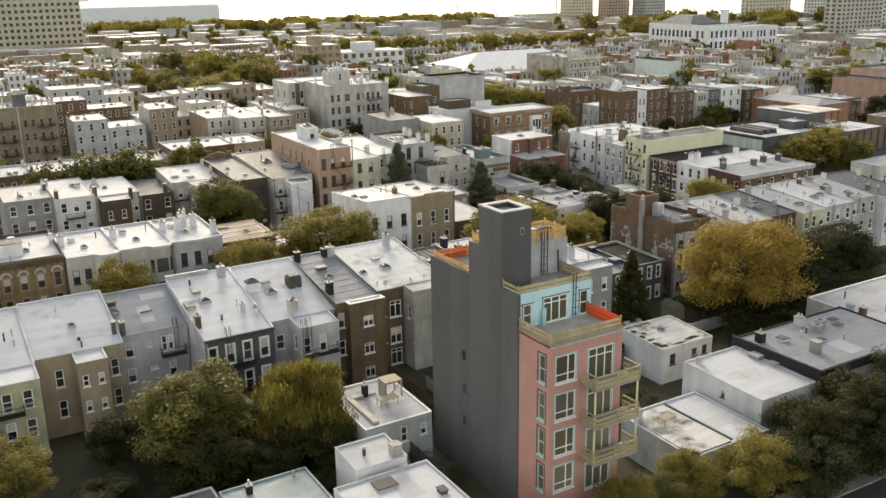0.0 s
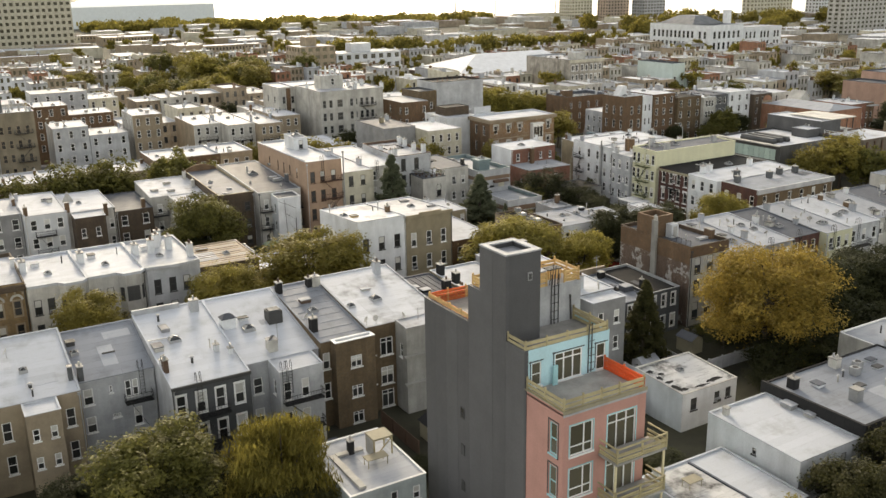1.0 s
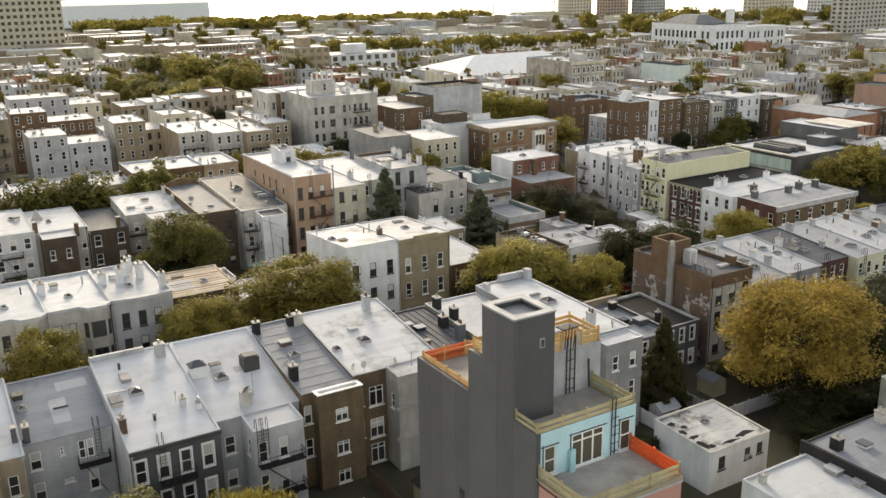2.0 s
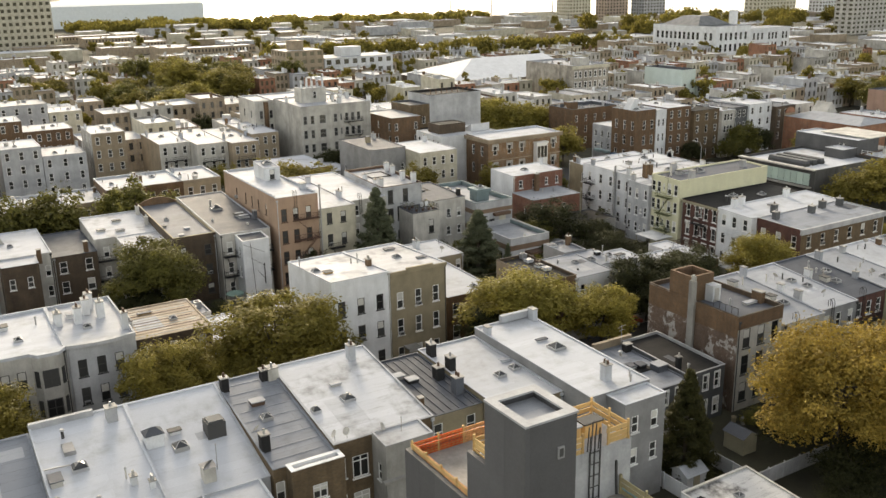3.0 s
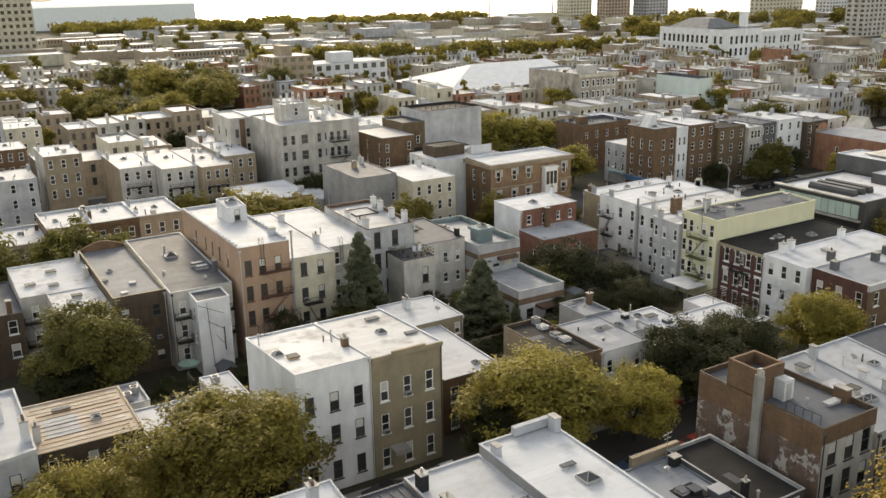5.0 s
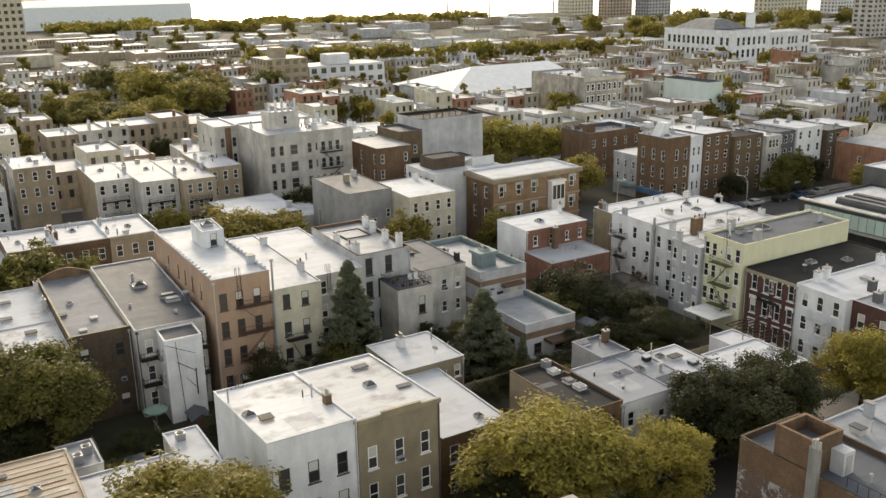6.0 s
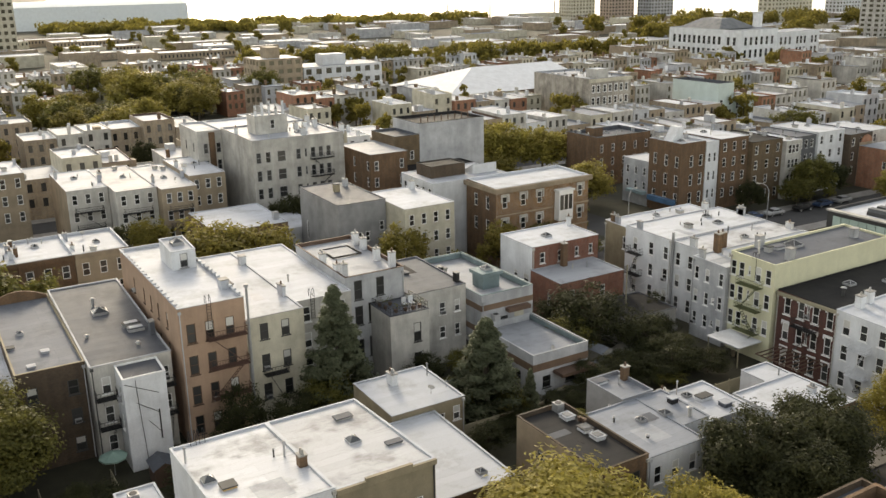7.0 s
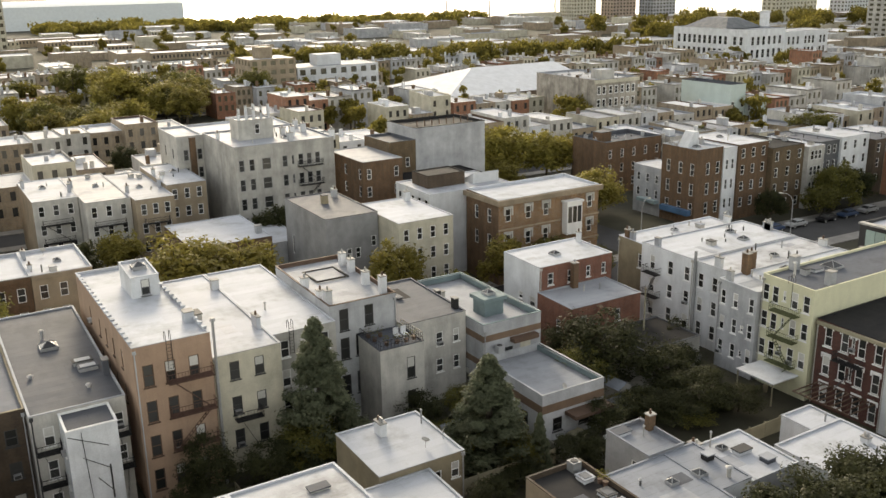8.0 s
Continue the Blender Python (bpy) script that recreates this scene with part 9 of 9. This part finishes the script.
r, w, d, zz = house("grey lock-up garage with dark flat roof", 124.0, 133.0, 156.5, 164.0, 3.9, 4.0, "", "garage", "garage", wall=CONC, roof=R_DARK, coping=R_GREY, W=[(3.0, 1.0, 0.9, 1.2)])
r = thing("tarpaulin", "pale crumpled tarpaulin over a heap in the yard", "tarpaulin", (122.0, 154.5, 0))
tp = Shape()
gx = [[(i * 0.7, j * 0.7, 0.15 + 0.9 * math.exp(-((i - 3) ** 2 + (j - 2) ** 2) / 5) + rng.uniform(0, 0.25)) for i in range(7)] for j in range(5)]
for j in range(4):
    for i in range(6):
        tp.poly([gx[j][i], gx[j][i + 1], gx[j + 1][i + 1], gx[j + 1][i]])
part("sheet", tp, OFFW, r)


def car(x, y, rz, paint, label):
    root = thing("car", label, "car", (x, y, 0.03), "parked cars", rz=rz)
    b = Shape()
    prof = [(-2.15, 0.45), (-2.2, 0.85), (-1.2, 0.98), (-0.6, 1.42), (0.9, 1.45), (1.6, 1.0), (2.15, 0.9), (2.2, 0.45)]
    inset = [0.85, 0.87, 0.86, 0.7, 0.7, 0.86, 0.86, 0.84]
    n = len(prof)
    for k in range(n - 1):
        (x0, z0), (x1, z1), a, c = prof[k], prof[k + 1], inset[k], inset[k + 1]
        b.poly([(x0, -a, z0), (x1, -c, z1), (x1, c, z1), (x0, a, z0)])
    for s in (-1, 1):
        b.poly([(p[0], s * q, p[1]) for p, q in zip(prof, inset)])
    b.poly([(-2.15, -0.85, 0.4), (2.2, -0.84, 0.4), (2.2, 0.84, 0.4), (-2.15, 0.85, 0.4)])
    part("body", b, paint, root)
    part("windscreen", Shape().poly([(0.95, -0.62, 1.44), (1.55, -0.72, 1.06), (1.55, 0.72, 1.06), (0.95, 0.62, 1.44)]).poly([(0.95, -0.62, 1.45), (1.55, -0.72, 1.07), (1.55, 0.72, 1.07), (0.95, 0.62, 1.45)]), GLASS, root)
    part("rear_window", Shape().poly([(-1.15, -0.75, 1.02), (-0.65, -0.62, 1.4), (-0.65, 0.62, 1.4), (-1.15, 0.75, 1.02)]).poly([(-1.16, -0.75, 1.03), (-0.66, -0.62, 1.41), (-0.66, 0.62, 1.41), (-1.16, 0.75, 1.03)]), GLASS, root)
    for s in (-1, 1):
        part("side_window", Shape().box(-0.9, s * 0.8 - 0.02, 1.0, 1.2, s * 0.8 + 0.02, 1.32), GLASS, root)
        for wx in (-1.35, 1.35):
            m = Shape()
            m.tube([(wx, s * 0.7, 0.32), (wx, s * 0.88, 0.32)], [0.32, 0.32], 12)
            m.poly([(wx + 0.32 * math.cos(2 * math.pi * i / 12), s * 0.88, 0.32 + 0.32 * math.sin(2 * math.pi * i / 12)) for i in range(12)])
            t = part("wheel", m, DTRIM, root)
            part("rim", Shape().box(wx - 0.18, s * 0.885 - 0.004, 0.14, wx + 0.18, s * 0.885 + 0.006, 0.5), METAL, t)


PAINTS = [surf("car_" + n, c, rough=0.3, var=0.05, streak=0, bump=0) for n, c in (("white", (0.7, 0.7, 0.7)), ("black", (0.02, 0.02, 0.022)), ("silver", (0.4, 0.41, 0.42)), ("red", (0.3, 0.03, 0.02)), ("blue", (0.04, 0.07, 0.14)))]
car(108.5, 143.5, 100, PAINTS[2], "silver car parked in the yard by the workshop")
car(111.5, 146.0, 95, PAINTS[0], "white car parked in the yard by the workshop")
for i, (x, y) in enumerate(((183, 191.8), (189, 191.5), (195, 191.2), (203, 190.6), (209, 190.4), (215, 190.2))):
    car(x, y, -2, PAINTS[(1, 4, 2, 1, 4, 2)[i]], ("black", "blue", "silver", "black", "blue", "silver")[i] + " car parked along the second street")
for i, (x, y) in enumerate(((62, 123.0), (68, 122.8), (75, 122.6), (100, 113.2), (92, 113.4), (115, 121.6), (30, 122.6), (14, 123), (104, 121.8))):
    car(x, y - 0.6, -1, PAINTS[i % 5], ("white", "black", "silver", "red", "blue")[i % 5] + " car parked along the tree-lined street")


def lamp(x, y, rz):
    r = thing("street_lamp", "thin grey street lamp with curved arm", "street lamp", (x, y, 0.1), "street lamps", rz=rz)
    part("pole", Shape().cyl(0, 0, 0, 8.0, 0.11, 0.07, 8), METAL, r)
    part("arm", Shape().tube([(0, 0, 7.6), (0.5, 0, 8.6), (1.4, 0, 8.9), (2.4, 0, 8.8)], [0.06, 0.05, 0.05, 0.05], 6), METAL, r)
    part("lamp_head", Shape().box(2.2, -0.14, 8.68, 2.95, 0.14, 8.86), OFFW, r)


for x, y, a in ((160.5, 196.0, 20), (168, 183.5, 200), (184.0, 184.0, 90), (60, 124.6, -90), (30, 113.5, 90)):
    lamp(x, y, a)


# ---- more in the yards ----
def shed(x, y, rz, mat, roof, label):
    r = thing("garden_shed", label, "shed", (x, y, 0), "garden sheds", rz=rz)
    part("wall", Shape().box(-1.3, -1.0, 0, 1.3, 1.0, 1.95).poly([(-1.3, -1.0, 1.95), (-1.3, 1.0, 1.95), (-1.3, 0, 2.5)]).poly([(1.3, -1.0, 1.95), (1.3, 1.0, 1.95), (1.3, 0, 2.5)]), mat, r)
    part("roof", Shape().poly([(-1.45, -1.2, 1.88), (1.45, -1.2, 1.88), (1.45, 0, 2.55), (-1.45, 0, 2.55)]).poly([(-1.45, 1.2, 1.88), (1.45, 1.2, 1.88), (1.45, 0, 2.55), (-1.45, 0, 2.55)]), roof, r)
    part("door", Shape().box(-0.45, -1.04, 0.05, 0.4, -1.003, 1.85), GREYWOOD, r)


def yard_table(x, y, rz):
    r = thing("garden_table", "weathered garden table with benches in a yard", "table", (x, y, 0), "garden tables", rz=rz)
    part("tabletop", Shape().box(-0.9, -0.4, 0.7, 0.9, 0.4, 0.76), GREYWOOD, r)
    for k in (-0.7, 0.7):
        part("leg", Shape().bar((k, -0.6, 0), (k, 0.25, 0.7), 0.07).bar((k, 0.6, 0), (k, -0.25, 0.7), 0.07), GREYWOOD, r)
    for k in (-0.75, 0.75):
        part("bench", Shape().box(-0.9, k - 0.14, 0.42, 0.9, k + 0.14, 0.47), GREYWOOD, r)


def bin_(x, y, mat):
    r = thing("dustbin", "plastic dustbin with lid in a yard", "bin", (x, y, 0), "dustbins")
    part("body", Shape().cyl(0, 0, 0, 0.75, 0.24, 0.3, 10), mat, r)
    part("lid", Shape().cyl(0, 0, 0.752, 0.84, 0.32, 0.2, 10), mat, r)


def line_pole(x, y, h, ends):
    """A tall yard pole with clothes lines to the houses."""
    r = thing("clothes_pole", "tall weathered pole with clothes lines in the yards", "pole", (x, y, 0), "clothes line poles")
    part("pole", Shape().cyl(0, 0, 0, h, 0.13, 0.09, 8), GREYWOOD, r)
    for k in range(6):
        part("rung", Shape().bar((-0.22, 0, 3 + k * 0.8), (0.22, 0, 3 + k * 0.8), 0.04), METAL, r)
    for ex, ey, ez, eh in ends:
        sh = Shape()
        p, q = Vector((0, 0, eh)), Vector((ex - x, ey - y, ez))
        pts = [p + (q - p) * (i / 8) - Vector((0, 0, 0.35 * math.sin(math.pi * i / 8))) for i in range(9)]
        sh.tube(pts, [0.018] * 9, 4)
        part("line", sh, OFFW, r)


for x, y, rz, m, rf in ((114.5, 151.5, 5, GREYWOOD, R_GREY), (118.5, 155.0, 95, OFFW, R_MID), (128.0, 152.5, 0, BTRIM, R_DARK), (131.5, 160.5, 90, LGREY, R_SILVER), (55.0, 150.5, 0, GREYWOOD, R_GREY), (64.0, 157.0, 90, BTRIM, R_GREY), (97.5, 156.5, 0, GREYWOOD, R_MID), (80.0, 86.0, 0, LGREY, R_SILVER), (90.0, 88.5, 90, GREYWOOD, R_GREY), (110.0, 77.5, 0, OFFW, R_SILVER), (38.0, 87.5, 0, BTRIM, R_GREY), (50.0, 86.0, 90, GREYWOOD, R_DARK)):
    shed(x, y, rz, m, rf, {GREYWOOD.name: "weathered timber garden shed with pitched felt roof", OFFW.name: "pale painted garden shed with pitched roof", BTRIM.name: "dark brown garden shed with pitched roof", LGREY.name: "grey metal garden shed with pitched roof"}[m.name])
for x, y, rz in ((109.0, 150.5, 20), (116.0, 157.5, 80), (70.5, 155.5, 10), (78.0, 151.5, 60), (82.0, 91.0, 15), (112.0, 87.0, 40)):
    yard_table(x, y, rz)
for i, (x, y) in enumerate(((133.5, 148.0), (133.9, 147.2), (134.2, 157.6), (119.8, 166.5), (104.0, 160.6), (103.2, 160.9), (79.5, 93.2), (93.9, 92.8), (94.5, 92.0))):
    bin_(x, y, (DTRIM, OLIVE, GREY)[i % 3])
line_pole(128.5, 161.5, 9.5, ((136.1, 166.5, 8.6, 9.0), (136.1, 165.0, 5.2, 6.0), (137.3, 158.5, 8.4, 9.0), (137.3, 160.5, 5.0, 6.2)))

r = thing("parasol", "green-grey garden parasol on a pole", "parasol", (60.2, 160.6, 0))
part("pole", Shape().cyl(0, 0, 0, 2.5, 0.03, 0.03, 6), METAL, r)
cp = Shape()
for i in range(8):
    a, b = 2 * math.pi * i / 8, 2 * math.pi * (i + 1) / 8
    cp.poly([(1.4 * math.cos(a), 1.4 * math.sin(a), 2.1), (1.4 * math.cos(b), 1.4 * math.sin(b), 2.1), (0, 0, 2.6)])
    cp.poly([(1.4 * math.cos(a), 1.4 * math.sin(a), 2.1), (1.4 * math.cos(b), 1.4 * math.sin(b), 2.1), (1.38 * math.cos(b), 1.38 * math.sin(b), 1.92), (1.38 * math.cos(a), 1.38 * math.sin(a), 1.92)])
part("canopy", cp, surf("parasol_cloth", (0.2, 0.3, 0.26)), r)
